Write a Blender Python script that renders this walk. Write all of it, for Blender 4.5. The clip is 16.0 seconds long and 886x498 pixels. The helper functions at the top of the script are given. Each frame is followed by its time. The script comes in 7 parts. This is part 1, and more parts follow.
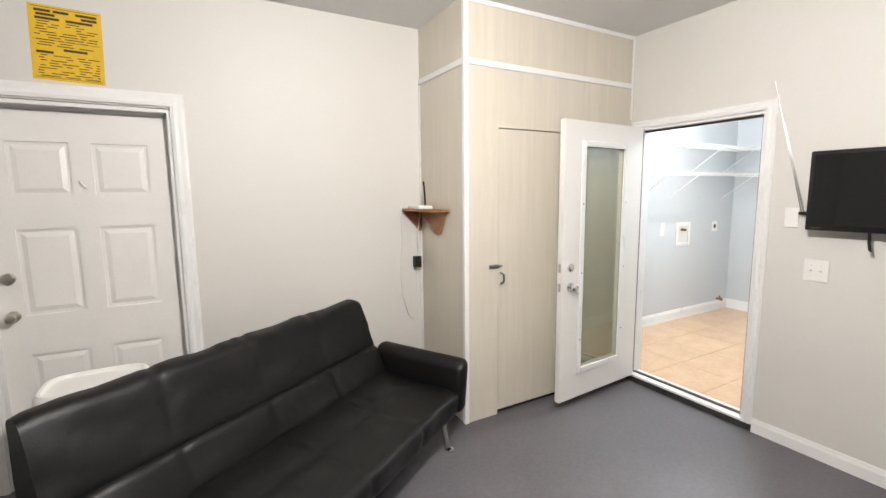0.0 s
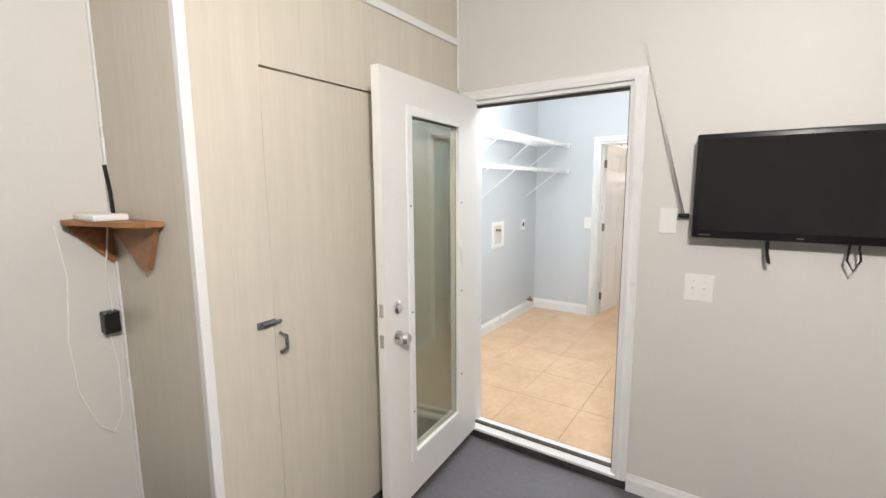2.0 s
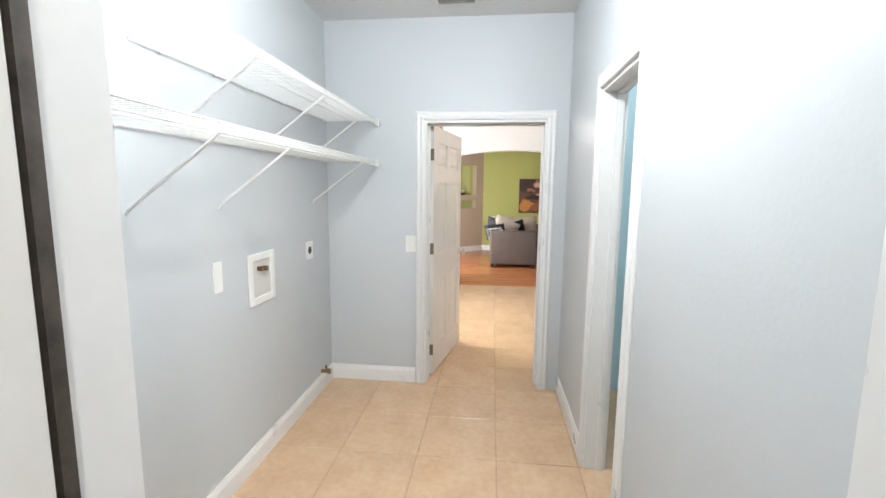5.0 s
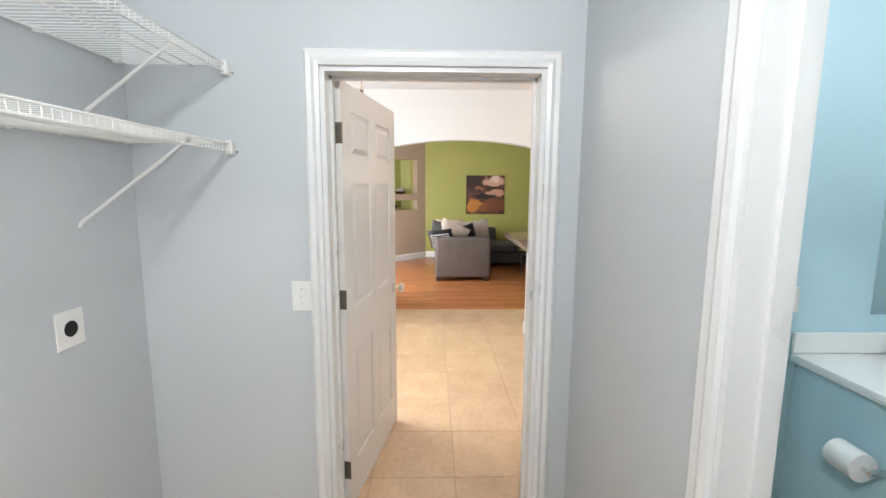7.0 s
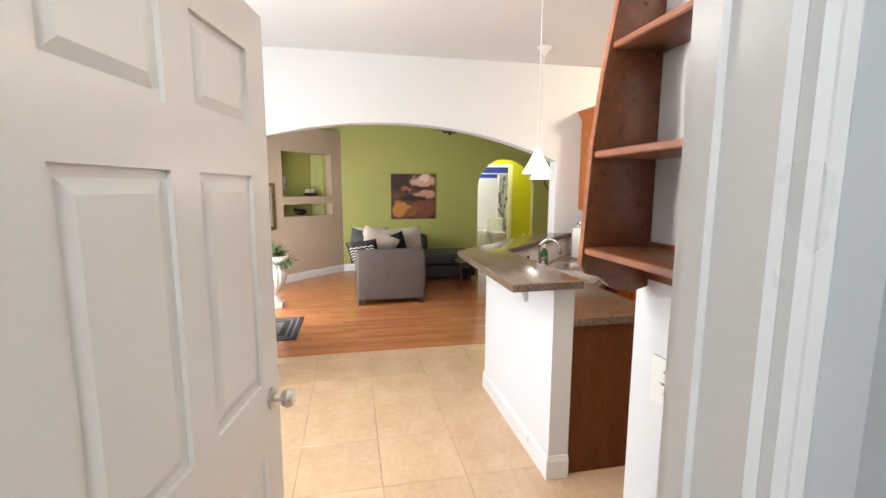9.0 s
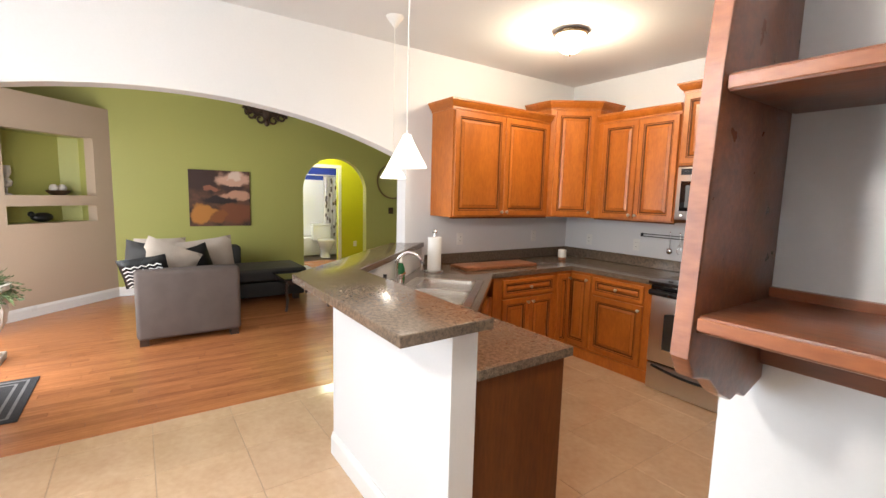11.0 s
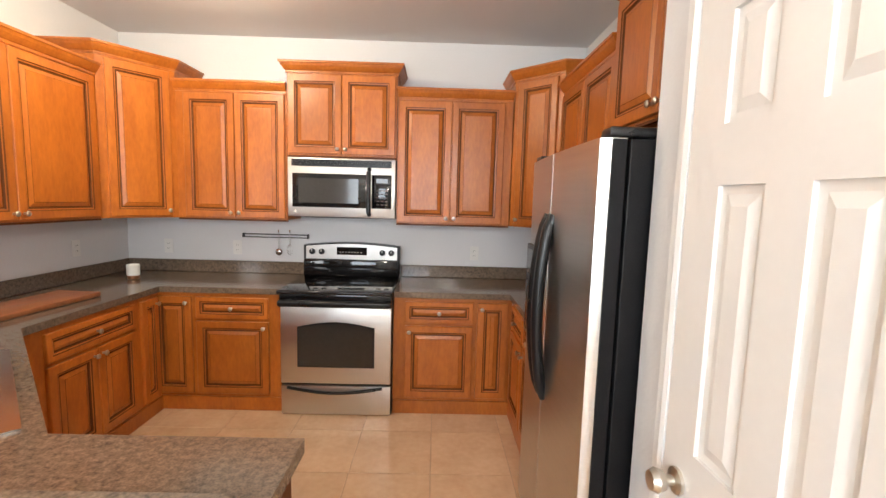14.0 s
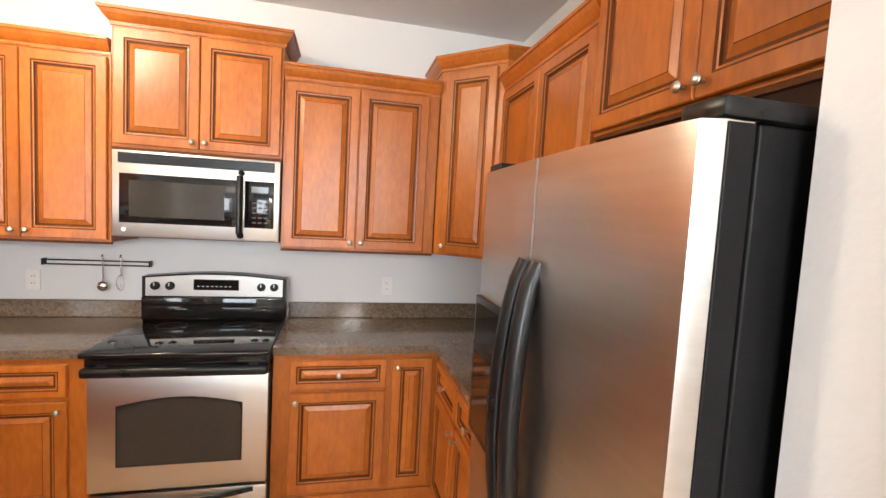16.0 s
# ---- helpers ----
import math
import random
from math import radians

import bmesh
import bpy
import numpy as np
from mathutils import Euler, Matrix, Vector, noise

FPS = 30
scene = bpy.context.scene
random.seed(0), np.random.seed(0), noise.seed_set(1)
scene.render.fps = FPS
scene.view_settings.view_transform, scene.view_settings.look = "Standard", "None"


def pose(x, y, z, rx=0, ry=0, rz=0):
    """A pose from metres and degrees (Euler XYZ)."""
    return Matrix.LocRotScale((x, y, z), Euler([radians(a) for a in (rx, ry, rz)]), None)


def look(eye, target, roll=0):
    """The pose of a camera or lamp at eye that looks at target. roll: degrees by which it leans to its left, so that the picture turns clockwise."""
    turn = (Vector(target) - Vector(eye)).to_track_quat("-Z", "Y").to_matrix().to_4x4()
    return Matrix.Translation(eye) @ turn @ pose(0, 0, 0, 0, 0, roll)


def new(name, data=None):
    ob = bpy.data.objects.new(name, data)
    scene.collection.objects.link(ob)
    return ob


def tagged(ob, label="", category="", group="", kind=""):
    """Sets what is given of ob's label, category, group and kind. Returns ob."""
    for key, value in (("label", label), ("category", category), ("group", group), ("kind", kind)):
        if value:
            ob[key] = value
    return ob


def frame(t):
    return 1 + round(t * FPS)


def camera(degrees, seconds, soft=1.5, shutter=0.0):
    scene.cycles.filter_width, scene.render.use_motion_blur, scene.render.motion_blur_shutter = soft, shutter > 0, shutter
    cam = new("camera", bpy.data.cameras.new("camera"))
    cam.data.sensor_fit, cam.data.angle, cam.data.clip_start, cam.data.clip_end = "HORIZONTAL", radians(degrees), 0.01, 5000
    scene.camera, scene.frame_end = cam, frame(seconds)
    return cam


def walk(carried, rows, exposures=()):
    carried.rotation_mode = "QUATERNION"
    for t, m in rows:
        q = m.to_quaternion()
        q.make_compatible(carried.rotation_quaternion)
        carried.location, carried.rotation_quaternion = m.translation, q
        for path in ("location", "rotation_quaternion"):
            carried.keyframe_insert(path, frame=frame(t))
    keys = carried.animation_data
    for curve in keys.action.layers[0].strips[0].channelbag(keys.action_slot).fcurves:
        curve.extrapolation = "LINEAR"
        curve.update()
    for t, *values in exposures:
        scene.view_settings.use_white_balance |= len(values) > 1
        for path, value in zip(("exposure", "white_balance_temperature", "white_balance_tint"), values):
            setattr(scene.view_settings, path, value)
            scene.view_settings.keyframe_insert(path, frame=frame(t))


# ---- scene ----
cam = camera(90.3, 16.0)
PATH = [
    (0, (0.229, 0.276, 1.557), (1.199, 2.007, 1.302), -0.6),
    (0.5, (0.411, 0.493, 1.549), (1.548, 2.122, 1.312), -0.9),
    (1, (0.616, 0.749, 1.557), (1.885, 2.272, 1.294), -0.5),
    (1.5, (0.813, 1.067, 1.556), (2.285, 2.387, 1.259), -0.3),
    (2, (1.059, 1.276, 1.551), (2.695, 2.392, 1.271), -0.4),
    (2.5, (1.367, 1.459, 1.57), (3.058, 2.493, 1.302), -0.5),
    (3, (1.668, 1.692, 1.555), (3.454, 2.555, 1.303), -0.6),
    (3.5, (1.97, 1.839, 1.539), (3.831, 2.527, 1.287), -0.8),
    (4, (2.327, 1.947, 1.553), (4.22, 2.536, 1.29), -1.2),
    (4.5, (2.656, 2.115, 1.521), (4.599, 2.509, 1.256), -0.2),
    (7, (4.5, 2.242, 1.571), (6.48, 2.196, 1.292), 0.3),
    (7.5, (4.881, 2.251, 1.574), (6.86, 2.189, 1.294), 0.4),
    (8, (5.268, 2.286, 1.579), (7.245, 2.165, 1.299), 0.3),
    (10.5, (6.601, 2.15, 1.51), (8.343, 1.198, 1.266), 1.1),
    (11, (6.76, 2.13, 1.52), (8.393, 1.0, 1.283), 1.5),
    (11.5, (6.942, 2.098, 1.517), (8.337, 0.688, 1.262), 1.1),
    (12, (7.08, 2.019, 1.506), (8.18, 0.369, 1.249), 1.1),
    (12.5, (7.216, 1.89, 1.514), (8.111, 0.115, 1.29), 0.4),
    (13, (7.332, 1.804, 1.515), (7.984, -0.076, 1.314), 0.9),
    (13.5, (7.544, 1.773, 1.52), (7.859, -0.192, 1.322), 1.3),
    (14, (7.624, 1.704, 1.516), (7.589, -0.284, 1.302), 1.6),
    (14.5, (7.613, 1.533, 1.523), (7.397, -0.444, 1.309), 1.8),
    (15, (7.609, 1.341, 1.551), (7.3, -0.628, 1.38), 2.3),
    (15.5, (7.648, 1.119, 1.562), (7.265, -0.841, 1.454), 2.7),
    (16, (7.6, 0.93, 1.565), (7.149, -1.013, 1.42), 3.2),
]
walk(cam, [(t, look(eye, target, roll)) for t, eye, target, roll in PATH],
     [(0, 0.65), (1.5, 0.5), (3.0, 0.37), (4.5, 0.26), (7, 0.14), (8, 0.1), (10.5, 0.12), (12, 0.36), (13, 0.44), (14.5, 0.44), (16, 0.78)])
# ---- world, light, exposure ----
world = bpy.data.worlds.new("sky")
scene.world = world
world.use_nodes = True
sky = world.node_tree.nodes.new("ShaderNodeTexSky")
sky.sky_type = "NISHITA"
sky.sun_disc = False
sky.sun_elevation, sky.sun_rotation = radians(66), radians(-11)
back = world.node_tree.nodes["Background"]
back.inputs["Strength"].default_value = 0.15
world.node_tree.links.new(sky.outputs[0], back.inputs[0])
sun = new("sun", bpy.data.lights.new("sun", "SUN"))
sun.data.energy, sun.data.angle, sun.data.color = 5.0, radians(0.6), (1, 0.95, 0.87)
sun.matrix_world = look((11.0, 8.0, 11.5), (12, 3, 0))


def area_lamp(name, m, sx, sy, watts, color=(1, 1, 1)):
    data = bpy.data.lights.new(name, "AREA")
    data.shape, data.size, data.size_y, data.energy, data.color = "RECTANGLE", sx, sy, watts, color
    ob = new(name, data)
    ob.matrix_world = m
    return ob


def point_lamp(name, p, watts, color, radius):
    data = bpy.data.lights.new(name, "POINT")
    data.energy, data.color, data.shadow_soft_size = watts, color, radius
    ob = new(name, data)
    ob.location = p
    return ob


point_lamp("garage_lamp", (0.95, 0.95, 2.46), 143, (1, 0.96, 0.915), 0.07)
point_lamp("laundry_lamp", (4.35, 2.42, 2.50), 74, (0.93, 0.975, 1.0), 0.07)
point_lamp("bath_lamp", (5.3, 0.5, 2.35), 27, (0.95, 0.98, 1.0), 0.1)
point_lamp("dome_lamp", (9.07, -0.57, 2.585), 41, (1, 0.85, 0.62), 0.09)
point_lamp("chandelier_lamp", (7.38, 2.69, 2.02), 92, (1, 0.95, 0.88), 0.1)
point_lamp("pendant_lamp", (8.56, 1.10, 1.67), 4, (1, 0.9, 0.78), 0.04)
point_lamp("pendant_lamp", (9.65, 0.59, 1.66), 4, (1, 0.9, 0.78), 0.04)
area_lamp("dining_window_light", look((8.6, 4.42, 1.45), (7.7, 1.0, 1.2)), 1.7, 1.5, 74, (0.80, 0.90, 1.0))
area_lamp("french_door_light", look((11.75, 3.56, 1.15), (14.0, 0, 1.0)), 1.8, 1.9, 82, (0.95, 0.98, 1.0))
point_lamp("hall_lamp", (15.1, -0.9, 2.4), 30, (1, 0.95, 0.62), 0.1)
point_lamp("hall_bath_lamp", (16.9, -0.6, 2.3), 70, (1, 0.97, 0.95), 0.1)

# ---- materials ----


def mat(name, color, rough=0.5, metal=0.0, vary=0.06, scale=3.0, fine=60.0, bump=0.05, stretch=(1, 1, 1), second=None, rnd=0.0,
        coat=0.0, emit=0.0, lo=0.3, hi=0.7, noise_rough=0.08, world_space=False, detail=4.0, spec=0.5):
    m = bpy.data.materials.new(name)
    m.use_nodes = True
    nt = m.node_tree
    n, l = nt.nodes, nt.links
    b = n["Principled BSDF"]
    b.inputs["Roughness"].default_value, b.inputs["Metallic"].default_value = rough, metal
    b.inputs["Coat Weight"].default_value, b.inputs["Coat Roughness"].default_value = coat, 0.12
    b.inputs["Specular IOR Level"].default_value = spec
    tc = n.new("ShaderNodeTexCoord")
    mp = n.new("ShaderNodeMapping")
    mp.inputs["Scale"].default_value = stretch
    if world_space:
        geo = n.new("ShaderNodeNewGeometry")
        l.new(geo.outputs["Position"], mp.inputs[0])
    else:
        l.new(tc.outputs["Object"], mp.inputs[0])
    big, small = n.new("ShaderNodeTexNoise"), n.new("ShaderNodeTexNoise")
    for t, s in ((big, scale), (small, fine)):
        t.inputs["Scale"].default_value, t.inputs["Detail"].default_value = s, detail
        l.new(mp.outputs[0], t.inputs["Vector"])
    ramp = n.new("ShaderNodeValToRGB")
    c2 = second or tuple(c * (1 - 2.2 * vary) for c in color)
    ramp.color_ramp.elements[0].position, ramp.color_ramp.elements[1].position = lo, hi
    ramp.color_ramp.elements[0].color, ramp.color_ramp.elements[1].color = (*c2, 1), (*color, 1)
    mixf = n.new("ShaderNodeMath")
    mixf.operation = "MULTIPLY_ADD"
    mixf.inputs[1].default_value, mixf.inputs[2].default_value = 0.45, 0.0
    l.new(small.outputs["Fac"], mixf.inputs[0])
    add = n.new("ShaderNodeMath")
    add.operation = "MULTIPLY_ADD"
    add.inputs[1].default_value = 0.55
    l.new(big.outputs["Fac"], add.inputs[0])
    l.new(mixf.outputs[0], add.inputs[2])
    l.new(add.outputs[0], ramp.inputs[0])
    out = ramp.outputs[0]
    if rnd:
        info = n.new("ShaderNodeObjectInfo")
        hsv = n.new("ShaderNodeHueSaturation")
        mr = n.new("ShaderNodeMapRange")
        mr.inputs["To Min"].default_value, mr.inputs["To Max"].default_value = 1 - rnd, 1 + rnd
        l.new(info.outputs["Random"], mr.inputs[0])
        l.new(mr.outputs[0], hsv.inputs["Value"])
        l.new(out, hsv.inputs["Color"])
        out = hsv.outputs[0]
    l.new(out, b.inputs["Base Color"])
    if noise_rough:
        mr2 = n.new("ShaderNodeMapRange")
        mr2.inputs["To Min"].default_value = max(0.02, rough - noise_rough)
        mr2.inputs["To Max"].default_value = min(1, rough + noise_rough)
        l.new(big.outputs["Fac"], mr2.inputs[0])
        l.new(mr2.outputs[0], b.inputs["Roughness"])
    if bump:
        bp = n.new("ShaderNodeBump")
        bp.inputs["Strength"].default_value, bp.inputs["Distance"].default_value = bump, 0.01
        l.new(small.outputs["Fac"], bp.inputs["Height"])
        l.new(bp.outputs[0], b.inputs["Normal"])
    if emit:
        b.inputs["Emission Color"].default_value = (*color, 1)
        b.inputs["Emission Strength"].default_value = emit
    return m


def glass(name, color=(1, 1, 1), rough=0.0, ior=1.45):
    m = bpy.data.materials.new(name)
    m.use_nodes = True
    b = m.node_tree.nodes["Principled BSDF"]
    b.inputs["Base Color"].default_value = (*color, 1)
    b.inputs["Transmission Weight"].default_value, b.inputs["Roughness"].default_value, b.inputs["IOR"].default_value = 1.0, rough, ior
    return m


W = dict(world_space=True)
M_garage = mat("garage_wall_paint", (0.62, 0.60, 0.565), 0.55, vary=0.02, scale=1.2, fine=90, bump=0.06, **W)
M_laundry = mat("laundry_wall_paint", (0.535, 0.56, 0.578), 0.5, vary=0.02, scale=1.2, fine=90, bump=0.06, **W)
M_bathblue = mat("bath_wall_paint", (0.50, 0.68, 0.74), 0.5, vary=0.02, scale=1.2, fine=90, bump=0.06, **W)
M_white_wall = mat("great_room_white_paint", (0.70, 0.70, 0.705), 0.55, vary=0.02, scale=1.2, fine=90, bump=0.06, **W)
M_green = mat("green_wall_paint", (0.40, 0.395, 0.11), 0.5, vary=0.03, scale=1.0, fine=90, bump=0.06, **W)
M_tan = mat("tan_wall_paint", (0.52, 0.40, 0.30), 0.55, vary=0.03, scale=1.0, fine=90, bump=0.06, **W)
M_lime = mat("lime_wall_paint", (0.55, 0.55, 0.02), 0.5, vary=0.03, scale=1.0, fine=90, bump=0.06, **W)
M_ceiling = mat("ceiling_paint", (0.70, 0.695, 0.69), 0.8, vary=0.02, scale=1.0, fine=140, bump=0.12, **W)
M_trim = mat("white_semigloss_trim", (0.765, 0.76, 0.75), 0.3, vary=0.02, scale=4, fine=40, bump=0.02)
M_door = mat("white_door_paint", (0.765, 0.745, 0.715), 0.33, vary=0.02, scale=4, fine=50, bump=0.03)
M_panelling = mat("beige_grained_panelling", (0.62, 0.57, 0.48), 0.42, vary=0.06, scale=5, fine=22, bump=0.05, stretch=(5, 5, 0.22), **W)
M_concrete = mat("grey_painted_concrete", (0.125, 0.118, 0.128), 0.42, vary=0.16, scale=1.4, fine=45, bump=0.05, **W)
M_tile = mat("beige_ceramic_tile", (0.65, 0.455, 0.295), 0.14, vary=0.12, scale=5, fine=26, bump=0.008, second=(0.53, 0.35, 0.21), rnd=0.04, noise_rough=0.05, **W)
M_grout = mat("tan_grout", (0.46, 0.335, 0.21), 0.7, vary=0.1, scale=8, fine=120, bump=0.1, **W)
M_plank = mat("oak_laminate_plank", (0.56, 0.215, 0.085), 0.22, vary=0.3, scale=4, fine=18, bump=0.03, stretch=(9, 0.8, 1), second=(0.33, 0.12, 0.04), rnd=0.16, **W)
M_cab = mat("maple_cabinet_wood", (0.50, 0.150, 0.019), 0.34, vary=0.2, scale=4.5, fine=34, bump=0.015, stretch=(1.8, 1.8, 0.55), second=(0.33, 0.088, 0.011), lo=0.33, hi=0.67, rnd=0.10, **W)
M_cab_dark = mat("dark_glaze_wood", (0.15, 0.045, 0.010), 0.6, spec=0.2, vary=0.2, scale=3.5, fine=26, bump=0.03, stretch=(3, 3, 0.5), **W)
M_shelfwood = mat("dark_walnut_stain", (0.25, 0.080, 0.032), 0.3, vary=0.3, scale=5, fine=22, bump=0.05, stretch=(1, 6, 6), second=(0.11, 0.036, 0.016), coat=0.2)
M_edge = mat("worn_cherry_wood_edge", (0.40, 0.135, 0.05), 0.35, vary=0.35, scale=9, fine=40, bump=0.06, second=(0.20, 0.06, 0.025), stretch=(1, 3, 3))
M_counter = mat("brown_speckled_laminate", (0.21, 0.152, 0.106), 0.12, vary=0.3, scale=60, fine=170, bump=0.01, second=(0.075, 0.056, 0.042), detail=5, lo=0.36, hi=0.64, **W)
M_sink = mat("satin_steel_sink", (0.74, 0.72, 0.69), 0.24, 1.0, vary=0.03, scale=3, bump=0.0)
M_steel = mat("brushed_stainless_steel", (0.60, 0.575, 0.54), 0.3, 1.0, vary=0.06, scale=2.0, fine=50, bump=0.015, stretch=(1, 1, 30), noise_rough=0.04)
M_steel_h = mat("brushed_stainless_horizontal", (0.66, 0.64, 0.61), 0.34, 1.0, vary=0.015, scale=2.0, fine=30, bump=0.0, stretch=(0.5, 1, 12), noise_rough=0.04)
M_chrome = mat("polished_chrome", (0.75, 0.75, 0.75), 0.1, 1.0, vary=0.03, bump=0, noise_rough=0.02)
M_nickel = mat("brushed_nickel", (0.66, 0.62, 0.55), 0.28, 1.0, vary=0.05, bump=0.01)
M_bronze = mat("aged_brass_rim", (0.30, 0.20, 0.11), 0.35, 0.9, vary=0.15, bump=0.02)
M_black = mat("black_plastic", (0.010, 0.010, 0.011), 0.3, vary=0.2, scale=10, bump=0.02, spec=0.35)
M_blackglass = mat("black_ceramic_glass", (0.008, 0.008, 0.009), 0.06, vary=0.1, bump=0, noise_rough=0.02)
M_hinge = mat("dark_satin_hinge_steel", (0.27, 0.24, 0.20), 0.38, 0.9, vary=0.15, bump=0.02)
M_blacktex = mat("black_textured_fridge_side", (0.006, 0.006, 0.007), 0.5, vary=0.2, scale=10, fine=220, bump=0.08, spec=0.22)
M_leather = mat("black_faux_leather", (0.005, 0.0048, 0.005), 0.42, vary=0.3, scale=6, fine=160, bump=0.12, spec=0.27)
M_greyfab = mat("grey_microfibre", (0.135, 0.105, 0.095), 0.7, vary=0.15, scale=6, fine=200, bump=0.2)
M_darkfab = mat("charcoal_fabric", (0.03, 0.027, 0.026), 0.7, vary=0.2, scale=8, fine=200, bump=0.2)
M_beigefab = mat("beige_cushion_fabric", (0.42, 0.35, 0.29), 0.85, vary=0.1, scale=8, fine=200, bump=0.2)
M_whiteplastic = mat("white_plastic", (0.78, 0.77, 0.74), 0.35, vary=0.03, bump=0.01)
M_porcelain = mat("white_porcelain", (0.82, 0.82, 0.80), 0.12, vary=0.02, bump=0, noise_rough=0.03)
M_yellow = mat("yellow_paper", (0.72, 0.46, 0.02), 0.7, vary=0.06, scale=9, bump=0.03)
M_ink = mat("brown_black_ink", (0.05, 0.035, 0.01), 0.7, bump=0)
M_rubber = mat("black_weatherstrip", (0.02, 0.016, 0.013), 0.7, vary=0.5, scale=14, second=(0.09, 0.07, 0.055), bump=0.1)
M_dirt = mat("dark_step_concrete", (0.05, 0.045, 0.043), 0.75, vary=0.4, scale=9, fine=60, bump=0.15, **W)
M_pine = mat("orange_pine_shelf", (0.42, 0.19, 0.075), 0.45, vary=0.25, scale=6, fine=30, stretch=(5, 1, 5), bump=0.03)
M_mirror = mat("mirror_glass", (0.9, 0.9, 0.9), 0.02, 1.0, vary=0.0, bump=0, noise_rough=0)
M_lampglass = mat("lit_frosted_glass", (1.0, 0.90, 0.76), 0.4, vary=0.0, bump=0, emit=3.5)
M_pendantglass = mat("lit_opal_glass", (1.0, 0.95, 0.87), 0.35, vary=0.0, bump=0, emit=1.1)
# greenish glass; its dark tone stands in for the shaded closet behind it
M_glass = glass("shade_toned_door_glass", (0.56, 0.58, 0.49), 0.0, 1.6)
M_doorglass = glass("french_door_glass", (0.97, 0.98, 0.98))
M_foliage = mat("fern_leaf", (0.115, 0.175, 0.06), 0.5, vary=0.35, scale=9, bump=0.05)
M_plaster = mat("cast_white_plaster", (0.66, 0.60, 0.54), 0.7, vary=0.12, scale=8, fine=60, bump=0.15)
M_paper = mat("white_paper", (0.82, 0.81, 0.79), 0.85, vary=0.02, fine=150, bump=0.08)
M_rug = mat("charcoal_rug", (0.045, 0.043, 0.048), 0.95, vary=0.25, scale=30, fine=300, bump=0.4)
M_rug_light = mat("grey_rug_band", (0.26, 0.25, 0.25), 0.95, vary=0.2, scale=30, fine=300, bump=0.4)
M_blue = mat("cobalt_blue_paint", (0.02, 0.05, 0.30), 0.5, vary=0.05, bump=0.03)
M_darkwood = mat("dark_espresso_wood", (0.06, 0.028, 0.018), 0.35, vary=0.3, scale=5, fine=30, stretch=(1, 6, 6), bump=0.03)
M_board = mat("cherry_cutting_board", (0.36, 0.13, 0.05), 0.4, vary=0.3, scale=6, fine=30, stretch=(8, 1, 1), bump=0.03)
M_lawn = mat("sunlit_lawn", (0.10, 0.16, 0.05), 0.9, vary=0.3, scale=2, fine=40, bump=0.3, **W)
M_patio = mat("patio_concrete", (0.62, 0.60, 0.57), 0.85, vary=0.1, scale=2, fine=60, bump=0.1, **W)
M_lineblack = mat("dark_gap", (0.03, 0.025, 0.02), 0.8, bump=0)
M_ovenglass = mat("smoked_oven_glass", (0.045, 0.04, 0.035), 0.08, vary=0.1, bump=0, noise_rough=0.02)
M_gold = mat("antique_gold_frame", (0.26, 0.17, 0.08), 0.45, 0.4, vary=0.3, scale=12, bump=0.05)
M_carved = mat("carved_dark_wood", (0.10, 0.05, 0.025), 0.5, vary=0.4, scale=14, bump=0.1)

# ---- building helpers ----


def box(bm, x0, y0, z0, x1, y1, z1, bevel=0.0, seg=2):
    x0, x1, y0, y1, z0, z1 = min(x0, x1), max(x0, x1), min(y0, y1), max(y0, y1), min(z0, z1), max(z0, z1)
    r = bmesh.ops.create_cube(bm, size=1.0, matrix=Matrix.LocRotScale(((x0 + x1) / 2, (y0 + y1) / 2, (z0 + z1) / 2), None, (x1 - x0, y1 - y0, z1 - z0)))
    if bevel:
        es = list({e for v in r["verts"] for e in v.link_edges})
        bmesh.ops.bevel(bm, geom=es, offset=bevel, segments=seg, affect="EDGES", profile=0.5)
    return bm


def bx(*a, **k):
    return box(bmesh.new(), *a, **k)


def cyl(bm, p, q, r, r2=None, seg=16):
    p, q = Vector(p), Vector(q)
    d = q - p
    m = Matrix.Translation((p + q) / 2) @ d.to_track_quat("Z", "Y").to_matrix().to_4x4()
    bmesh.ops.create_cone(bm, cap_ends=True, segments=seg, radius1=r, radius2=r if r2 is None else r2, depth=d.length, matrix=m)
    return bm


def ball(bm, c, r, s=(1, 1, 1), u=14, v=9):
    bmesh.ops.create_uvsphere(bm, u_segments=u, v_segments=v, radius=r, matrix=Matrix.LocRotScale(c, None, s))
    return bm


def lathe(bm, prof, centre=(0, 0, 0), seg=24, axis="Z", caps=True):
    """Turn (radius, height) pairs about an axis."""
    rings = []
    for r, h in prof:
        ring = []
        for i in range(seg):
            a = 2 * math.pi * i / seg
            p = Vector((r * math.cos(a), r * math.sin(a), h))
            if axis == "Y":
                p = Vector((p.x, p.z, p.y))
            if axis == "X":
                p = Vector((p.z, p.x, p.y))
            ring.append(bm.verts.new(p + Vector(centre)))
        rings.append(ring)
    for a, b in zip(rings, rings[1:]):
        for i in range(seg):
            bm.faces.new((a[i], a[(i + 1) % seg], b[(i + 1) % seg], b[i]))
    for ring, flip in ((rings[0], True), (rings[-1], False)) if caps else ():
        bm.faces.new(ring[::-1] if flip else ring)
    bmesh.ops.recalc_face_normals(bm, faces=bm.faces)
    return bm


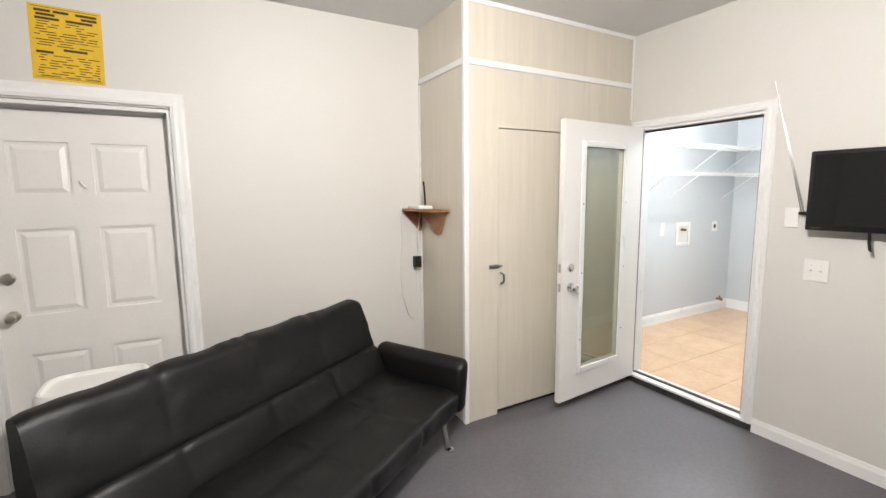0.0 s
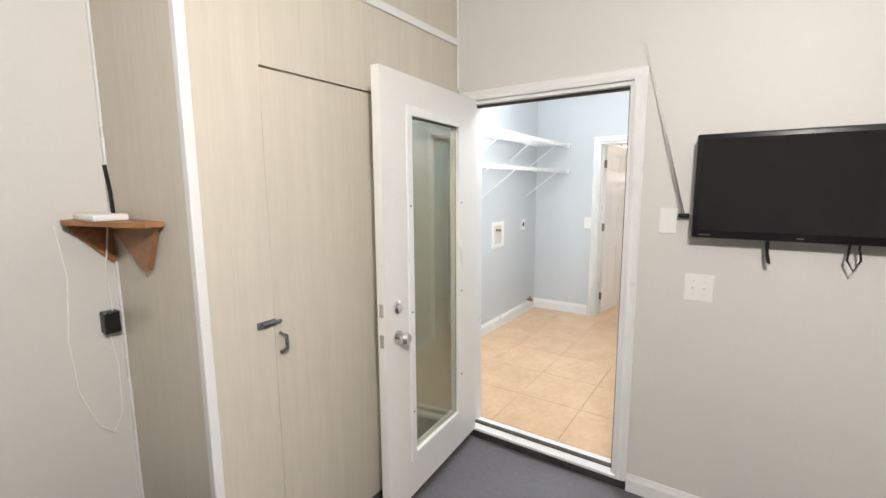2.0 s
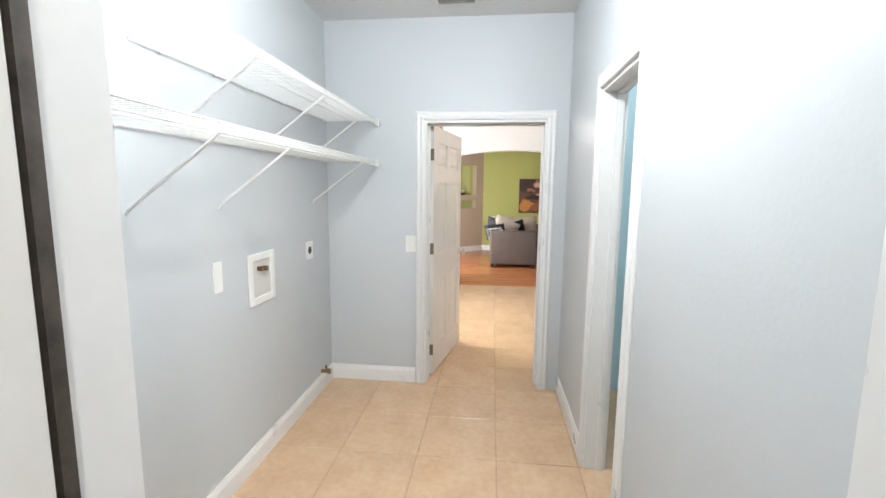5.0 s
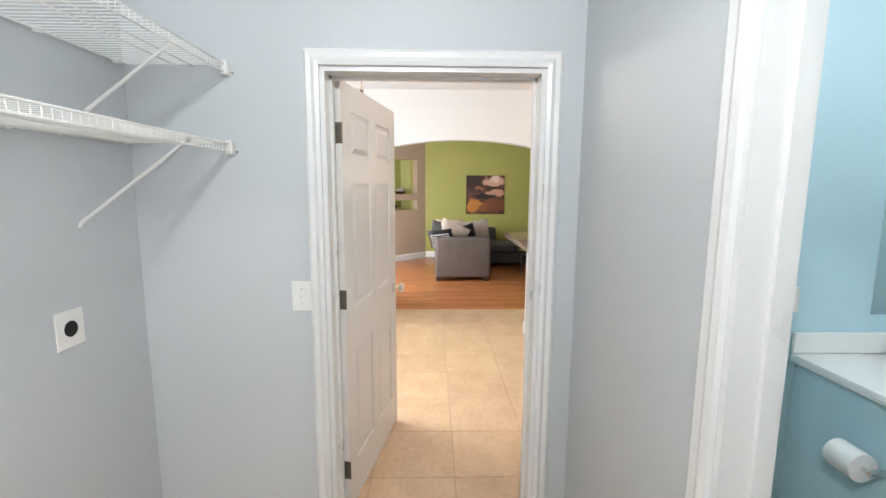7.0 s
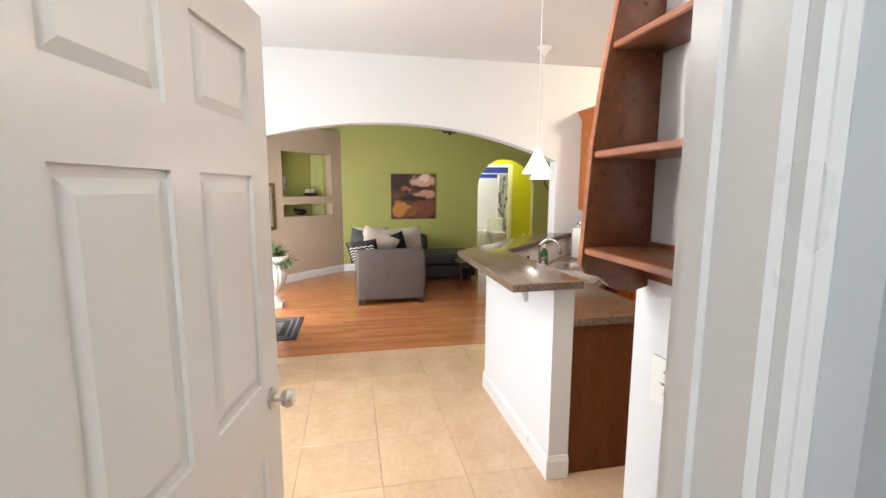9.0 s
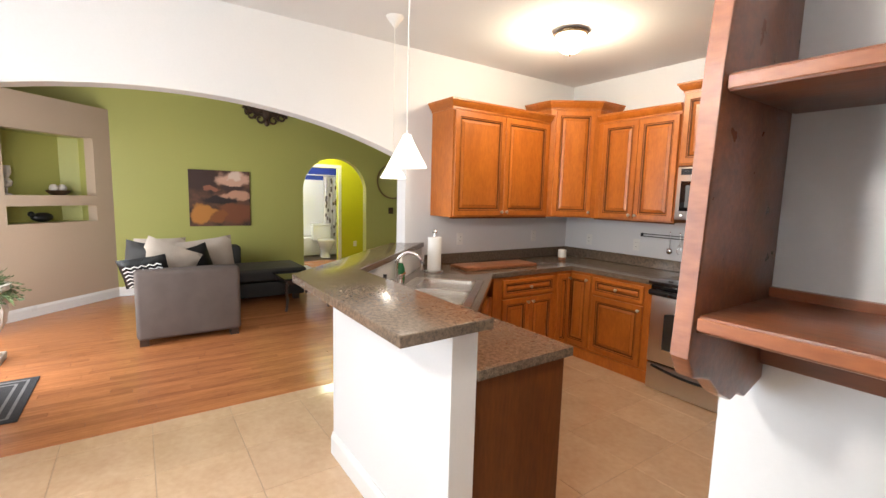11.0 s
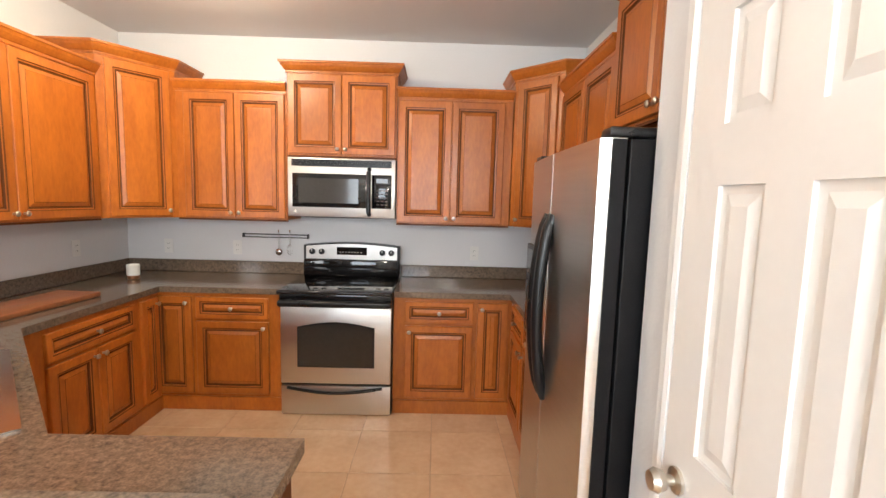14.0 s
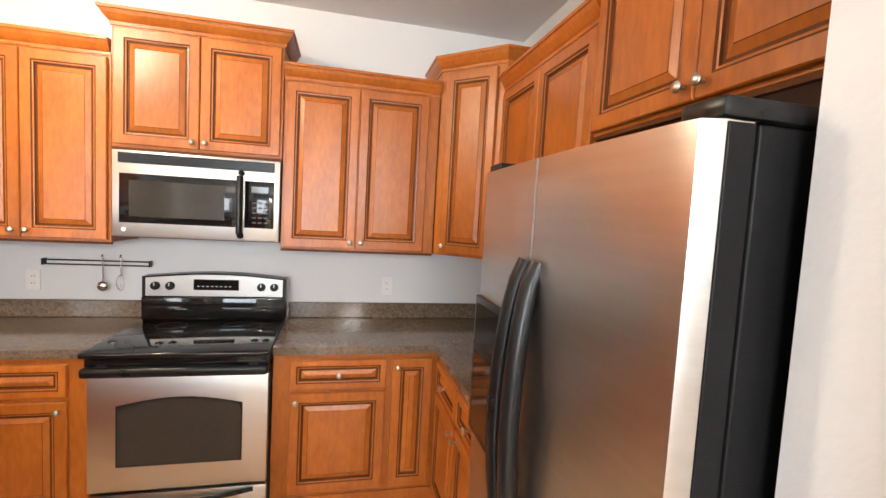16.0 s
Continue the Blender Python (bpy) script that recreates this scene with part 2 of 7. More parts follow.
def tube(bm, pts, r, seg=8, r2=None):
    pts = [Vector(p) for p in pts]
    rings = []
    for i, p in enumerate(pts):
        d = (pts[min(i + 1, len(pts) - 1)] - pts[max(i - 1, 0)]).normalized()
        side = d.cross(Vector((0, 0, 1)) if abs(d.z) < 0.9 else Vector((0, 1, 0))).normalized()
        up = side.cross(d)
        rr = r if r2 is None else r + (r2 - r) * i / (len(pts) - 1)
        rings.append([bm.verts.new(p + rr * (math.cos(2 * math.pi * k / seg) * side + math.sin(2 * math.pi * k / seg) * up)) for k in range(seg)])
    for a, b in zip(rings, rings[1:]):
        for i in range(seg):
            bm.faces.new((a[i], a[(i + 1) % seg], b[(i + 1) % seg], b[i]))
    bm.faces.new(rings[0][::-1])
    bm.faces.new(rings[-1])
    bmesh.ops.recalc_face_normals(bm, faces=bm.faces)
    return bm


def prism(bm, poly, z0, z1, m=None):
    """A flat outline of (x, y) pairs raised from z0 to z1."""
    lo = [bm.verts.new((x, y, z0)) for x, y in poly]
    hi = [bm.verts.new((x, y, z1)) for x, y in poly]
    n = len(poly)
    bm.faces.new(lo[::-1])
    bm.faces.new(hi)
    for i in range(n):
        bm.faces.new((lo[i], lo[(i + 1) % n], hi[(i + 1) % n], hi[i]))
    bmesh.ops.recalc_face_normals(bm, faces=bm.faces)
    if m:
        bmesh.ops.transform(bm, matrix=m, verts=lo + hi)
    return bm


def sweep(bm, path, prof, closed=False):
    """Sweep a moulding profile of (out, up) pairs along a level path of (x, y, z) points; out is to the right of the way."""
    pts = [Vector(p) for p in path]
    n, rings = len(pts), []
    for i, p in enumerate(pts):
        a = (p - pts[i - 1]).normalized() if i or closed else None
        b = (pts[(i + 1) % n] - p).normalized() if i < n - 1 or closed else None
        a, b = a or b, b or a
        na, nb = Vector((a.y, -a.x, 0)), Vector((b.y, -b.x, 0))
        mid = (na + nb)
        mid = mid / max(0.2, mid.dot(na))
        rings.append([bm.verts.new(p + o * mid + Vector((0, 0, u))) for o, u in prof])
    k = len(prof)
    pairs = list(zip(rings, rings[1:])) + ([(rings[-1], rings[0])] if closed else [])
    for r, s in pairs:
        for i in range(k):
            bm.faces.new((r[i], r[(i + 1) % k], s[(i + 1) % k], s[i]))
    if not closed:
        bm.faces.new(rings[0])
        bm.faces.new(rings[-1][::-1])
    bmesh.ops.recalc_face_normals(bm, faces=bm.faces)
    return bm


def mesh_of(name, bm, material, smooth=False):
    me = bpy.data.meshes.new(name)
    bm.to_mesh(me)
    bm.free()
    me.materials.append(material)
    if smooth:
        me.polygons.foreach_set("use_smooth", [True] * len(me.polygons))
        me.set_sharp_from_angle(angle=radians(38))
    return me


def part(name, bm, material, parent, label="", smooth=False):
    ob = new(name, mesh_of(name, bm, material, smooth))
    ob.parent = parent
    if label:
        tagged(ob, label)
    return ob


def thing(name, label, category, m=None, group=""):
    ob = new(name)
    ob.empty_display_size = 0.1
    ob.matrix_world = m or Matrix()
    return tagged(ob, label, category, group)


def solo(name, bm, material, label, category, m=None, smooth=False, group=""):
    ob = new(name, mesh_of(name, bm, material, smooth))
    if m:
        ob.matrix_world = m
    return tagged(ob, label, category, group)


def structure(name, bm, material, label, category):
    return tagged(new(name, mesh_of(name, bm, material)), label, category, kind="structure")


def wall_x(bm, x0, x1, y0, y1, z0, z1, holes=()):
    """A wall with thickness x0..x1 along y, with square holes (y0, y1, z0, z1)."""
    y = y0
    for a, b, c, d in sorted(holes):
        box(bm, x0, y, z0, x1, a, z1)
        if c > z0:
            box(bm, x0, a, z0, x1, b, c)
        if d < z1:
            box(bm, x0, a, d, x1, b, z1)
        y = b
    box(bm, x0, y, z0, x1, y1, z1)
    return bm


def wall_y(bm, y0, y1, x0, x1, z0, z1, holes=()):
    x = x0
    for a, b, c, d in sorted(holes):
        box(bm, x, y0, z0, a, y1, z1)
        if c > z0:
            box(bm, a, y0, z0, b, y1, c)
        if d < z1:
            box(bm, a, y0, d, b, y1, z1)
        x = b
    box(bm, x, y0, z0, x1, y1, z1)
    return bm


def arch_wall(bm, x0, x1, y0, y1, z0, z1, a, b, spring, apex, steps=40):
    """A wall along y with an arched opening from y = a to b."""
    box(bm, x0, y0, z0, x1, a, z1)
    box(bm, x0, b, z0, x1, y1, z1)
    half, rise, c = (b - a) / 2, apex - spring, (a + b) / 2
    r = (half * half + rise * rise) / (2 * rise)
    rows = []
    for i in range(steps + 1):
        y = c - half * math.cos(math.pi * i / steps)
        rows.append((y, apex - r + math.sqrt(max(0, r * r - (y - c) ** 2))))
    for (ya, za), (yb, zb) in zip(rows, rows[1:]):
        v = [bm.verts.new(p) for p in ((x0, ya, za), (x1, ya, za), (x1, yb, zb), (x0, yb, zb), (x0, ya, z1), (x1, ya, z1), (x1, yb, z1), (x0, yb, z1))]
        for f in ((0, 1, 2, 3), (4, 7, 6, 5), (0, 3, 7, 4), (1, 5, 6, 2)):
            bm.faces.new([v[k] for k in f])
    bmesh.ops.remove_doubles(bm, verts=bm.verts, dist=0.0005)
    bmesh.ops.recalc_face_normals(bm, faces=bm.faces)
    return bm


# ---- structure ----
FG = -0.05          # garage floor
TVX, GN = 3.373, 3.386
LX, LN, LS = 6.32, 3.445, 1.64
KX, EX, KS, KC = 6.46, 10.14, -1.93, 2.76
GX = 14.37

structure("garage_floor", bx(-2.7, -2.7, FG - 0.1, TVX, GN, FG), M_concrete, "worn grey painted concrete garage floor", "floor")
structure("floor_base", bx(TVX + 0.01, -2.2, -0.2, EX - 0.08, 4.6, -0.0035), M_grout, "tan grouted bed under the floor tiles", "floor")
structure("living_floor_base", bx(EX - 0.08, -3.4, -0.2, GX + 4.2, 4.6, -0.008), M_darkwood, "dark bed under the laminate planks", "floor")
structure("ground", bx(-60, 4.9, -0.3, 90, 90, -0.12), M_lawn, "sunlit lawn outside the french doors", "ground")
structure("patio", bx(6.5, 3.82, -0.2, 18, 13.0, -0.06), M_patio, "pale concrete patio slab", "pavement")

structure("wall_garage_north", wall_y(bmesh.new(), GN, GN + 0.14, -2.7, TVX, FG, 2.9, [(-0.755, 0.143, FG, 2.06)]), M_garage, "pale greige painted garage wall", "wall")
structure("wall_garage_east", wall_x(bmesh.new(), TVX, TVX + 0.12, -2.7, LN, FG - 0.05, 2.95, [(1.745, 2.665, FG - 0.05, 2.045)]), M_garage, "pale greige painted garage wall with doorway", "wall")
structure("wall_garage_south", bx(-2.7, -2.82, FG, TVX, -2.7, 2.9), M_garage, "plain greige garage wall", "wall")
structure("wall_garage_west", bx(-2.82, -2.82, FG, -2.7, GN, 2.9), M_garage, "plain greige garage wall", "wall")
structure("ceiling_garage", bx(-2.82, -2.82, 2.765, TVX, GN, 2.9), M_ceiling, "white garage ceiling", "ceiling")
structure("wall_behind_door", bx(-1.4, GN + 0.3, FG, 0.8, GN + 0.4, 2.6), M_garage, "plain wall behind the closed entry door", "wall")

LW = TVX + 0.12
structure("wall_laundry_west", wall_x(bmesh.new(), LW, LW + 0.012, LS, LN, 0, 2.78, [(1.745, 2.665, 0, 2.045)]), M_laundry, "pale blue-grey laundry wall", "wall")
structure("wall_laundry_north", bx(LW, LN, -0.1, LX, LN + 0.12, 2.78), M_laundry, "pale blue-grey laundry wall", "wall")
structure("wall_laundry_east", wall_x(bmesh.new(), LX, LX + 0.07, LS - 0.12, LN + 0.12, -0.1, 2.78, [(1.79, 2.69, -0.1, 2.04)]), M_laundry, "pale blue-grey laundry wall with doorway", "wall")
structure("wall_laundry_south", wall_y(bmesh.new(), LS - 0.06, LS, LW, LX, -0.1, 2.78, [(4.75, 5.36, -0.1, 2.04)]), M_laundry, "pale blue-grey laundry wall with bathroom doorway", "wall")
structure("ceiling_laundry", bx(LW - 0.1, LS - 0.12, 2.755, LX + 0.07, LN + 0.12, 2.88), M_ceiling, "white textured laundry ceiling", "ceiling")

structure("wall_bath_north", wall_y(bmesh.new(), LS - 0.12, LS - 0.06, 3.9, 6.38, -0.1, 2.78, [(4.75, 5.36, -0.1, 2.04)]), M_bathblue, "light blue bathroom wall", "wall")
structure("wall_bath_east", bx(6.37, -0.9, -0.1, 6.389, LS - 0.12, 2.78), M_bathblue, "light blue bathroom wall", "wall")
structure("wall_bath_south", bx(3.9, -1.0, -0.1, 6.38, -0.9, 2.78), M_bathblue, "light blue bathroom wall", "wall")
structure("wall_bath_west", bx(3.8, -1.0, -0.1, 3.9, LS - 0.12, 2.78), M_bathblue, "light blue bathroom wall", "wall")
structure("ceiling_bath", bx(3.8, -1.0, 2.7, 6.38, LS - 0.12, 2.8), M_ceiling, "white bathroom ceiling", "ceiling")

structure("wall_kitchen_west", wall_x(bmesh.new(), KX - 0.07, KX, KS - 0.1, 4.6, -0.1, 2.9, [(1.79, 2.69, -0.1, 2.04)]), M_white_wall, "white kitchen wall with laundry doorway", "wall")
structure("wall_kitchen_south", bx(KX - 0.07, KS - 0.12, -0.1, EX + 0.15, KS, 2.9), M_white_wall, "white kitchen wall behind the range", "wall")
structure("wall_kitchen_east", arch_wall(bmesh.new(), EX, EX + 0.15, KS, 4.6, -0.1, 2.9, 0.205, 3.50, 1.83, 2.155), M_white_wall, "white wall with a broad segmental arch", "wall")
structure("wall_dining_north", wall_y(bmesh.new(), 4.5, 4.62, KX, EX, -0.1, 2.9, [(7.7, 9.5, 0.7, 2.2)]), M_white_wall, "white dining wall with a window opening", "wall")
structure("ceiling_kitchen", bx(KX - 0.07, KS - 0.12, KC, EX + 0.15, 4.62, 2.95), M_ceiling, "smooth white kitchen ceiling", "ceiling")

# pantry closet in the kitchen corner
PX, PN, PS = 7.03, 1.452, 0.489
structure("wall_pantry_north", bx(KX, PN - 0.1, -0.05, PX, PN, KC), M_white_wall, "white pantry side wall", "wall")
structure("wall_pantry_east", wall_x(bmesh.new(), PX - 0.1, PX, PS, PN - 0.1, -0.05, KC, [(0.675, 1.275, -0.05, 2.04)]), M_white_wall, "white pantry wall with a narrow door", "wall")
structure("wall_pantry_south", bx(KX, PS, -0.05, PX - 0.1, PS + 0.1, KC), M_white_wall, "white pantry wall beside the refrigerator", "wall")

# living room
structure("wall_living_green", arch_wall(bmesh.new(), GX, GX + 0.14, -3.4, 4.6, -0.1, 3.15, -1.37, -0.20, 1.58, 2.14), M_green, "olive green living room wall with an arched hall opening", "wall")
structure("wall_living_north", wall_y(bmesh.new(), 3.65, 3.8, EX + 0.15, GX + 0.14, -0.1, 3.15, [(10.75, 12.78, -0.1, 2.06)]), M_tan, "tan living room wall with french doors", "wall")
structure("wall_living_south", bx(EX + 0.15, -3.4, -0.1, GX + 0.14, -3.28, 3.15), M_green, "olive green living room wall", "wall")
structure("wall_living_west", bx(EX + 0.15, -3.4, -0.1, EX + 0.2, 0.12, 3.15), M_white_wall, "white back of the kitchen wall", "wall")
structure("ceiling_living", bx(EX, -3.4, 3.05, GX + 0.3, 4.6, 3.2), M_ceiling, "white living room ceiling", "ceiling")

# angled media wall with two niches, 1.9 m long, at 45 degrees
ANG = Matrix(((-0.70711, -0.70711, 0, GX), (0.70711, -0.70711, 0, 2.41), (0, 0, 1, 0), (0, 0, 0, 1)))


def media_wall():
    n = (0.245, 1.29)
    bm = bmesh.new()
    for x0, x1, z0, z1 in ((0, n[0], -0.05, 2.56), (n[1], 1.76, -0.05, 2.56), (n[0], n[1], -0.05, 1.08), (n[0], n[1], 1.285, 1.41), (n[0], n[1], 2.15, 2.56)):
        box(bm, x0, -0.14, z0, x1, 0, z1)
    box(bm, 0, -0.20, 2.5, 1.76, -0.14, 2.56)
    ob = structure("wall_media", bm, M_tan, "tan angled media wall with two recessed niches", "wall")
    ob.matrix_world = ANG
    bm = bx(n[0] - 0.02, -0.40, 1.0, n[1] + 0.02, -0.385, 2.2)
    for z in (1.06, 1.30, 2.15):
        box(bm, n[0] - 0.02, -0.385, z, n[1] + 0.02, -0.14, z + 0.02)
    box(bm, n[0] - 0.03, -0.385, 1.0, n[0] - 0.005, -0.14, 2.2)
    box(bm, n[1] + 0.005, -0.385, 1.0, n[1] + 0.03, -0.14, 2.2)
    ob = structure("trim_niche_lining", bm, M_green, "olive green niche lining", "niche")
    ob.matrix_world = ANG @ pose(0, 0, 0)


media_wall()
# hall and far bathroom
HX = 15.7
structure("wall_hall_south", bx(GX + 0.14, -2.52, -0.1, HX + 0.1, -2.40, 2.7), M_lime, "bright lime green hall wall", "wall")
structure("wall_hall_north", bx(GX + 0.14, 0.2, -0.1, HX + 0.1, 0.32, 2.7), M_lime, "bright lime green hall wall", "wall")
structure("wall_hall_end", wall_x(bmesh.new(), HX, HX + 0.1, -2.40, 0.2, -0.1, 2.7, [(-1.34, -0.58, -0.1, 2.04)]), M_lime, "lime green hall wall with bathroom doorway", "wall")
structure("ceiling_hall", bx(GX + 0.14, -2.52, 2.6, HX + 0.1, 0.32, 2.7), M_ceiling, "white hall ceiling", "ceiling")
structure("wall_far_bath", bx(17.9, -2.6, -0.1, 18.0, 0.5, 1.85), M_porcelain, "white tiled shower wall", "wall")
structure("wall_far_bath_upper", bx(17.9, -2.6, 1.85, 18.0, 0.5, 2.6), M_blue, "cobalt blue upper bathroom wall", "wall")
structure("wall_far_bath_side", bx(HX + 0.1, -2.7, -0.1, 18.0, -2.6, 2.6), M_white_wall, "white bathroom wall", "wall")
structure("wall_far_bath_other", bx(HX + 0.1, 0.4, -0.1, 18.0, 0.5, 2.6), M_white_wall, "white bathroom wall", "wall")
structure("ceiling_far_bath", bx(HX + 0.1, -2.7, 2.6, 18.0, 0.5, 2.7), M_ceiling, "white bathroom ceiling", "ceiling")

# ---- doors and trim ----


def panel_door(name, label, w, h, m, mat_, knob_side, rows=((0.21, 0.79), (1.0, 1.59), (1.71, 1.91)), knob_z=0.93, group="six panel doors"):
    """A six-panel leaf: x 0..w from the hinge, y 0..0.035, with raised panels on both faces."""
    d = thing(name, label, "door", m, group)
    k = h / 2.03
    rows = [(a * k, b * k) for a, b in rows]
    bm = bmesh.new()
    s, mull = 0.115, 0.10
    cols = ((s, (w - mull) / 2), ((w + mull) / 2, w - s))
    t = 0.035
    # stiles, rails and mullions around thinner panel fields
    box(bm, 0, 0, 0, s, t, h)
    box(bm, w - s, 0, 0, w, t, h)
    zs = [0] + [z for r in rows for z in r] + [h]
    for a, b in zip(zs[::2], zs[1::2]):
        box(bm, s, 0, a, w - s, t, b)
    for a, b in rows:
        box(bm, (w - mull) / 2, 0, a, (w + mull) / 2, t, b)
    part("leaf_frame", bm, mat_, d)
    for c0, c1 in cols:
        for a, b in rows:
            bm = bmesh.new()
            lo = [[bm.verts.new((x, y, z)) for x, z in ((c0 + k, a + k), (c1 - k, a + k), (c1 - k, b - k), (c0 + k, b - k))]
                  for k, y in ((0.042, 0.002), (0.018, 0.010), (0.0, 0.010), (0.0, t - 0.010), (0.018, t - 0.010), (0.042, t - 0.002))]
            for p, q in zip(lo, lo[1:]):
                for i in range(4):
                    bm.faces.new((p[i], p[(i + 1) % 4], q[(i + 1) % 4], q[i]))
            bm.faces.new(lo[0][::-1])
            bm.faces.new(lo[-1])
            bmesh.ops.recalc_face_normals(bm, faces=bm.faces)
            part("raised_panel", bm, mat_, d)
    for y, sgn in ((0, -1), (t, 1)):
        bm = lathe(bmesh.new(), [(0.031, 0), (0.031, sgn * 0.008), (0.012, sgn * 0.012), (0.012, sgn * 0.03), (0.024, sgn * 0.036), (0.029, sgn * 0.052), (0.022, sgn * 0.066), (0.006, sgn * 0.07)],
                   (w - 0.065, y, knob_z), 20, "Y")
        part("knob", bm, M_nickel, d, "brushed nickel knob", True)
    return d


def casing(name, m, w, h, cw=0.065, label="white moulded door casing", sill=False):
    """A casing round an opening w wide and h high: x along the wall, face towards -y."""
    bm = bmesh.new()
    prof = [(0, 0), (0.016, 0), (0.02, cw * 0.25), (0.012, cw * 0.5), (0.014, cw * 0.8), (0.006, cw), (0, cw)]
    path = [(-0.0, 0), (0.0, h), (w, h), (w, 0)]
    rings = []
    for (x, z), (dx, dz) in zip(path, ((-1, 0), (-1, 1), (1, 1), (1, 0))):
        rings.append([bm.verts.new((x + dx * u, -o, z + dz * u)) for o, u in prof])
    for r, s in zip(rings, rings[1:]):
        for i in range(len(prof)):
            bm.faces.new((r[i], r[(i + 1) % len(prof)], s[(i + 1) % len(prof)], s[i]))
    bm.faces.new(rings[0])
    bm.faces.new(rings[-1][::-1])
    bmesh.ops.recalc_face_normals(bm, faces=bm.faces)
    ob = structure(name, bm, M_trim, label, "door casing")
    ob.matrix_world = m
    return ob


def jamb_lining(name, m, w, h, depth, t=0.02):
    bm = bmesh.new()
    box(bm, 0, 0, 0, t, depth, h)
    box(bm, w - t, 0, 0, w, depth, h)
    box(bm, t, 0, h - t, w - t, depth, h)
    box(bm, t, depth * 0.55, 0, t + 0.012, depth * 0.55 + 0.035, h - t)
    box(bm, w - t - 0.012, depth * 0.55, 0, w - t, depth * 0.55 + 0.035, h - t)
    box(bm, t, depth * 0.55, h - t - 0.012, w - t, depth * 0.55 + 0.035, h - t)
    ob = structure(name, bm, M_trim, "white door jamb lining", "door jamb")
    ob.matrix_world = m
    return ob


def baseboard(name, path, h=0.12, label="white moulded baseboard"):
    """Along a path with the room on its right."""
    structure(name, sweep(bmesh.new(), path, [(0, 0), (0.014, 0), (0.014, h - 0.03), (0.009, h - 0.015), (0.006, h), (0, h)]), M_trim, label, "baseboard")


def hinge(m, w=0.076):
    h = thing("hinge", "satin steel butt hinge on the door", "hinge", m, "door hinges")
    part("leaf_plate", bx(-w / 2, -0.002, -0.045, w / 2, 0.002, 0.045, bevel=0.001), M_hinge, h)
    part("knuckle", cyl(bmesh.new(), (0 if w > 0.05 else -w / 2, -0.006, -0.047), (0 if w > 0.05 else -w / 2, -0.006, 0.047), 0.006, seg=10), M_hinge, h)
    return h


# garage entry door in the north wall
panel_door("door_entry", "closed white six-panel entry door", 0.858, 2.03, pose(0.123, GN + 0.108, FG + 0.03, 0, 0, 180), M_door, 1, rows=((0.13, 0.70), (0.925, 1.40), (1.58, 1.87)))
casing("trim_entry_casing", pose(-0.755, GN, FG), 0.898, 2.12, 0.075)
jamb_lining("trim_entry_jamb", pose(-0.755, GN + 0.002, FG), 0.898, 2.105, 0.13)
db = thing("deadbolt", "round satin nickel deadbolt on the entry door", "deadbolt", pose(-0.673, GN + 0.07, 1.118))
part("rose", lathe(bmesh.new(), [(0.032, 0), (0.032, -0.012), (0.026, -0.018), (0.01, -0.02)], seg=20, axis="Y"), M_nickel, db, smooth=True)
hk = solo("door_hook", tube(bmesh.new(), [(-0.012, 0, 0.02), (-0.006, -0.012, 0.012), (0.012, -0.012, -0.012), (0.02, -0.004, -0.014)], 0.004), M_whiteplastic, "small white plastic hook on the entry door", "hook", pose(-0.31, GN + 0.07, 1.62))

# doorway to the laundry
casing("trim_garage_doorway_casing", pose(TVX, 2.665, FG + 0.05, 0, 0, -90), 0.92, 2.045, 0.055, "white painted flat door casing")
bm = bmesh.new()
for y in (1.745, 2.645):
    box(bm, TVX + 0.002, y, 0.0, LW + 0.014, y + 0.02, 2.045)
box(bm, TVX + 0.002, 1.765, 2.025, LW + 0.014, 2.645, 2.045)
structure("trim_garage_jamb", bm, M_trim, "white exterior door jamb", "door jamb")
bm = bmesh.new()
for y in (1.765, 2.633):
    box(bm, TVX + (0.045 if y < 2 else 0.016), y, 0.02, TVX + (0.062 if y < 2 else 0.034), y + 0.012, 2.02)
    box(bm, TVX + 0.004, y - 0.001 if y < 2 else y + 0.009, 0.02, TVX + 0.03, y + 0.004 if y < 2 else y + 0.013, 2.02)
box(bm, TVX + 0.045, 1.777, 2.012, TVX + 0.062, 2.633, 2.026)
structure("trim_weatherstrip", bm, M_rubber, "worn black rubber weatherstrip", "weatherstrip")
bm = bx(TVX - 0.012, 1.70, -0.006, LW + 0.012, 2.715, 0.012, bevel=0.004)
structure("trim_threshold", bm, M_trim, "white painted wooden threshold", "threshold")
structure("trim_threshold_seal", bx(TVX + 0.045, 1.765, 0.012, TVX + 0.075, 2.645, 0.02), M_rubber, "dark threshold seal strip", "threshold")
structure("trim_step", bx(TVX - 0.01, 1.66, FG - 0.002, TVX + 0.01, 2.72, -0.008), M_dirt, "dark bare concrete step under the threshold", "step")

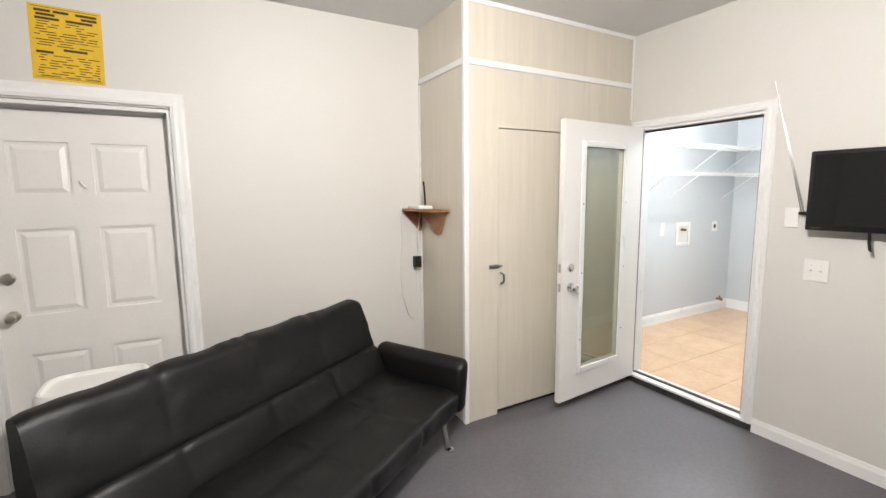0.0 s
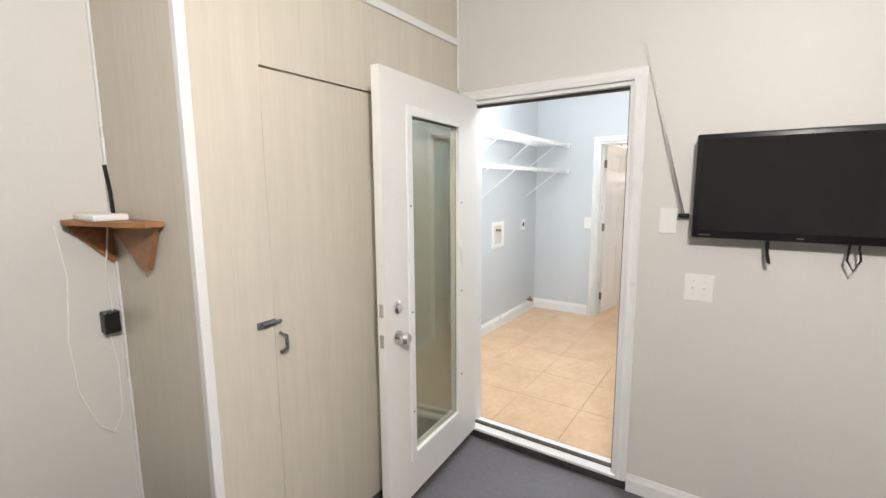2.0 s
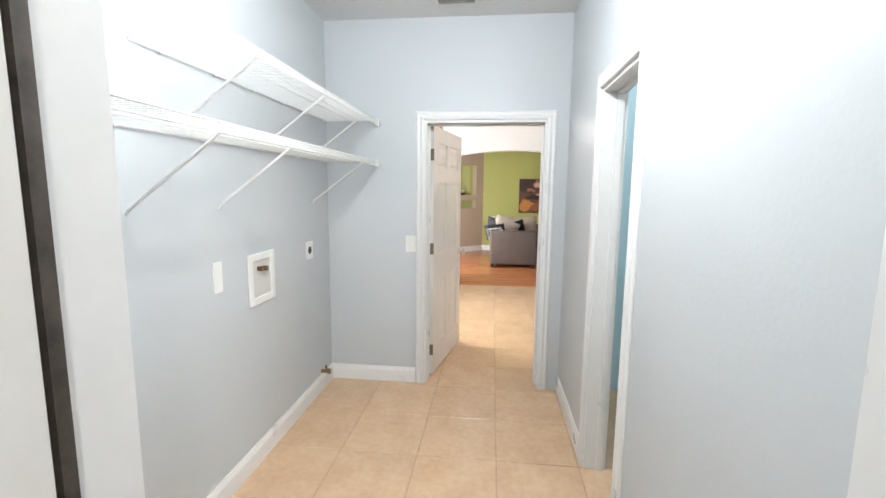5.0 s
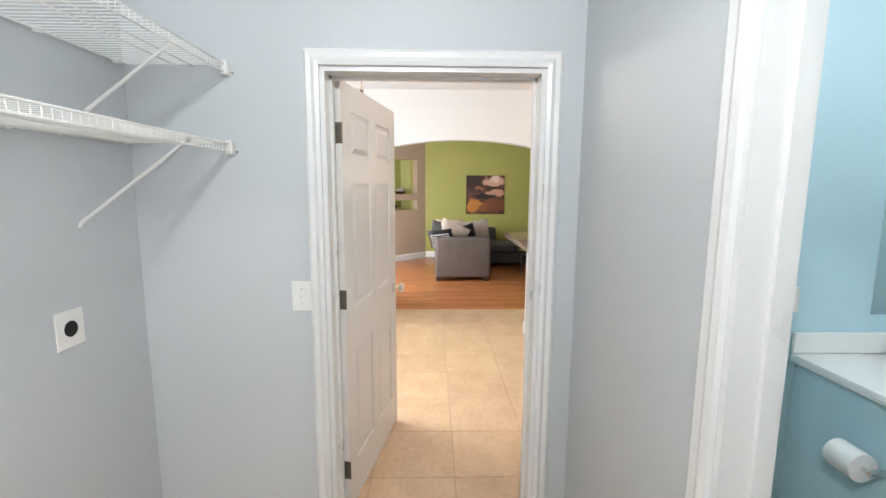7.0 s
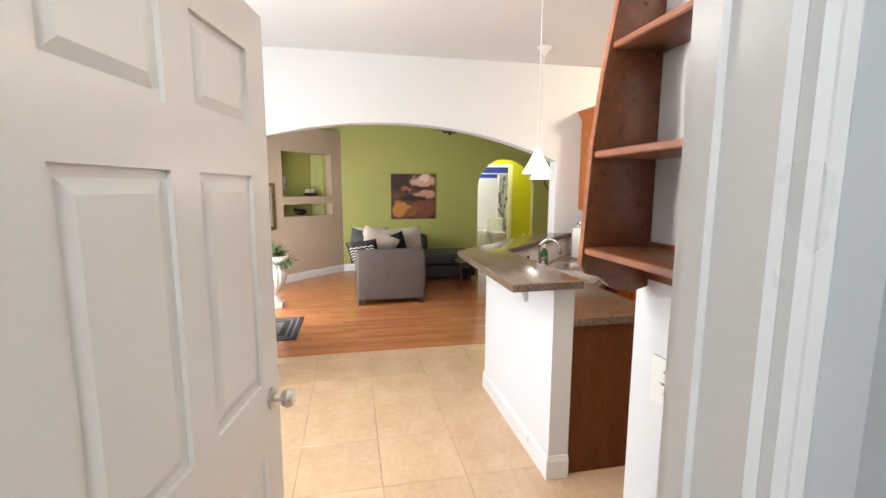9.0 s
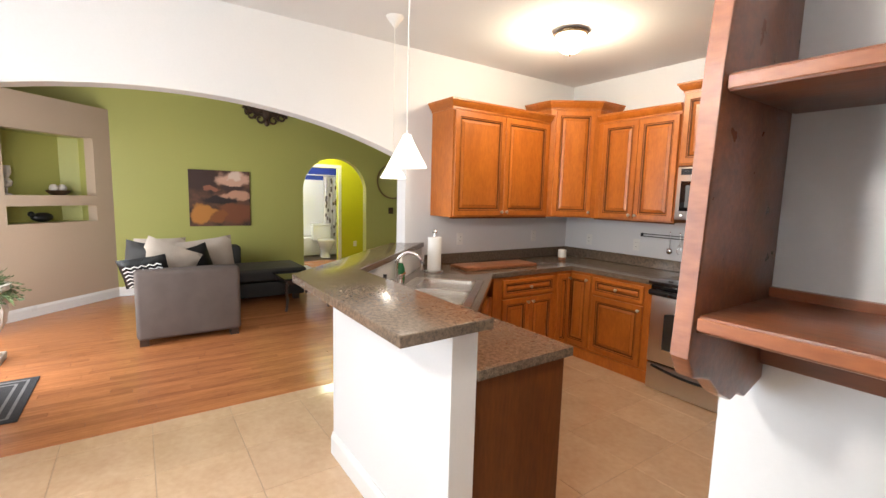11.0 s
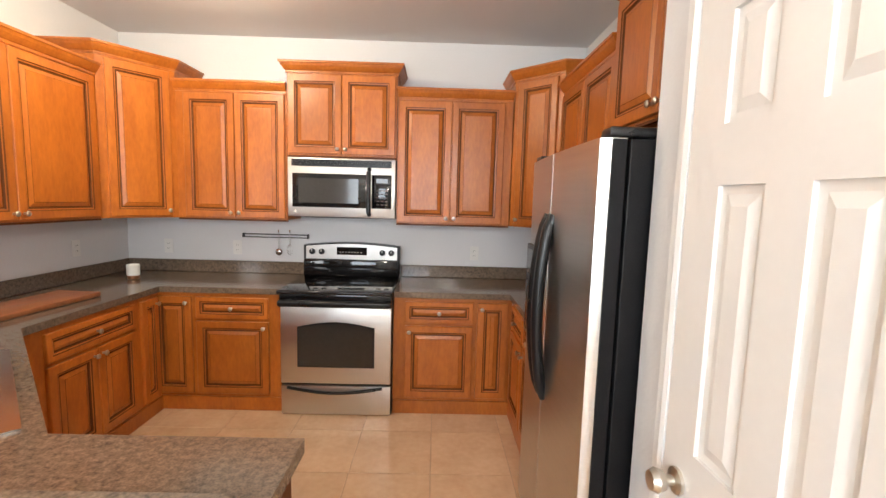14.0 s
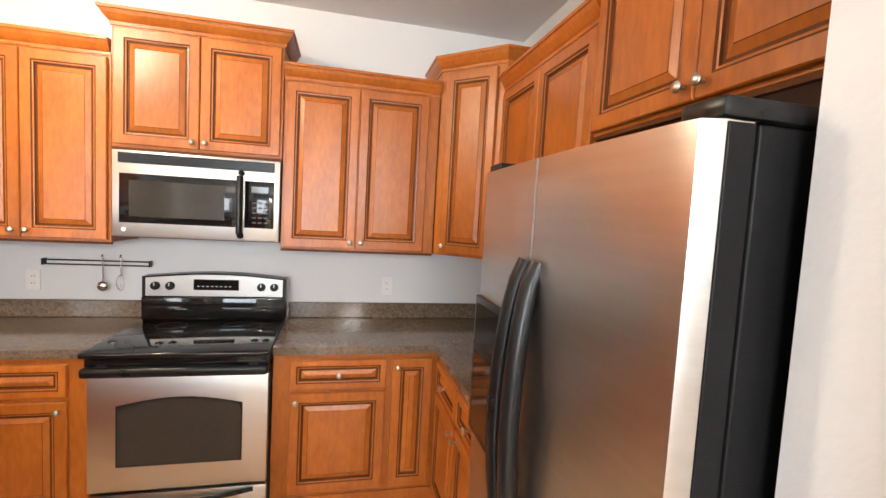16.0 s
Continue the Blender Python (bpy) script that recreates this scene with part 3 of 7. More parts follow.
# half-glazed door standing open against the closet
def glass_door():
    m = Matrix.Translation((3.352, 2.645, 0.014)) @ pose(0, 0, 0, 0, 0, 184.4)
    d = thing("glass_door", "open white steel door with a tall glass lite", "door", m)
    w, h, t = 0.905, 2.03, 0.042
    g = (0.222, 0.698, 0.215, 1.865)
    bm = bmesh.new()
    for a in ((0, 0, g[0], h), (g[1], 0, w, h), (g[0], 0, g[1], g[2]), (g[0], g[3], g[1], h)):
        box(bm, a[0], 0, a[1], a[2], t, a[3])
    part("leaf", bm, M_door, d)
    for y0, y1 in ((-0.012, 0.0), (t, t + 0.012)):
        bm = bmesh.new()
        f = 0.03
        for a in ((g[0] - f, g[2] - f, g[0] + 0.012, g[3] + f), (g[1] - 0.012, g[2] - f, g[1] + f, g[3] + f), (g[0] + 0.012, g[2] - f, g[1] - 0.012, g[2] + 0.012), (g[0] + 0.012, g[3] - 0.012, g[1] - 0.012, g[3] + f)):
            box(bm, a[0], y0, a[1], a[2], y1, a[3], bevel=0.003, seg=1)
        part("lite_frame", bm, M_trim, d, "white screwed-on lite frame")
    pane = part("pane", bx(g[0] + 0.001, t / 2 - 0.006, g[2], g[1] - 0.001, t / 2 + 0.006, g[3]), M_glass, d, "greenish glass pane, darkened for the shaded closet behind")
    pane.visible_shadow = False
    for y, s in ((0, -1), (t, 1)):
        part("knob", lathe(bmesh.new(), [(0.032, 0), (0.032, s * 0.008), (0.012, s * 0.012), (0.012, s * 0.03), (0.025, s * 0.036), (0.029, s * 0.05), (0.02, s * 0.066), (0.005, s * 0.068)], (w - 0.085, y, 0.86), 20, "Y"), M_chrome, d, "polished chrome knob", True)
        part("deadbolt", lathe(bmesh.new(), [(0.03, 0), (0.03, s * 0.012), (0.022, s * 0.018), (0.008, s * 0.022)], (w - 0.085, y, 1.0), 20, "Y"), M_chrome, d, "chrome deadbolt", True)
    for z in (0.86, 1.0):
        part("latch_plate", bx(w, 0.01, z - 0.03, w + 0.002, t - 0.01, z + 0.03), M_chrome, d)
    for i, z in enumerate((0.45, 0.95, 1.45)):
        for x in (g[0] - 0.012, g[1] + 0.012):
            part("screw", lathe(bmesh.new(), [(0.005, 0), (0.004, 0.003)], (x, t + 0.012, z), 8, "Y"), M_lineblack, d)


glass_door()

# garage closet of grained panelling
M_greymetal = mat("dull_zinc", (0.22, 0.23, 0.25), 0.45, 0.6, vary=0.2, bump=0.02)
CX, CY, CT = 1.778, 2.735, 2.382
structure("wall_closet_front", wall_y(bmesh.new(), CY, CY + 0.05, CX, TVX, FG, 2.765, [(2.045, 2.80, FG, 1.985)]), M_panelling, "beige wood-grained panelled closet front", "wall")
structure("wall_closet_side", bx(CX, CY + 0.05, FG, CX + 0.05, GN, 2.765), M_panelling, "beige wood-grained panelled closet side", "wall")
cd = thing("closet_door", "closed flush beige wood-grained closet door", "door", pose(2.047, CY + 0.0005, FG + 0.035))
part("leaf", bx(0, 0, 0, 0.742, 0.035, 1.992), M_panelling, cd)
part("latch_plate", bx(-0.075, -0.008, 1.045, 0.0, -0.001, 1.07), M_greymetal, cd, "steel barrel latch")
part("latch_bar", cyl(bmesh.new(), (-0.06, -0.014, 1.06), (0.02, -0.014, 1.06), 0.006), M_greymetal, cd)
part("pull", tube(bmesh.new(), [(0.018, -0.004, 1.01), (0.028, -0.03, 1.0), (0.03, -0.03, 0.95), (0.018, -0.004, 0.93)], 0.007), M_greymetal, cd, "tarnished wire pull")
# near-black strips painted as the shade in the slits below and above the leaf
bm = bx(2.052, CY + 0.03, FG + 0.001, 2.795, CY + 0.04, FG + 0.04)
structure("trim_closet_gap_shade", bm, M_lineblack, "dark strip standing in for the shade under the closet door", "gap")
structure("trim_closet_head_gap_shade", bx(2.047, CY + 0.03, 1.977, 2.80, CY + 0.04, 1.985), M_lineblack, "dark strip standing in for the shade above the closet door", "gap")
bm = bmesh.new()
box(bm, CX - 0.012, CY - 0.012, FG, CX + 0.022, CY + 0.022, 2.765, bevel=0.003, seg=1)
structure("trim_closet_corner", bm, M_trim, "white corner bead on the closet", "trim")
bm = bmesh.new()
box(bm, CX + 0.022, CY - 0.01, CT - 0.02, TVX - 0.02, CY - 0.0005, CT + 0.02, bevel=0.003, seg=1)
box(bm, CX + 0.022, CY - 0.01, 2.735, TVX - 0.02, CY - 0.0005, 2.765, bevel=0.003, seg=1)
box(bm, CX - 0.01, CY + 0.022, CT - 0.02, CX - 0.0005, GN, CT + 0.02, bevel=0.003, seg=1)
box(bm, TVX - 0.02, CY - 0.01, 2.12, TVX, CY - 0.0005, 2.765, bevel=0.003, seg=1)
box(bm, CX - 0.01, GN - 0.018, FG, CX - 0.0005, GN, CT - 0.02, bevel=0.003, seg=1)
structure("trim_closet_battens", bm, M_trim, "white battens on the closet panelling", "trim")
baseboard("baseboard_garage_east", [(TVX, 1.688, FG), (TVX, -2.7, FG)], 0.095)
baseboard("baseboard_garage_north", [(0.22, GN, FG), (CX - 0.012, GN, FG)], 0.095)

# laundry trims
casing("trim_laundry_door_casing", pose(LX, 2.69, 0, 0, 0, -90), 0.9, 2.04, 0.062)
casing("trim_kitchen_door_casing", pose(KX, 1.79, 0, 0, 0, 90), 0.9, 2.04, 0.062)
jamb_lining("trim_laundry_door_jamb", pose(LX + 0.001, 2.69, 0, 0, 0, -90), 0.9, 2.04, 0.138)
panel_door("door_laundry", "open white six-panel laundry door", 0.855, 2.01, pose(KX + 0.004, 2.672, 0.012, 0, 0, -10.5) @ pose(0, -0.035, 0), M_door, 1)
for z in (0.22, 1.06, 1.80):
    hinge(Matrix.Translation((KX + 0.001, 2.655, z)) @ pose(0, 0, 0, 0, 0, -100.5), 0.046)
casing("trim_bath_door_casing", pose(5.36, LS, 0, 0, 0, 180), 0.61, 2.04, 0.075)
jamb_lining("trim_bath_door_jamb", pose(5.36, LS - 0.001, 0, 0, 0, 180), 0.61, 2.04, 0.118)
panel_door("door_bath", "open white bathroom door swung inside", 0.565, 2.01, pose(4.775, LS - 0.125, 0.012, 0, 0, -92), M_door, 1)
baseboard("baseboard_laundry_north", [(LW + 0.012, LN, 0), (LX, LN, 0), (LX, 2.757, 0)])
baseboard("baseboard_laundry_south", [(LX, LS, 0), (5.44, LS, 0)])
baseboard("baseboard_laundry_south_west", [(4.67, LS, 0), (LW + 0.012, LS, 0)])
structure("trim_bath_hinge_strip", bx(5.352, LS - 0.05, 0.2, 5.3575, LS - 0.03, 0.3), M_nickel, "steel strike plate on the bathroom jamb", "strike plate")

# pantry door
casing("trim_pantry_casing", pose(PX, 0.675, 0, 0, 0, 90), 0.6, 2.04, 0.06)
panel_door("door_pantry", "closed white six-panel pantry door", 0.592, 2.02, pose(PX - 0.022, 1.271, 0.012, 0, 0, -90), M_door, 1, rows=((0.21, 0.79), (0.965, 1.56), (1.685, 1.91)), knob_z=0.87)
for z in (0.22, 1.06, 1.86):
    hinge(Matrix.Translation((PX + 0.006, 1.274, z)) @ pose(0, 0, 0, 0, 0, 90))
baseboard("baseboard_pantry", [(PX, 1.34, 0), (PX, 1.40, 0), (KX, 1.40, 0)])
baseboard("baseboard_kitchen_west", [(KX, 1.415, 0), (KX, 1.72, 0)])

# ---- kitchen cabinets ----
GROOVE = 0.058


def cab_door(parent, m, w, h, knob=None, drawer=False):
    """Raised-panel front, x 0..w, z 0..h, face towards -y; knob is (x, z)."""
    t = 0.02
    s = GROOVE if not drawer else 0.042
    bm = bmesh.new()
    outer = [(0, 0), (w, 0), (w, h), (0, h)]

    def ring(i, y):
        return [bm.verts.new((min(max(x + (i if x == 0 else -i), 0), w), y, z + (i if z == 0 else -i))) for x, z in outer]

    rings = [ring(0, 0), ring(0, -t + 0.004), ring(0.004, -t), ring(s - 0.012, -t), ring(s - 0.006, -t + 0.004), ring(s, -t + 0.005), ring(s + 0.003, -t + 0.012), ring(s + 0.012, -t + 0.012),
             ring(s + 0.034, -t + 0.003), ring(s + 0.036, -t + 0.002)]
    for a, b in zip(rings, rings[1:]):
        for i in range(4):
            bm.faces.new((a[i], a[(i + 1) % 4], b[(i + 1) % 4], b[i]))
    bm.faces.new(rings[-1])
    bm.faces.new(rings[0][::-1])
    bmesh.ops.recalc_face_normals(bm, faces=bm.faces)
    ob = part("drawer_front" if drawer else "door", bm, M_cab, parent)
    ob.matrix_local = m
    ob.data.materials.append(M_cab_dark)
    for p in ob.data.polygons:
        if p.index // 4 in (3, 5, 6, 8):
            p.material_index = 1
    if knob:
        k = part("knob", lathe(bmesh.new(), [(0.007, 0), (0.006, -0.012), (0.013, -0.018), (0.015, -0.024), (0.011, -0.029), (0.003, -0.031)], seg=14, axis="Y"), M_nickel, ob, "", True)
        k.location = (knob[0], -t, knob[1])
    return ob


CROWN = [(0, -0.012), (0.008, -0.012), (0.008, 0.004), (0.014, 0.008), (0.024, 0.020), (0.034, 0.034), (0.041, 0.050), (0.048, 0.052), (0.048, 0.066), (0, 0.066)]


def upper(label, m, w, z0, z1, depth, doors, crown_ends=(0, 0), crown=True, left_stile=0.0, right_stile=0.0):
    """A wall cabinet: x 0..w along its front (seen from the front, left to right), front plane y = 0, body behind in +y."""
    c = thing("wall_cabinet", label, "cabinet", m @ pose(0, 0, z0), "kitchen wall cabinets")
    h = z1 - z0
    part("body", bx(0, 0, 0, w, depth, h, bevel=0.002, seg=1), M_cab, c)
    x0, x1 = left_stile + 0.012, w - right_stile - 0.012
    dw = (x1 - x0 - 0.004 * (doors - 1)) / doors
    for i in range(doors):
        x = x0 + i * (dw + 0.004)
        kx = dw - 0.028 if (doors == 2 and i == 0) or (doors == 1 and not crown_ends[0] < 0) else 0.028
        cab_door(c, pose(x, 0, 0.012), dw, h - 0.035, (kx, 0.035))
    if crown:
        a, b = crown_ends
        path = ([(0, depth, h)] if a else []) + [(0, 0, h), (w, 0, h)] + ([(w, depth, h)] if b else [])
        part("crown", sweep(bmesh.new(), path, CROWN), M_cab, c, "stepped crown moulding")
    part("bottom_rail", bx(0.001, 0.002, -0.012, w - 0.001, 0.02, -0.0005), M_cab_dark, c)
    return c


def corner_upper(label, m, z0, z1, flip):
    """Angled corner cabinet, built in plan from the corner of the two walls."""
    c = thing("corner_wall_cabinet", label, "cabinet", Matrix.Translation((0, 0, z0)), "kitchen wall cabinets")
    h, a, b = z1 - z0, 0.61, 0.325
    ae = 0.70 if m[1] < 0 else 0.61
    cx, sx = m
    P = lambda u, v: (cx + sx * u, KS + v)
    poly = [P(0.002, 0.002), P(a, 0.002), P(a, b), P(b, ae), P(0.002, ae)]
    part("body", prism(bmesh.new(), poly, 0, h), M_cab, c)
    p, q = Vector((*P(a, b), 0)), Vector((*P(b, ae), 0))
    left, right = q, p
    d = (right - left)
    out = Vector((d.y, -d.x, 0)).normalized()
    room = Vector((cx + sx * 2, KS + 2, 0)) - left
    if out.dot(room) < 0:
        left, right = right, left
        d = right - left
    w = d.length
    ang = math.degrees(math.atan2(d.y, d.x))
    mm = Matrix.Translation((left.x, left.y, 0.0)) @ pose(0, 0, 0, 0, 0, ang)
    cab_door(c, mm @ pose(0.045, 0, 0.014), w - 0.09, h - 0.04, (w - 0.09 - 0.028 if flip else 0.028, 0.04))
    pts = [P(a, 0.003), P(a, b), P(b, ae), P(0.003, ae)]
    if sx > 0:
        pts = pts[::-1]
    # keep the room on the right of the way
    e0 = Vector((*pts[1], 0))
    e1 = Vector((*pts[2], 0))
    dd = e1 - e0
    if Vector((dd.y, -dd.x, 0)).dot(Vector((cx + sx * 2, KS + 2, 0)) - e0) < 0:
        pts = pts[::-1]
    part("crown", sweep(bmesh.new(), [(x, y, h) for x, y in pts], CROWN), M_cab, c, "stepped crown moulding")
    return c


def base_cab(label, m, w, spec, h=0.846, toe=0.10, depth=0.58):
    """A base cabinet: front plane y = 0; spec lists (x0, x1, has_drawer, knob side)."""
    c = thing("base_cabinet", label, "cabinet", m, "kitchen base cabinets")
    part("body", bx(0, 0, toe, w, depth, h - 0.005, bevel=0.002, seg=1), M_cab, c)
    part("plinth", bx(0.001, -0.008, 0.0, w - 0.001, depth, toe - 0.001, bevel=0.003, seg=1), M_cab, c, "flush wooden plinth")
    for x0, x1, drawer, side in spec:
        dw = x1 - x0
        top = h - 0.03
        if drawer:
            cab_door(c, pose(x0, 0, top - 0.15), dw, 0.15, (dw / 2, 0.075), True)
            top -= 0.17
        kx = 0.03 if side == "l" else dw - 0.03
        cab_door(c, pose(x0, 0, toe + 0.025), dw, top - toe - 0.025, (kx, top - toe - 0.025 - 0.04))
    return c


UZ = 1.345
FACE = KS + 0.325
S_ = lambda x1: pose(x1, FACE, 0, 0, 0, 180)   # along the south wall; local x runs towards -x
upper("reddish maple wall cabinet with two doors", S_(9.535), 0.805, UZ, 2.27, 0.323, 2, left_stile=0.055)
upper("taller maple cabinet above the microwave, two doors", pose(8.726, FACE + 0.005, 0, 0, 0, 180), 0.80, 1.825, 2.42, 0.328, 2, (1, 1))
upper("reddish maple wall cabinet with two doors", S_(7.922), 0.845, UZ, 2.26, 0.323, 2, right_stile=0.05)
corner_upper("tall angled corner maple wall cabinet", (EX, -1), UZ, 2.40, True)
corner_upper("tall angled corner maple wall cabinet", (KX, 1), UZ, 2.40, False)
upper("reddish maple wall cabinet with two doors beside the arch", pose(EX - 0.325, -0.055, 0, 0, 0, -90), 1.17, UZ, 2.26, 0.323, 2, (1, 0), right_stile=0.02)
upper("reddish maple wall cabinet behind the refrigerator", pose(KX + 0.325, -1.315, 0, 0, 0, 90), 0.90, UZ, 2.25, 0.323, 2)
upper("maple cabinet above the refrigerator, two doors", pose(KX + 0.34, -0.41, 0, 0, 0, 90), 0.895, 1.855, 2.45, 0.338, 2, (1, 0))

BF = KS + 0.61
base_cab("reddish maple base cabinet with one drawer", pose(9.585, BF, 0, 0, 0, 180), 0.90, [(0.02, 0.285, False, "r"), (0.315, 0.815, True, "r")])
base_cab("reddish maple base cabinet with one drawer", pose(7.905, BF, 0, 0, 0, 180), 0.833, [(0.083, 0.558, True, "l"), (0.588, 0.803, False, "l")])
c = base_cab("reddish maple base cabinet with a wide drawer on the long wall", pose(EX - 0.615, -0.31, 0, 0, 0, -90), 1.0, [(0.80, 0.97, False, "r")])
cab_door(c, pose(0.10, 0, 0.666), 0.64, 0.15, (0.32, 0.075), True)
for x, k in ((0.10, 0.29), (0.422, 0.03)):
    cab_door(c, pose(x, 0, 0.125), 0.318, 0.52, (k, 0.48))
base_cab("reddish maple base cabinet beside the refrigerator", pose(KX + 0.61, -1.315, 0, 0, 0, 90), 0.90, [(0.05, 0.44, True, "r"), (0.46, 0.86, True, "l")])
c = thing("peninsula_cabinet", "maple peninsula and sink base with a plain end panel", "cabinet", group="kitchen base cabinets")
part("body", prism(bmesh.new(), [(8.0, 0.63), (8.63, 0.63), (9.53, -0.27), (9.53, -0.305), (EX - 0.004, -0.305), (EX - 0.004, 0.0), (9.02, 1.125), (8.0, 1.125)], 0.1, 0.68), M_cab, c)
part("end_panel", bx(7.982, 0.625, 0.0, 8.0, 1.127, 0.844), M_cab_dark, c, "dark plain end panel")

# ---- counters, bar ----
def slab(name, poly, z0, z1, label, cat):
    """A laminate top: a thin sheet over a built-up edge."""
    t = thing(name, label, cat)
    cx, cy = sum(p[0] for p in poly) / len(poly), sum(p[1] for p in poly) / len(poly)
    bm = prism(bmesh.new(), poly, z1 - 0.012, z1)
    es = [e for e in bm.edges if abs(e.verts[0].co.z - e.verts[1].co.z) < 1e-5 and e.verts[0].co.z > z1 - 0.006]
    bmesh.ops.bevel(bm, geom=es, offset=0.006, segments=3, affect="EDGES", profile=0.5)
    part("top_sheet", bm, M_counter, t, "", True)
    part("built_up_edge", prism(bmesh.new(), [(x - (x - cx) * 0.001, y - (y - cy) * 0.001) for x, y in poly], z0, z1 - 0.0125), M_counter, t, "darker laminate edge")
    return t


CT0, CT1 = 0.847, 0.887
SC = Vector((9.18, 0.48))      # sink centre
u1, u2 = Vector((0.7071, -0.7071)), Vector((0.7071, 0.7071))
cf = EX - 0.635


def counter_top():
    """The continuous worktop with the sink cut out."""
    t = thing("worktop", "brown speckled laminate worktop running round the kitchen", "worktop")
    top = [(7.955, 0.60), (8.62, 0.60), (cf, -0.285), (cf, KS + 0.635), (8.683, KS + 0.635), (8.683, KS + 0.003), (EX - 0.003, KS + 0.003), (EX - 0.003, 0.02), (9.035, 1.128), (7.955, 1.128)]
    hole = [SC + u1 * a + u2 * b for a, b in ((-0.40, -0.25), (0.40, -0.25), (0.40, 0.25), (-0.40, 0.25))]
    bm = bmesh.new()
    vs = [bm.verts.new((x, y, CT1)) for x, y in top]
    hs = [bm.verts.new((p.x, p.y, CT1)) for p in hole]
    es = [bm.edges.new((vs[i], vs[(i + 1) % len(vs)])) for i in range(len(vs))] + [bm.edges.new((hs[i], hs[(i + 1) % 4])) for i in range(4)]
    bmesh.ops.triangle_fill(bm, edges=es, use_beauty=True)
    ext = bmesh.ops.extrude_face_region(bm, geom=list(bm.faces))
    bmesh.ops.translate(bm, vec=(0, 0, CT0 - CT1), verts=[v for v in ext["geom"] if isinstance(v, bmesh.types.BMVert)])
    bmesh.ops.recalc_face_normals(bm, faces=bm.faces)
    part("top", bm, M_counter, t)
    bm = prism(bmesh.new(), [(7.904, KS + 0.635), (7.904, KS + 0.003), (KX + 0.003, KS + 0.003), (KX + 0.003, -0.40), (KX + 0.635, -0.40), (KX + 0.635, KS + 0.635)][::-1], CT0, CT1)
    part("top", bm, M_counter, t)
    for a in ((8.683, KS + 0.0005, EX - 0.003, KS + 0.02), (KX + 0.02, KS + 0.0005, 7.904, KS + 0.02), (EX - 0.02, KS + 0.021, EX - 0.0005, 0.0)):
        part("backsplash", bx(a[0], a[1], CT1 + 0.0005, a[2], a[3], 0.986, bevel=0.004, seg=1), M_counter, t, "low speckled laminate backsplash")


counter_top()
slab("breakfast_bar", [(7.895, 1.120), (9.045, 1.116), (EX - 0.003, 0.006), (EX - 0.003, 0.203), (EX + 0.06, 0.209), (EX + 0.06, 0.32), (9.045, 1.492), (7.878, 1.503)], 1.062, 1.102,
     "raised brown speckled laminate breakfast bar", "breakfast bar")
bm = prism(bmesh.new(), [(7.965, 1.131), (9.065, 1.131), (EX - 0.001, 0.03), (EX - 0.001, 0.20), (9.12, 1.245), (7.965, 1.245)], 0, 1.061)
structure("wall_half_bar", bm, M_white_wall, "white half wall carrying the breakfast bar", "half wall")
baseboard("baseboard_bar", [(EX - 0.001, 0.20, 0), (9.12, 1.245, 0), (7.965, 1.245, 0), (7.965, 1.131, 0)], 0.13)
for x in (8.32, 8.78):
    b = thing("bar_bracket", "small white corbel under the bar top", "bracket", pose(x, 1.246, 0.90), "bar brackets")
    part("corbel", prism(bmesh.new(), [(0, 0), (0.025, 0), (0.035, 0.04), (0.08, 0.12), (0.10, 0.135), (0.10, 0.161), (0, 0.161)], -0.02, 0.02, Matrix(((0, 0, 1, 0), (1, 0, 0, 0), (0, 1, 0, 0), (0, 0, 0, 1)))), M_trim, b)

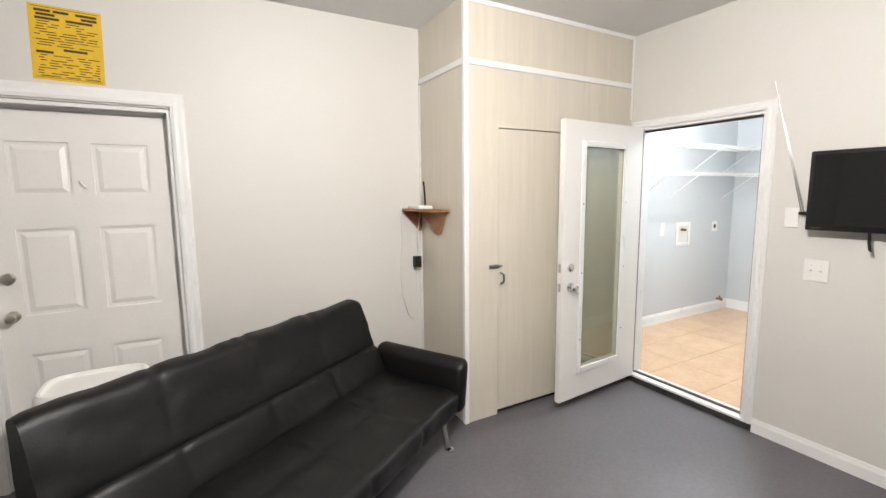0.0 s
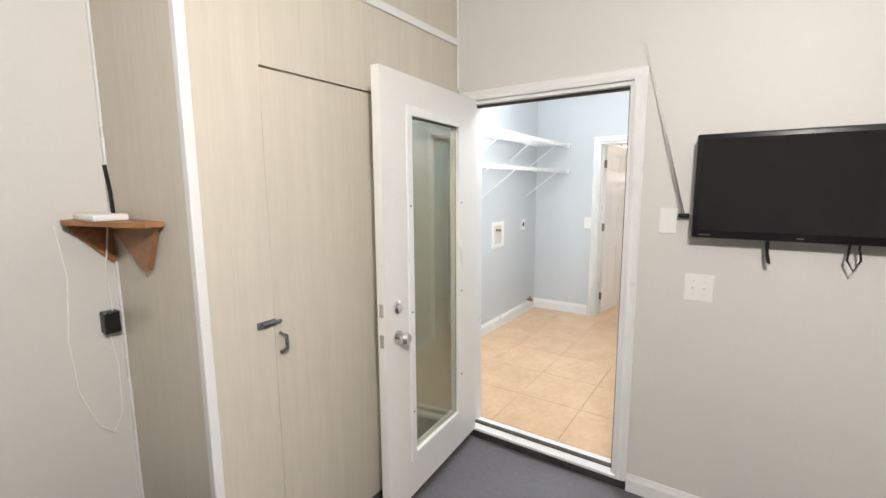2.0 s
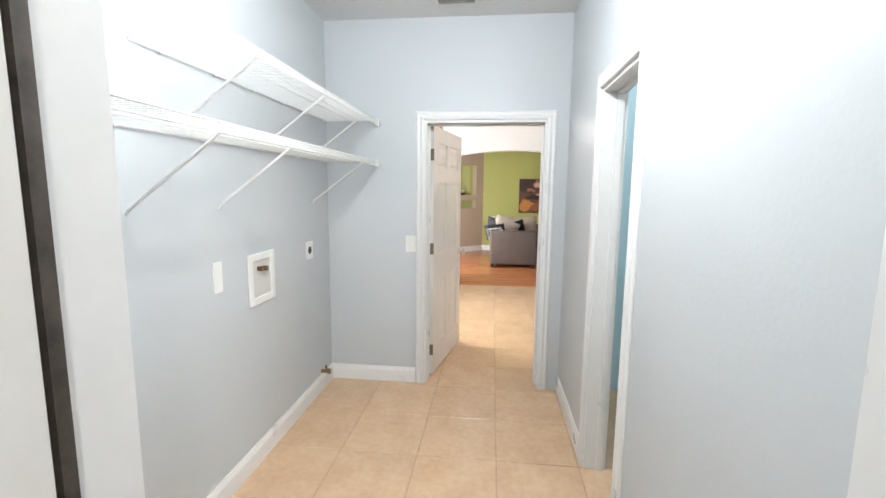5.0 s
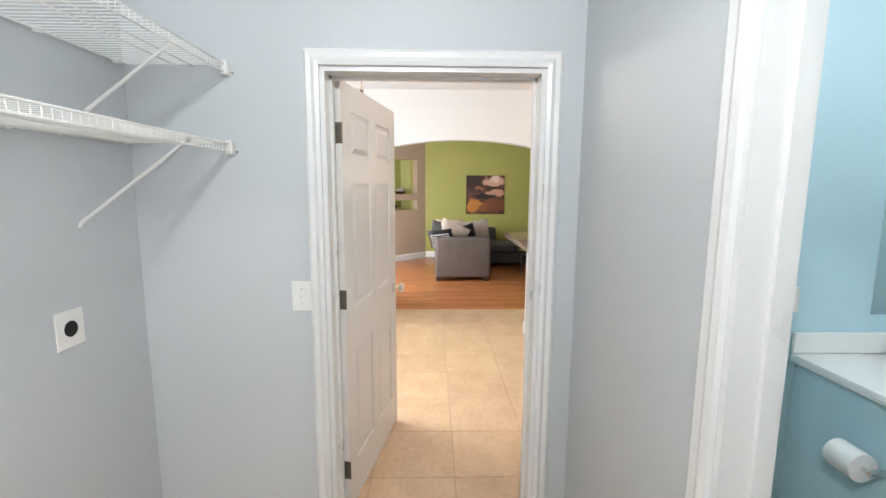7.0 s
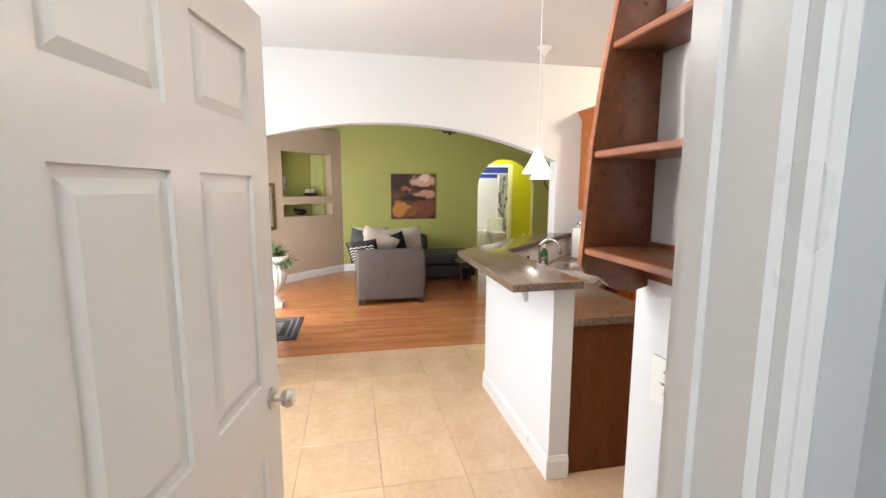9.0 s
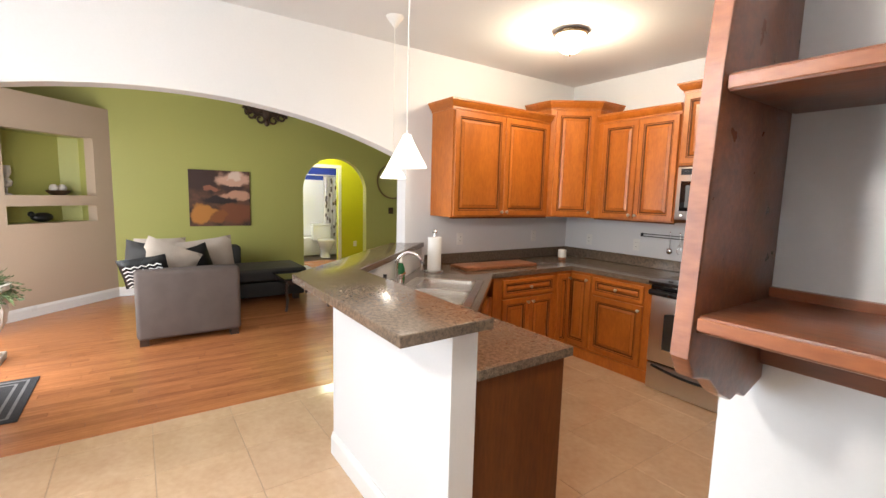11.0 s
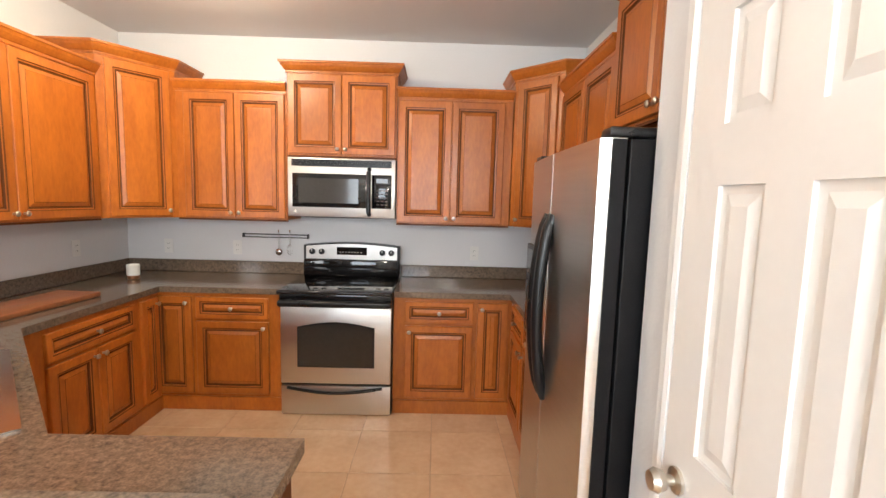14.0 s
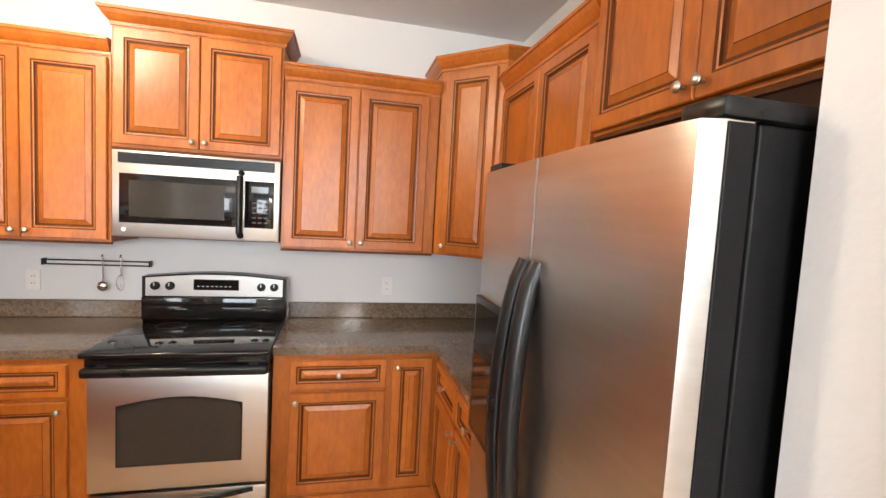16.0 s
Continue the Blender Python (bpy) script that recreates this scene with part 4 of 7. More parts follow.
# ---- appliances ----
def kitchen_range():
    r = thing("range", "stainless steel electric range with black glass cooktop", "range", pose(8.676, -1.262, 0, 0, 0, 180))
    w, d = 0.766, 0.645
    part("body", bx(0, 0.03, 0.004, w, d, 0.871), M_black, r)
    part("drawer", bx(0.004, 0, 0.006, w - 0.004, 0.03, 0.215, bevel=0.006), M_steel_h, r, "stainless storage drawer", True)
    bm = tube(bmesh.new(), [(0.05 + 0.0655 * i, -0.012 - 0.02 * math.sin(math.pi * i / 10), 0.205 - 0.028 * math.sin(math.pi * i / 10)) for i in range(11)], 0.011)
    part("drawer_handle", bm, M_black, r, "curved black drawer handle", True)
    door = part("oven_door", bx(0.004, -0.005, 0.232, w - 0.004, 0.03, 0.775, bevel=0.006), M_steel_h, r, "stainless oven door", True)
    pts = [(0.128, 0.358), (0.64, 0.358), (0.64, 0.628)] + [(0.64 - 0.512 * i / 10, 0.628 + 0.035 * math.sin(math.pi * i / 10)) for i in range(1, 10)] + [(0.128, 0.628)]
    m = Matrix(((1, 0, 0, 0), (0, 0, -1, 0), (0, 1, 0, 0), (0, 0, 0, 1)))
    part("oven_window", prism(bmesh.new(), pts, 0.0055, 0.0085, m), M_ovenglass, r, "arched smoked glass oven window")
    inner = [(0.38 + (x - 0.38) * 1.035, 0.49 + (z - 0.49) * 1.06) for x, z in pts]
    part("window_rim", prism(bmesh.new(), inner, 0.0052, 0.0068, m), M_black, r)
    part("handle", bx(0.0, -0.068, 0.785, w, -0.026, 0.83, bevel=0.016, seg=3), M_black, r, "broad black oven handle", True)
    for x in (0.05, w - 0.09):
        part("handle_post", bx(x, -0.03, 0.79, x + 0.04, 0.03, 0.83, bevel=0.004), M_black, r)
    part("vent_strip", bx(0.002, -0.02, 0.778, w - 0.002, 0.03, 0.871, bevel=0.006), M_blackglass, r, "glossy black strip above the oven door", True)
    part("cooktop", bx(-0.003, -0.062, 0.872, w + 0.003, d - 0.05, 0.897, bevel=0.009, seg=3), M_blackglass, r, "smooth black ceramic glass cooktop", True)
    for x, y, rad in ((0.2, 0.14, 0.10), (0.56, 0.14, 0.085), (0.2, 0.42, 0.075), (0.56, 0.42, 0.10)):
        bm = lathe(bmesh.new(), [(rad - 0.0015, 0.8971), (rad - 0.0015, 0.8973), (rad, 0.8973), (rad, 0.8971)], (x, y, 0), 40, caps=False)
        part("burner_ring", bm, M_darkfab, r)
    part("backguard_lower", bx(0.0, d - 0.10, 0.897, w, d, 1.03, bevel=0.008), M_blackglass, r, "", True)
    top = [(0, 1.03), (w, 1.03), (w, 1.142)] + [(w - w * i / 12, 1.142 + 0.026 * math.sin(math.pi * i / 12)) for i in range(1, 12)] + [(0, 1.142)]
    part("backguard", prism(bmesh.new(), top, -(d - 0.085), -d, m), M_black, r)
    face = [(0.02 + x * (w - 0.04) / w, 1.03 + (z - 1.03) * 0.90 + 0.004) for x, z in top]
    part("control_panel", prism(bmesh.new(), face, -(d - 0.092), -(d - 0.084), m), M_steel_h, r, "stainless control panel")
    part("display", bx(0.265, d - 0.096, 1.07, 0.505, d - 0.0915, 1.132, bevel=0.001), M_blackglass, r, "dark oven clock display")
    for x in (0.07, 0.145, 0.628, 0.70):
        k = part("knob", lathe(bmesh.new(), [(0.024, 0), (0.023, -0.014), (0.02, -0.02), (0.004, -0.021)], (x, d - 0.092, 1.092), 18, "Y"), M_black, r, "black control knob", True)
        part("knob_mark", bx(x - 0.002, d - 0.118, 1.094, x + 0.002, d - 0.113, 1.112), M_whiteplastic, k)
    for i in range(8):
        part("mark", bx(0.285 + i * 0.024, d - 0.0972, 1.09, 0.297 + i * 0.024, d - 0.0962, 1.094), M_whiteplastic, r)


kitchen_range()


def microwave():
    o = thing("microwave", "stainless over-the-range microwave with black window", "microwave", pose(8.722, -1.585, 1.374, 0, 0, 180))
    w, h = 0.792, 0.436
    part("body", bx(0, 0.03, 0.0, w, 0.34, h), M_black, o)
    part("front", bx(0, 0, 0.004, w, 0.03, h, bevel=0.006), M_steel_h, o, "stainless front", True)
    part("vent", bx(0.03, -0.006, h - 0.062, w - 0.03, 0.001, h - 0.012, bevel=0.002), M_black, o, "black louvred vent")
    for i in range(4):
        part("louvre", bx(0.035, -0.012, h - 0.058 + i * 0.011, w - 0.035, -0.005, h - 0.053 + i * 0.011), M_black, o)
    part("window", bx(0.035, -0.003, 0.075, 0.605, 0.001, 0.322, bevel=0.0012), M_blackglass, o, "black glass door window", True)
    part("screen", bx(0.08, -0.0045, 0.108, 0.52, -0.0025, 0.288), M_ovenglass, o)
    part("control_panel", bx(0.618, -0.003, 0.075, 0.764, 0.001, 0.322, bevel=0.0012), M_blackglass, o, "black keypad panel", True)
    for i in range(5):
        for j in range(3):
            part("key", bx(0.655 + j * 0.03, -0.0042, 0.10 + i * 0.026, 0.675 + j * 0.03, -0.003, 0.108 + i * 0.026), M_greyfab, o)
    part("clock", bx(0.65, -0.0042, 0.262, 0.735, -0.003, 0.295), M_ovenglass, o)
    part("handle", tube(bmesh.new(), [(0.60, -0.004, 0.03), (0.60, -0.04, 0.05), (0.60, -0.048, 0.20), (0.60, -0.04, 0.34), (0.60, -0.004, 0.36)], 0.017, 10), M_black, o, "black bowed handle", True)
    part("badge", lathe(bmesh.new(), [(0.012, -0.0005), (0.012, -0.003), (0.009, -0.004)], (0.055, 0, 0.04), 18, "Y"), M_nickel, o)
    part("underside_light", bx(0.1, 0.08, -0.004, 0.66, 0.28, 0.0), M_black, o)


microwave()


def fridge():
    f = thing("refrigerator", "side-by-side stainless refrigerator with black sides", "refrigerator", pose(7.10, -0.383, 0, 0, 0, 90))
    w, h = 0.85, 1.725    # local x runs towards +y, front at y = 0 facing +x
    part("cabinet_body", bx(0.004, 0.012, 0.02, w - 0.004, 0.63, h - 0.02, bevel=0.004), M_blacktex, f, "black textured cabinet")
    part("hinge_cover", bx(w - 0.075, -0.05, h - 0.018, w + 0.003, 0.2, h + 0.012, bevel=0.01), M_black, f, "black top hinge cover", True)
    split = 0.405

    def leaf(x0, x1, nm):
        bm = bmesh.new()
        n, prof = 14, []
        for i in range(n + 1):
            u = i / n
            prof.append((x0 + 0.002 + (x1 - x0 - 0.004) * u, -0.075 - 0.012 * math.sin(math.pi * (x0 + (x1 - x0) * u) / w)))
        poly = [(x0, 0.0)] + ([(x0, -0.07)] if nm else [(x0, -0.045), (x0 + 0.01, -0.07)]) + (prof[:-1] if nm else prof[1:]) + ([(x1 - 0.012, -0.072), (x1, -0.045)] if nm else [(x1, -0.07)]) + [(x1, 0.0)]
        prism(bm, poly, 0.09, h - 0.02)
        return bm

    part("freezer_door", leaf(0, split - 0.003, 0), M_steel, f, "stainless freezer door with dispenser", True)
    part("fridge_door", leaf(split + 0.003, w, 1), M_steel, f, "brushed stainless fridge door", True)
    part("edge_strip", bx(w - 0.004, -0.042, 0.09, w + 0.003, 0.0, h - 0.022, bevel=0.002), M_blacktex, f, "black door edge gasket")
    part("base_grille", bx(0.01, -0.02, 0.02, w - 0.01, 0.012, 0.085), M_black, f, "black base grille")
    for x, s in ((split - 0.03, -1), (split + 0.03, 1)):
        pts = []
        for i in range(17):
            u = i / 16
            pts.append((x + s * 0.012 * math.sin(math.pi * u), -0.082 - 0.048 * math.sin(math.pi * u) ** 0.6, 0.765 + 0.71 * u))
        part("handle", tube(bmesh.new(), pts, 0.022, 10), M_black, f, "tall bowed black handle", True)
    part("dispenser", bx(0.035, -0.092, 0.92, 0.275, -0.066, 1.335, bevel=0.004), M_black, f, "black ice and water dispenser", True)
    part("dispenser_recess", bx(0.055, -0.0935, 0.94, 0.255, -0.0915, 1.17), M_blackglass, f)
    part("dispenser_panel", bx(0.055, -0.0945, 1.20, 0.255, -0.0915, 1.315), M_blackglass, f)
    part("hinge_cap", bx(0.0, -0.06, h - 0.02, 0.09, 0.02, h + 0.006, bevel=0.004), M_black, f)


fridge()


def sink():
    """Double-bowl steel sink set at 45 degrees in the corner."""
    m = Matrix(((u1.x, u2.x, 0, SC.x), (u1.y, u2.y, 0, SC.y), (0, 0, 1, CT1), (0, 0, 0, 1)))
    s = thing("sink", "double-bowl stainless steel kitchen sink", "sink", m)
    a, b, dep = 0.40, 0.25, 0.17
    bowls = ((-0.37, -0.02), (0.02, 0.37))
    bm = bmesh.new()
    xs = [-a - 0.015, bowls[0][0], bowls[0][1], bowls[1][0], bowls[1][1], a + 0.015]
    for i in range(0, 5):
        if i in (1, 3):
            box(bm, xs[i], -b - 0.015, 0.0005, xs[i + 1], -b + 0.035, 0.006)
            box(bm, xs[i], b - 0.075, 0.0005, xs[i + 1], b + 0.015, 0.006)
        else:
            box(bm, xs[i], -b - 0.015, 0.0005, xs[i + 1], b + 0.015, 0.006)
    part("rim", bm, M_sink, s, "flat steel rim")
    for x0, x1 in bowls:
        bm = bmesh.new()
        y0, y1 = -b + 0.035, b - 0.075
        rings = []
        for ins, z in ((0, 0.005), (0.004, -0.02), (0.012, -dep + 0.03), (0.04, -dep)):
            pts = []
            rad = 0.05
            for cx, cy, st in ((x1 - ins - rad, y1 - ins - rad, 0), (x0 + ins + rad, y1 - ins - rad, 90), (x0 + ins + rad, y0 + ins + rad, 180), (x1 - ins - rad, y0 + ins + rad, 270)):
                for k in range(5):
                    an = radians(st + 22.5 * k)
                    pts.append(bm.verts.new((cx + rad * math.cos(an), cy + rad * math.sin(an), z)))
            rings.append(pts)
        for p, q in zip(rings, rings[1:]):
            for i in range(len(p)):
                bm.faces.new((p[i], p[(i + 1) % len(p)], q[(i + 1) % len(p)], q[i]))
        bm.faces.new(rings[-1])
        bmesh.ops.recalc_face_normals(bm, faces=bm.faces)
        part("bowl", bm, M_sink, s, "deep steel bowl", True)
        part("drain", lathe(bmesh.new(), [(0.04, 0), (0.04, 0.003), (0.025, 0.003), (0.02, 0.001)], ((x0 + x1) / 2, (y0 + y1) / 2, -dep), 20), M_chrome, s, "", True)
    f = thing("faucet", "chrome gooseneck kitchen faucet with two handles", "faucet", m @ pose(-0.02, b + 0.045, 0.0005))
    part("base_plate", bx(-0.13, -0.028, 0, 0.13, 0.028, 0.012, bevel=0.005), M_chrome, f, "", True)
    part("spout", tube(bmesh.new(), [(0, 0, 0.01), (0, 0, 0.16)] + [(0, -0.09 + 0.09 * math.cos(radians(a_)), 0.16 + 0.09 * math.sin(radians(a_))) for a_ in range(15, 196, 15)], 0.012, 10), M_chrome, f, "", True)
    for x in (-0.1, 0.1):
        part("handle", lathe(bmesh.new(), [(0.022, 0.012), (0.02, 0.03), (0.012, 0.045), (0.018, 0.06), (0.02, 0.075), (0.006, 0.082)], (x, 0, 0), 16), M_chrome, f, "", True)
        part("lever", tube(bmesh.new(), [(x, 0, 0.07), (x * 1.25, -0.015, 0.078), (x * 1.6, -0.02, 0.08)], 0.006), M_chrome, f, "", True)
    d = thing("soap_bottle", "green dish soap bottle beside the faucet", "bottle", m @ pose(0.17, b + 0.07, 0.0005))
    part("bottle_body", lathe(bmesh.new(), [(0.03, 0), (0.033, 0.02), (0.033, 0.10), (0.02, 0.14), (0.012, 0.15)], seg=16), mat("green_soap", (0.03, 0.16, 0.06), 0.15), d, "", True)
    part("cap", lathe(bmesh.new(), [(0.013, 0.15), (0.013, 0.175), (0.006, 0.19)], seg=12), M_whiteplastic, d, "", True)
    c = thing("sponge_caddy", "black wire sponge caddy beside the faucet", "caddy", m @ pose(-0.24, b + 0.06, 0.0005))
    part("tray", bx(-0.07, -0.03, 0, 0.07, 0.03, 0.02, bevel=0.006), M_black, c)
    part("brush", cyl(bmesh.new(), (0.0, 0, 0.02), (0.02, 0, 0.13), 0.012), M_black, c)


sink()

# ---- lights ----
d = thing("ceiling_light", "brass-rimmed frosted glass dome ceiling light, lit", "ceiling light", pose(9.07, -0.57, KC) @ Matrix.Diagonal((0.74, 0.74, 0.86, 1.0)))
part("rim", lathe(bmesh.new(), [(0.13, 0), (0.15, -0.012), (0.168, -0.028), (0.164, -0.04), (0.145, -0.042)], seg=36, caps=False), M_bronze, d, "aged brass rim", True)
part("dome", lathe(bmesh.new(), [(0.15, -0.038), (0.155, -0.06), (0.146, -0.10), (0.118, -0.145), (0.07, -0.175), (0.012, -0.185)], seg=36), M_lampglass, d, "glowing ribbed frosted glass", True).visible_shadow = False
part("finial", lathe(bmesh.new(), [(0.012, -0.184), (0.014, -0.195), (0.006, -0.21), (0.001, -0.213)], seg=12), M_bronze, d, "", True)


def chandelier():
    c = thing("chandelier", "small bronze chandelier with frosted shades hanging on a chain", "chandelier", pose(7.38, 2.69, 0))
    part("canopy", lathe(bmesh.new(), [(0.06, KC), (0.06, KC - 0.012), (0.035, KC - 0.03), (0.008, KC - 0.035)], seg=24), M_bronze, c, "", True)
    for i in range(16):
        z = KC - 0.03 - i * 0.036
        a = math.pi / 2 * (i % 2)
        pts = [(0.009 * math.cos(k * math.pi / 4) * math.cos(a), 0.009 * math.cos(k * math.pi / 4) * math.sin(a), z - 0.02 + 0.022 * math.sin(k * math.pi / 4)) for k in range(9)]
        part("chain_link", tube(bmesh.new(), pts, 0.0022, 5), M_bronze, c)
    part("stem", lathe(bmesh.new(), [(0.006, 2.170), (0.02, 2.130), (0.012, 2.080), (0.03, 2.000), (0.014, 1.920), (0.022, 1.880), (0.004, 1.850)], seg=16), M_bronze, c, "", True)
    for k in range(4):
        a = k * math.pi / 2 + 0.4
        dx, dy = math.cos(a), math.sin(a)
        part("arm", tube(bmesh.new(), [(r * dx, r * dy, z) for r, z in ((0.02, 1.960), (0.05, 1.900), (0.09, 1.910), (0.115, 1.950))], 0.006, 6), M_bronze, c, "", True)
        part("shade", lathe(bmesh.new(), [(0.02, 1.950), (0.04, 1.965), (0.052, 2.000), (0.06, 2.045), (0.056, 2.045), (0.045, 2.000), (0.02, 1.965)], (0.115 * dx, 0.115 * dy, 0), seg=18, caps=False), M_lampglass, c, "frosted glass shade", True).visible_shadow = False


chandelier()
for x, y, z in ((8.56, 1.10, 1.648), (9.65, 0.59, 1.64)):
    p = thing("pendant_lamp", "white conical glass pendant lamp on a thin cord, lit", "pendant lamp", pose(x, y, 0), "bar pendants")
    part("canopy", lathe(bmesh.new(), [(0.06, KC), (0.058, KC - 0.012), (0.03, KC - 0.045), (0.01, KC - 0.07), (0.004, KC - 0.08)], seg=24), M_whiteplastic, p, "white ceiling canopy", True)
    part("cord", cyl(bmesh.new(), (0, 0, z + 0.15), (0, 0, KC - 0.06), 0.004, seg=8), M_whiteplastic, p)
    part("shade", lathe(bmesh.new(), [(0.091, z), (0.093, z + 0.004), (0.060, z + 0.062), (0.026, z + 0.125), (0.018, z + 0.148), (0.015, z + 0.148), (0.056, z + 0.060), (0.082, z + 0.004)], seg=32), M_pendantglass, p, "glowing white glass cone", True).visible_shadow = False


def plate(name, label, cat, m, w, h, kind="toggle", n=1, group="switches and outlets"):
    """A wall plate, face towards -y, centred."""
    p = thing(name, label, cat, m, group)
    part("cover", bx(-w / 2, -0.006, -h / 2, w / 2, 0, h / 2, bevel=0.002), M_whiteplastic, p)
    for i in range(n):
        x = (i - (n - 1) / 2) * 0.046
        if kind == "toggle":
            part("toggle", prism(bmesh.new(), [(-0.006, -0.004), (0.006, -0.004), (0.014, 0.004), (0.006, 0.006)], x - 0.005, x + 0.005, Matrix(((0, 0, 1, 0), (-1, 0, 0, -0.006), (0, 1, 0, 0), (0, 0, 0, 1)))), M_whiteplastic, p)
            for z in (-0.03, 0.03):
                part("screw", lathe(bmesh.new(), [(0.0035, 0), (0.0025, -0.0015)], (x, -0.006, z), 8, "Y"), M_nickel, p)
        if kind == "outlet":
            for z in (-0.02, 0.02):
                part("socket", lathe(bmesh.new(), [(0.016, 0), (0.015, -0.002)], (x, -0.006, z), 16, "Y"), M_whiteplastic, p)
                for dx in (-0.006, 0.006):
                    part("slot", bx(x + dx - 0.001, -0.0087, z - 0.004, x + dx + 0.001, -0.008, z + 0.005), M_lineblack, p)
    return p


plate("light_switch", "white double toggle switch plate below the television", "light switch", pose(TVX, 1.423, 1.08, 0, 0, -90), 0.119, 0.127, n=2)
plate("blank_plate", "blank white wall plate beside the television", "wall plate", pose(TVX, 1.568, 1.385, 0, 0, -90), 0.072, 0.118, "none", 0)
plate("light_switch", "white single toggle switch by the laundry door", "light switch", pose(LX, 2.791, 1.115, 0, 0, -90), 0.082, 0.128)
plate("wall_plate", "blank white wall plate in the laundry", "wall plate", pose(4.89, LN, 1.11), 0.066, 0.145, "none", 0)
p = plate("dryer_outlet", "white square plate with a black round dryer outlet", "outlet", pose(5.935, LN, 1.10), 0.112, 0.125, "none", 0)
part("socket", lathe(bmesh.new(), [(0.027, -0.005), (0.027, -0.0075), (0.02, -0.008)], seg=20, axis="Y"), M_black, p, "black round socket", True)
plate("light_switch_bank", "wide white triple toggle switch plate on the pantry wall", "light switch", pose(6.84, PN + 0.001, 1.05, 0, 0, 180), 0.19, 0.13, n=3)
for x in (9.81, 9.25, 7.30):
    plate("outlet", "white duplex outlet above the worktop", "outlet", pose(x, KS, 1.095, 0, 0, 180), 0.07, 0.115, "outlet")
for y in (-0.40, -1.40):
    plate("outlet", "white duplex outlet above the worktop", "outlet", pose(EX, y, 1.12, 0, 0, -90), 0.07, 0.115, "outlet")
plate("outlet", "white duplex outlet above the bathroom vanity", "outlet", pose(6.37, 0.655, 1.085, 0, 0, -90), 0.07, 0.115, "outlet")
plate("outlet", "white duplex outlet low on the hall wall", "outlet", pose(HX, -1.72, 0.45, 0, 0, -90), 0.07, 0.115, "outlet")

# ---- kitchen small things ----
b = solo("cutting_board", bx(-0.135, -0.40, 0, 0.135, 0.40, 0.03, bevel=0.008), M_board, "reddish wooden cutting board lying on the worktop", "cutting board", pose(9.80, -0.56, CT1 + 0.001, 0, 0, -4), True)
t = thing("paper_towel_holder", "steel paper towel holder with a white roll", "paper towel", pose(9.82, 0.10, CT1 + 0.001))
part("base", lathe(bmesh.new(), [(0.08, 0), (0.08, 0.008), (0.07, 0.014)], seg=28), M_chrome, t, "", True)
part("roll", lathe(bmesh.new(), [(0.055, 0.016), (0.057, 0.02), (0.057, 0.285), (0.055, 0.29), (0.018, 0.29)], seg=28), M_paper, t, "white paper roll", True)
part("post", lathe(bmesh.new(), [(0.008, 0.29), (0.008, 0.32), (0.018, 0.328), (0.02, 0.34), (0.012, 0.352), (0.002, 0.355)], seg=14), M_chrome, t, "", True)
t = thing("candle_jar", "small white candle jar with a copper foot", "candle", pose(9.83, -1.52, CT1 + 0.001))
part("foot", lathe(bmesh.new(), [(0.033, 0), (0.038, 0.004), (0.04, 0.03)], seg=20), mat("copper", (0.45, 0.2, 0.1), 0.3, 0.9), t, "copper coloured foot", True)
part("jar", lathe(bmesh.new(), [(0.04, 0.03), (0.042, 0.035), (0.042, 0.105), (0.038, 0.11), (0.034, 0.10)], seg=20), M_whiteplastic, t, "", True)
r = thing("utensil_rack", "black wall rail with a ladle and a whisk", "utensil rack", pose(9.195, KS, 1.20, 0, 0, 180))
for z in (0.012, -0.012):
    part("rail", cyl(bmesh.new(), (0, -0.03, z), (0.53, -0.03, z), 0.004, seg=8), M_black, r)
for x in (0.003, 0.527):
    part("rail_end", bx(x - 0.004, -0.034, -0.018, x + 0.004, 0, 0.018), M_black, r)
u = thing("ladle", "steel ladle hanging from the rail", "ladle", pose(8.90, KS + 0.032, 1.235))
part("handle", tube(bmesh.new(), [(0, 0.014, 0), (0, 0.008, 0.012), (0, 0.002, -0.01), (0, 0, -0.14)], 0.004), M_chrome, u)
part("bowl", ball(bmesh.new(), (0, 0.004, -0.165), 0.03, (1, 0.6, 1)), M_chrome, u, "", True)
u = thing("whisk", "wire whisk hanging from the rail", "whisk", pose(8.81, KS + 0.032, 1.235))
part("handle", tube(bmesh.new(), [(0, 0.014, 0), (0, 0.006, 0.012), (0, 0, -0.01), (0, 0, -0.10)], 0.005), M_chrome, u)
for k in range(5):
    an = math.pi * k / 5
    part("wire", tube(bmesh.new(), [(0.025 * math.sin(math.pi * i / 8) * math.cos(an), 0.025 * math.sin(math.pi * i / 8) * math.sin(an), -0.10 - 0.09 * (1 - math.cos(math.pi * i / 8)) / 2) for i in range(9)], 0.0012, 5), M_chrome, u)


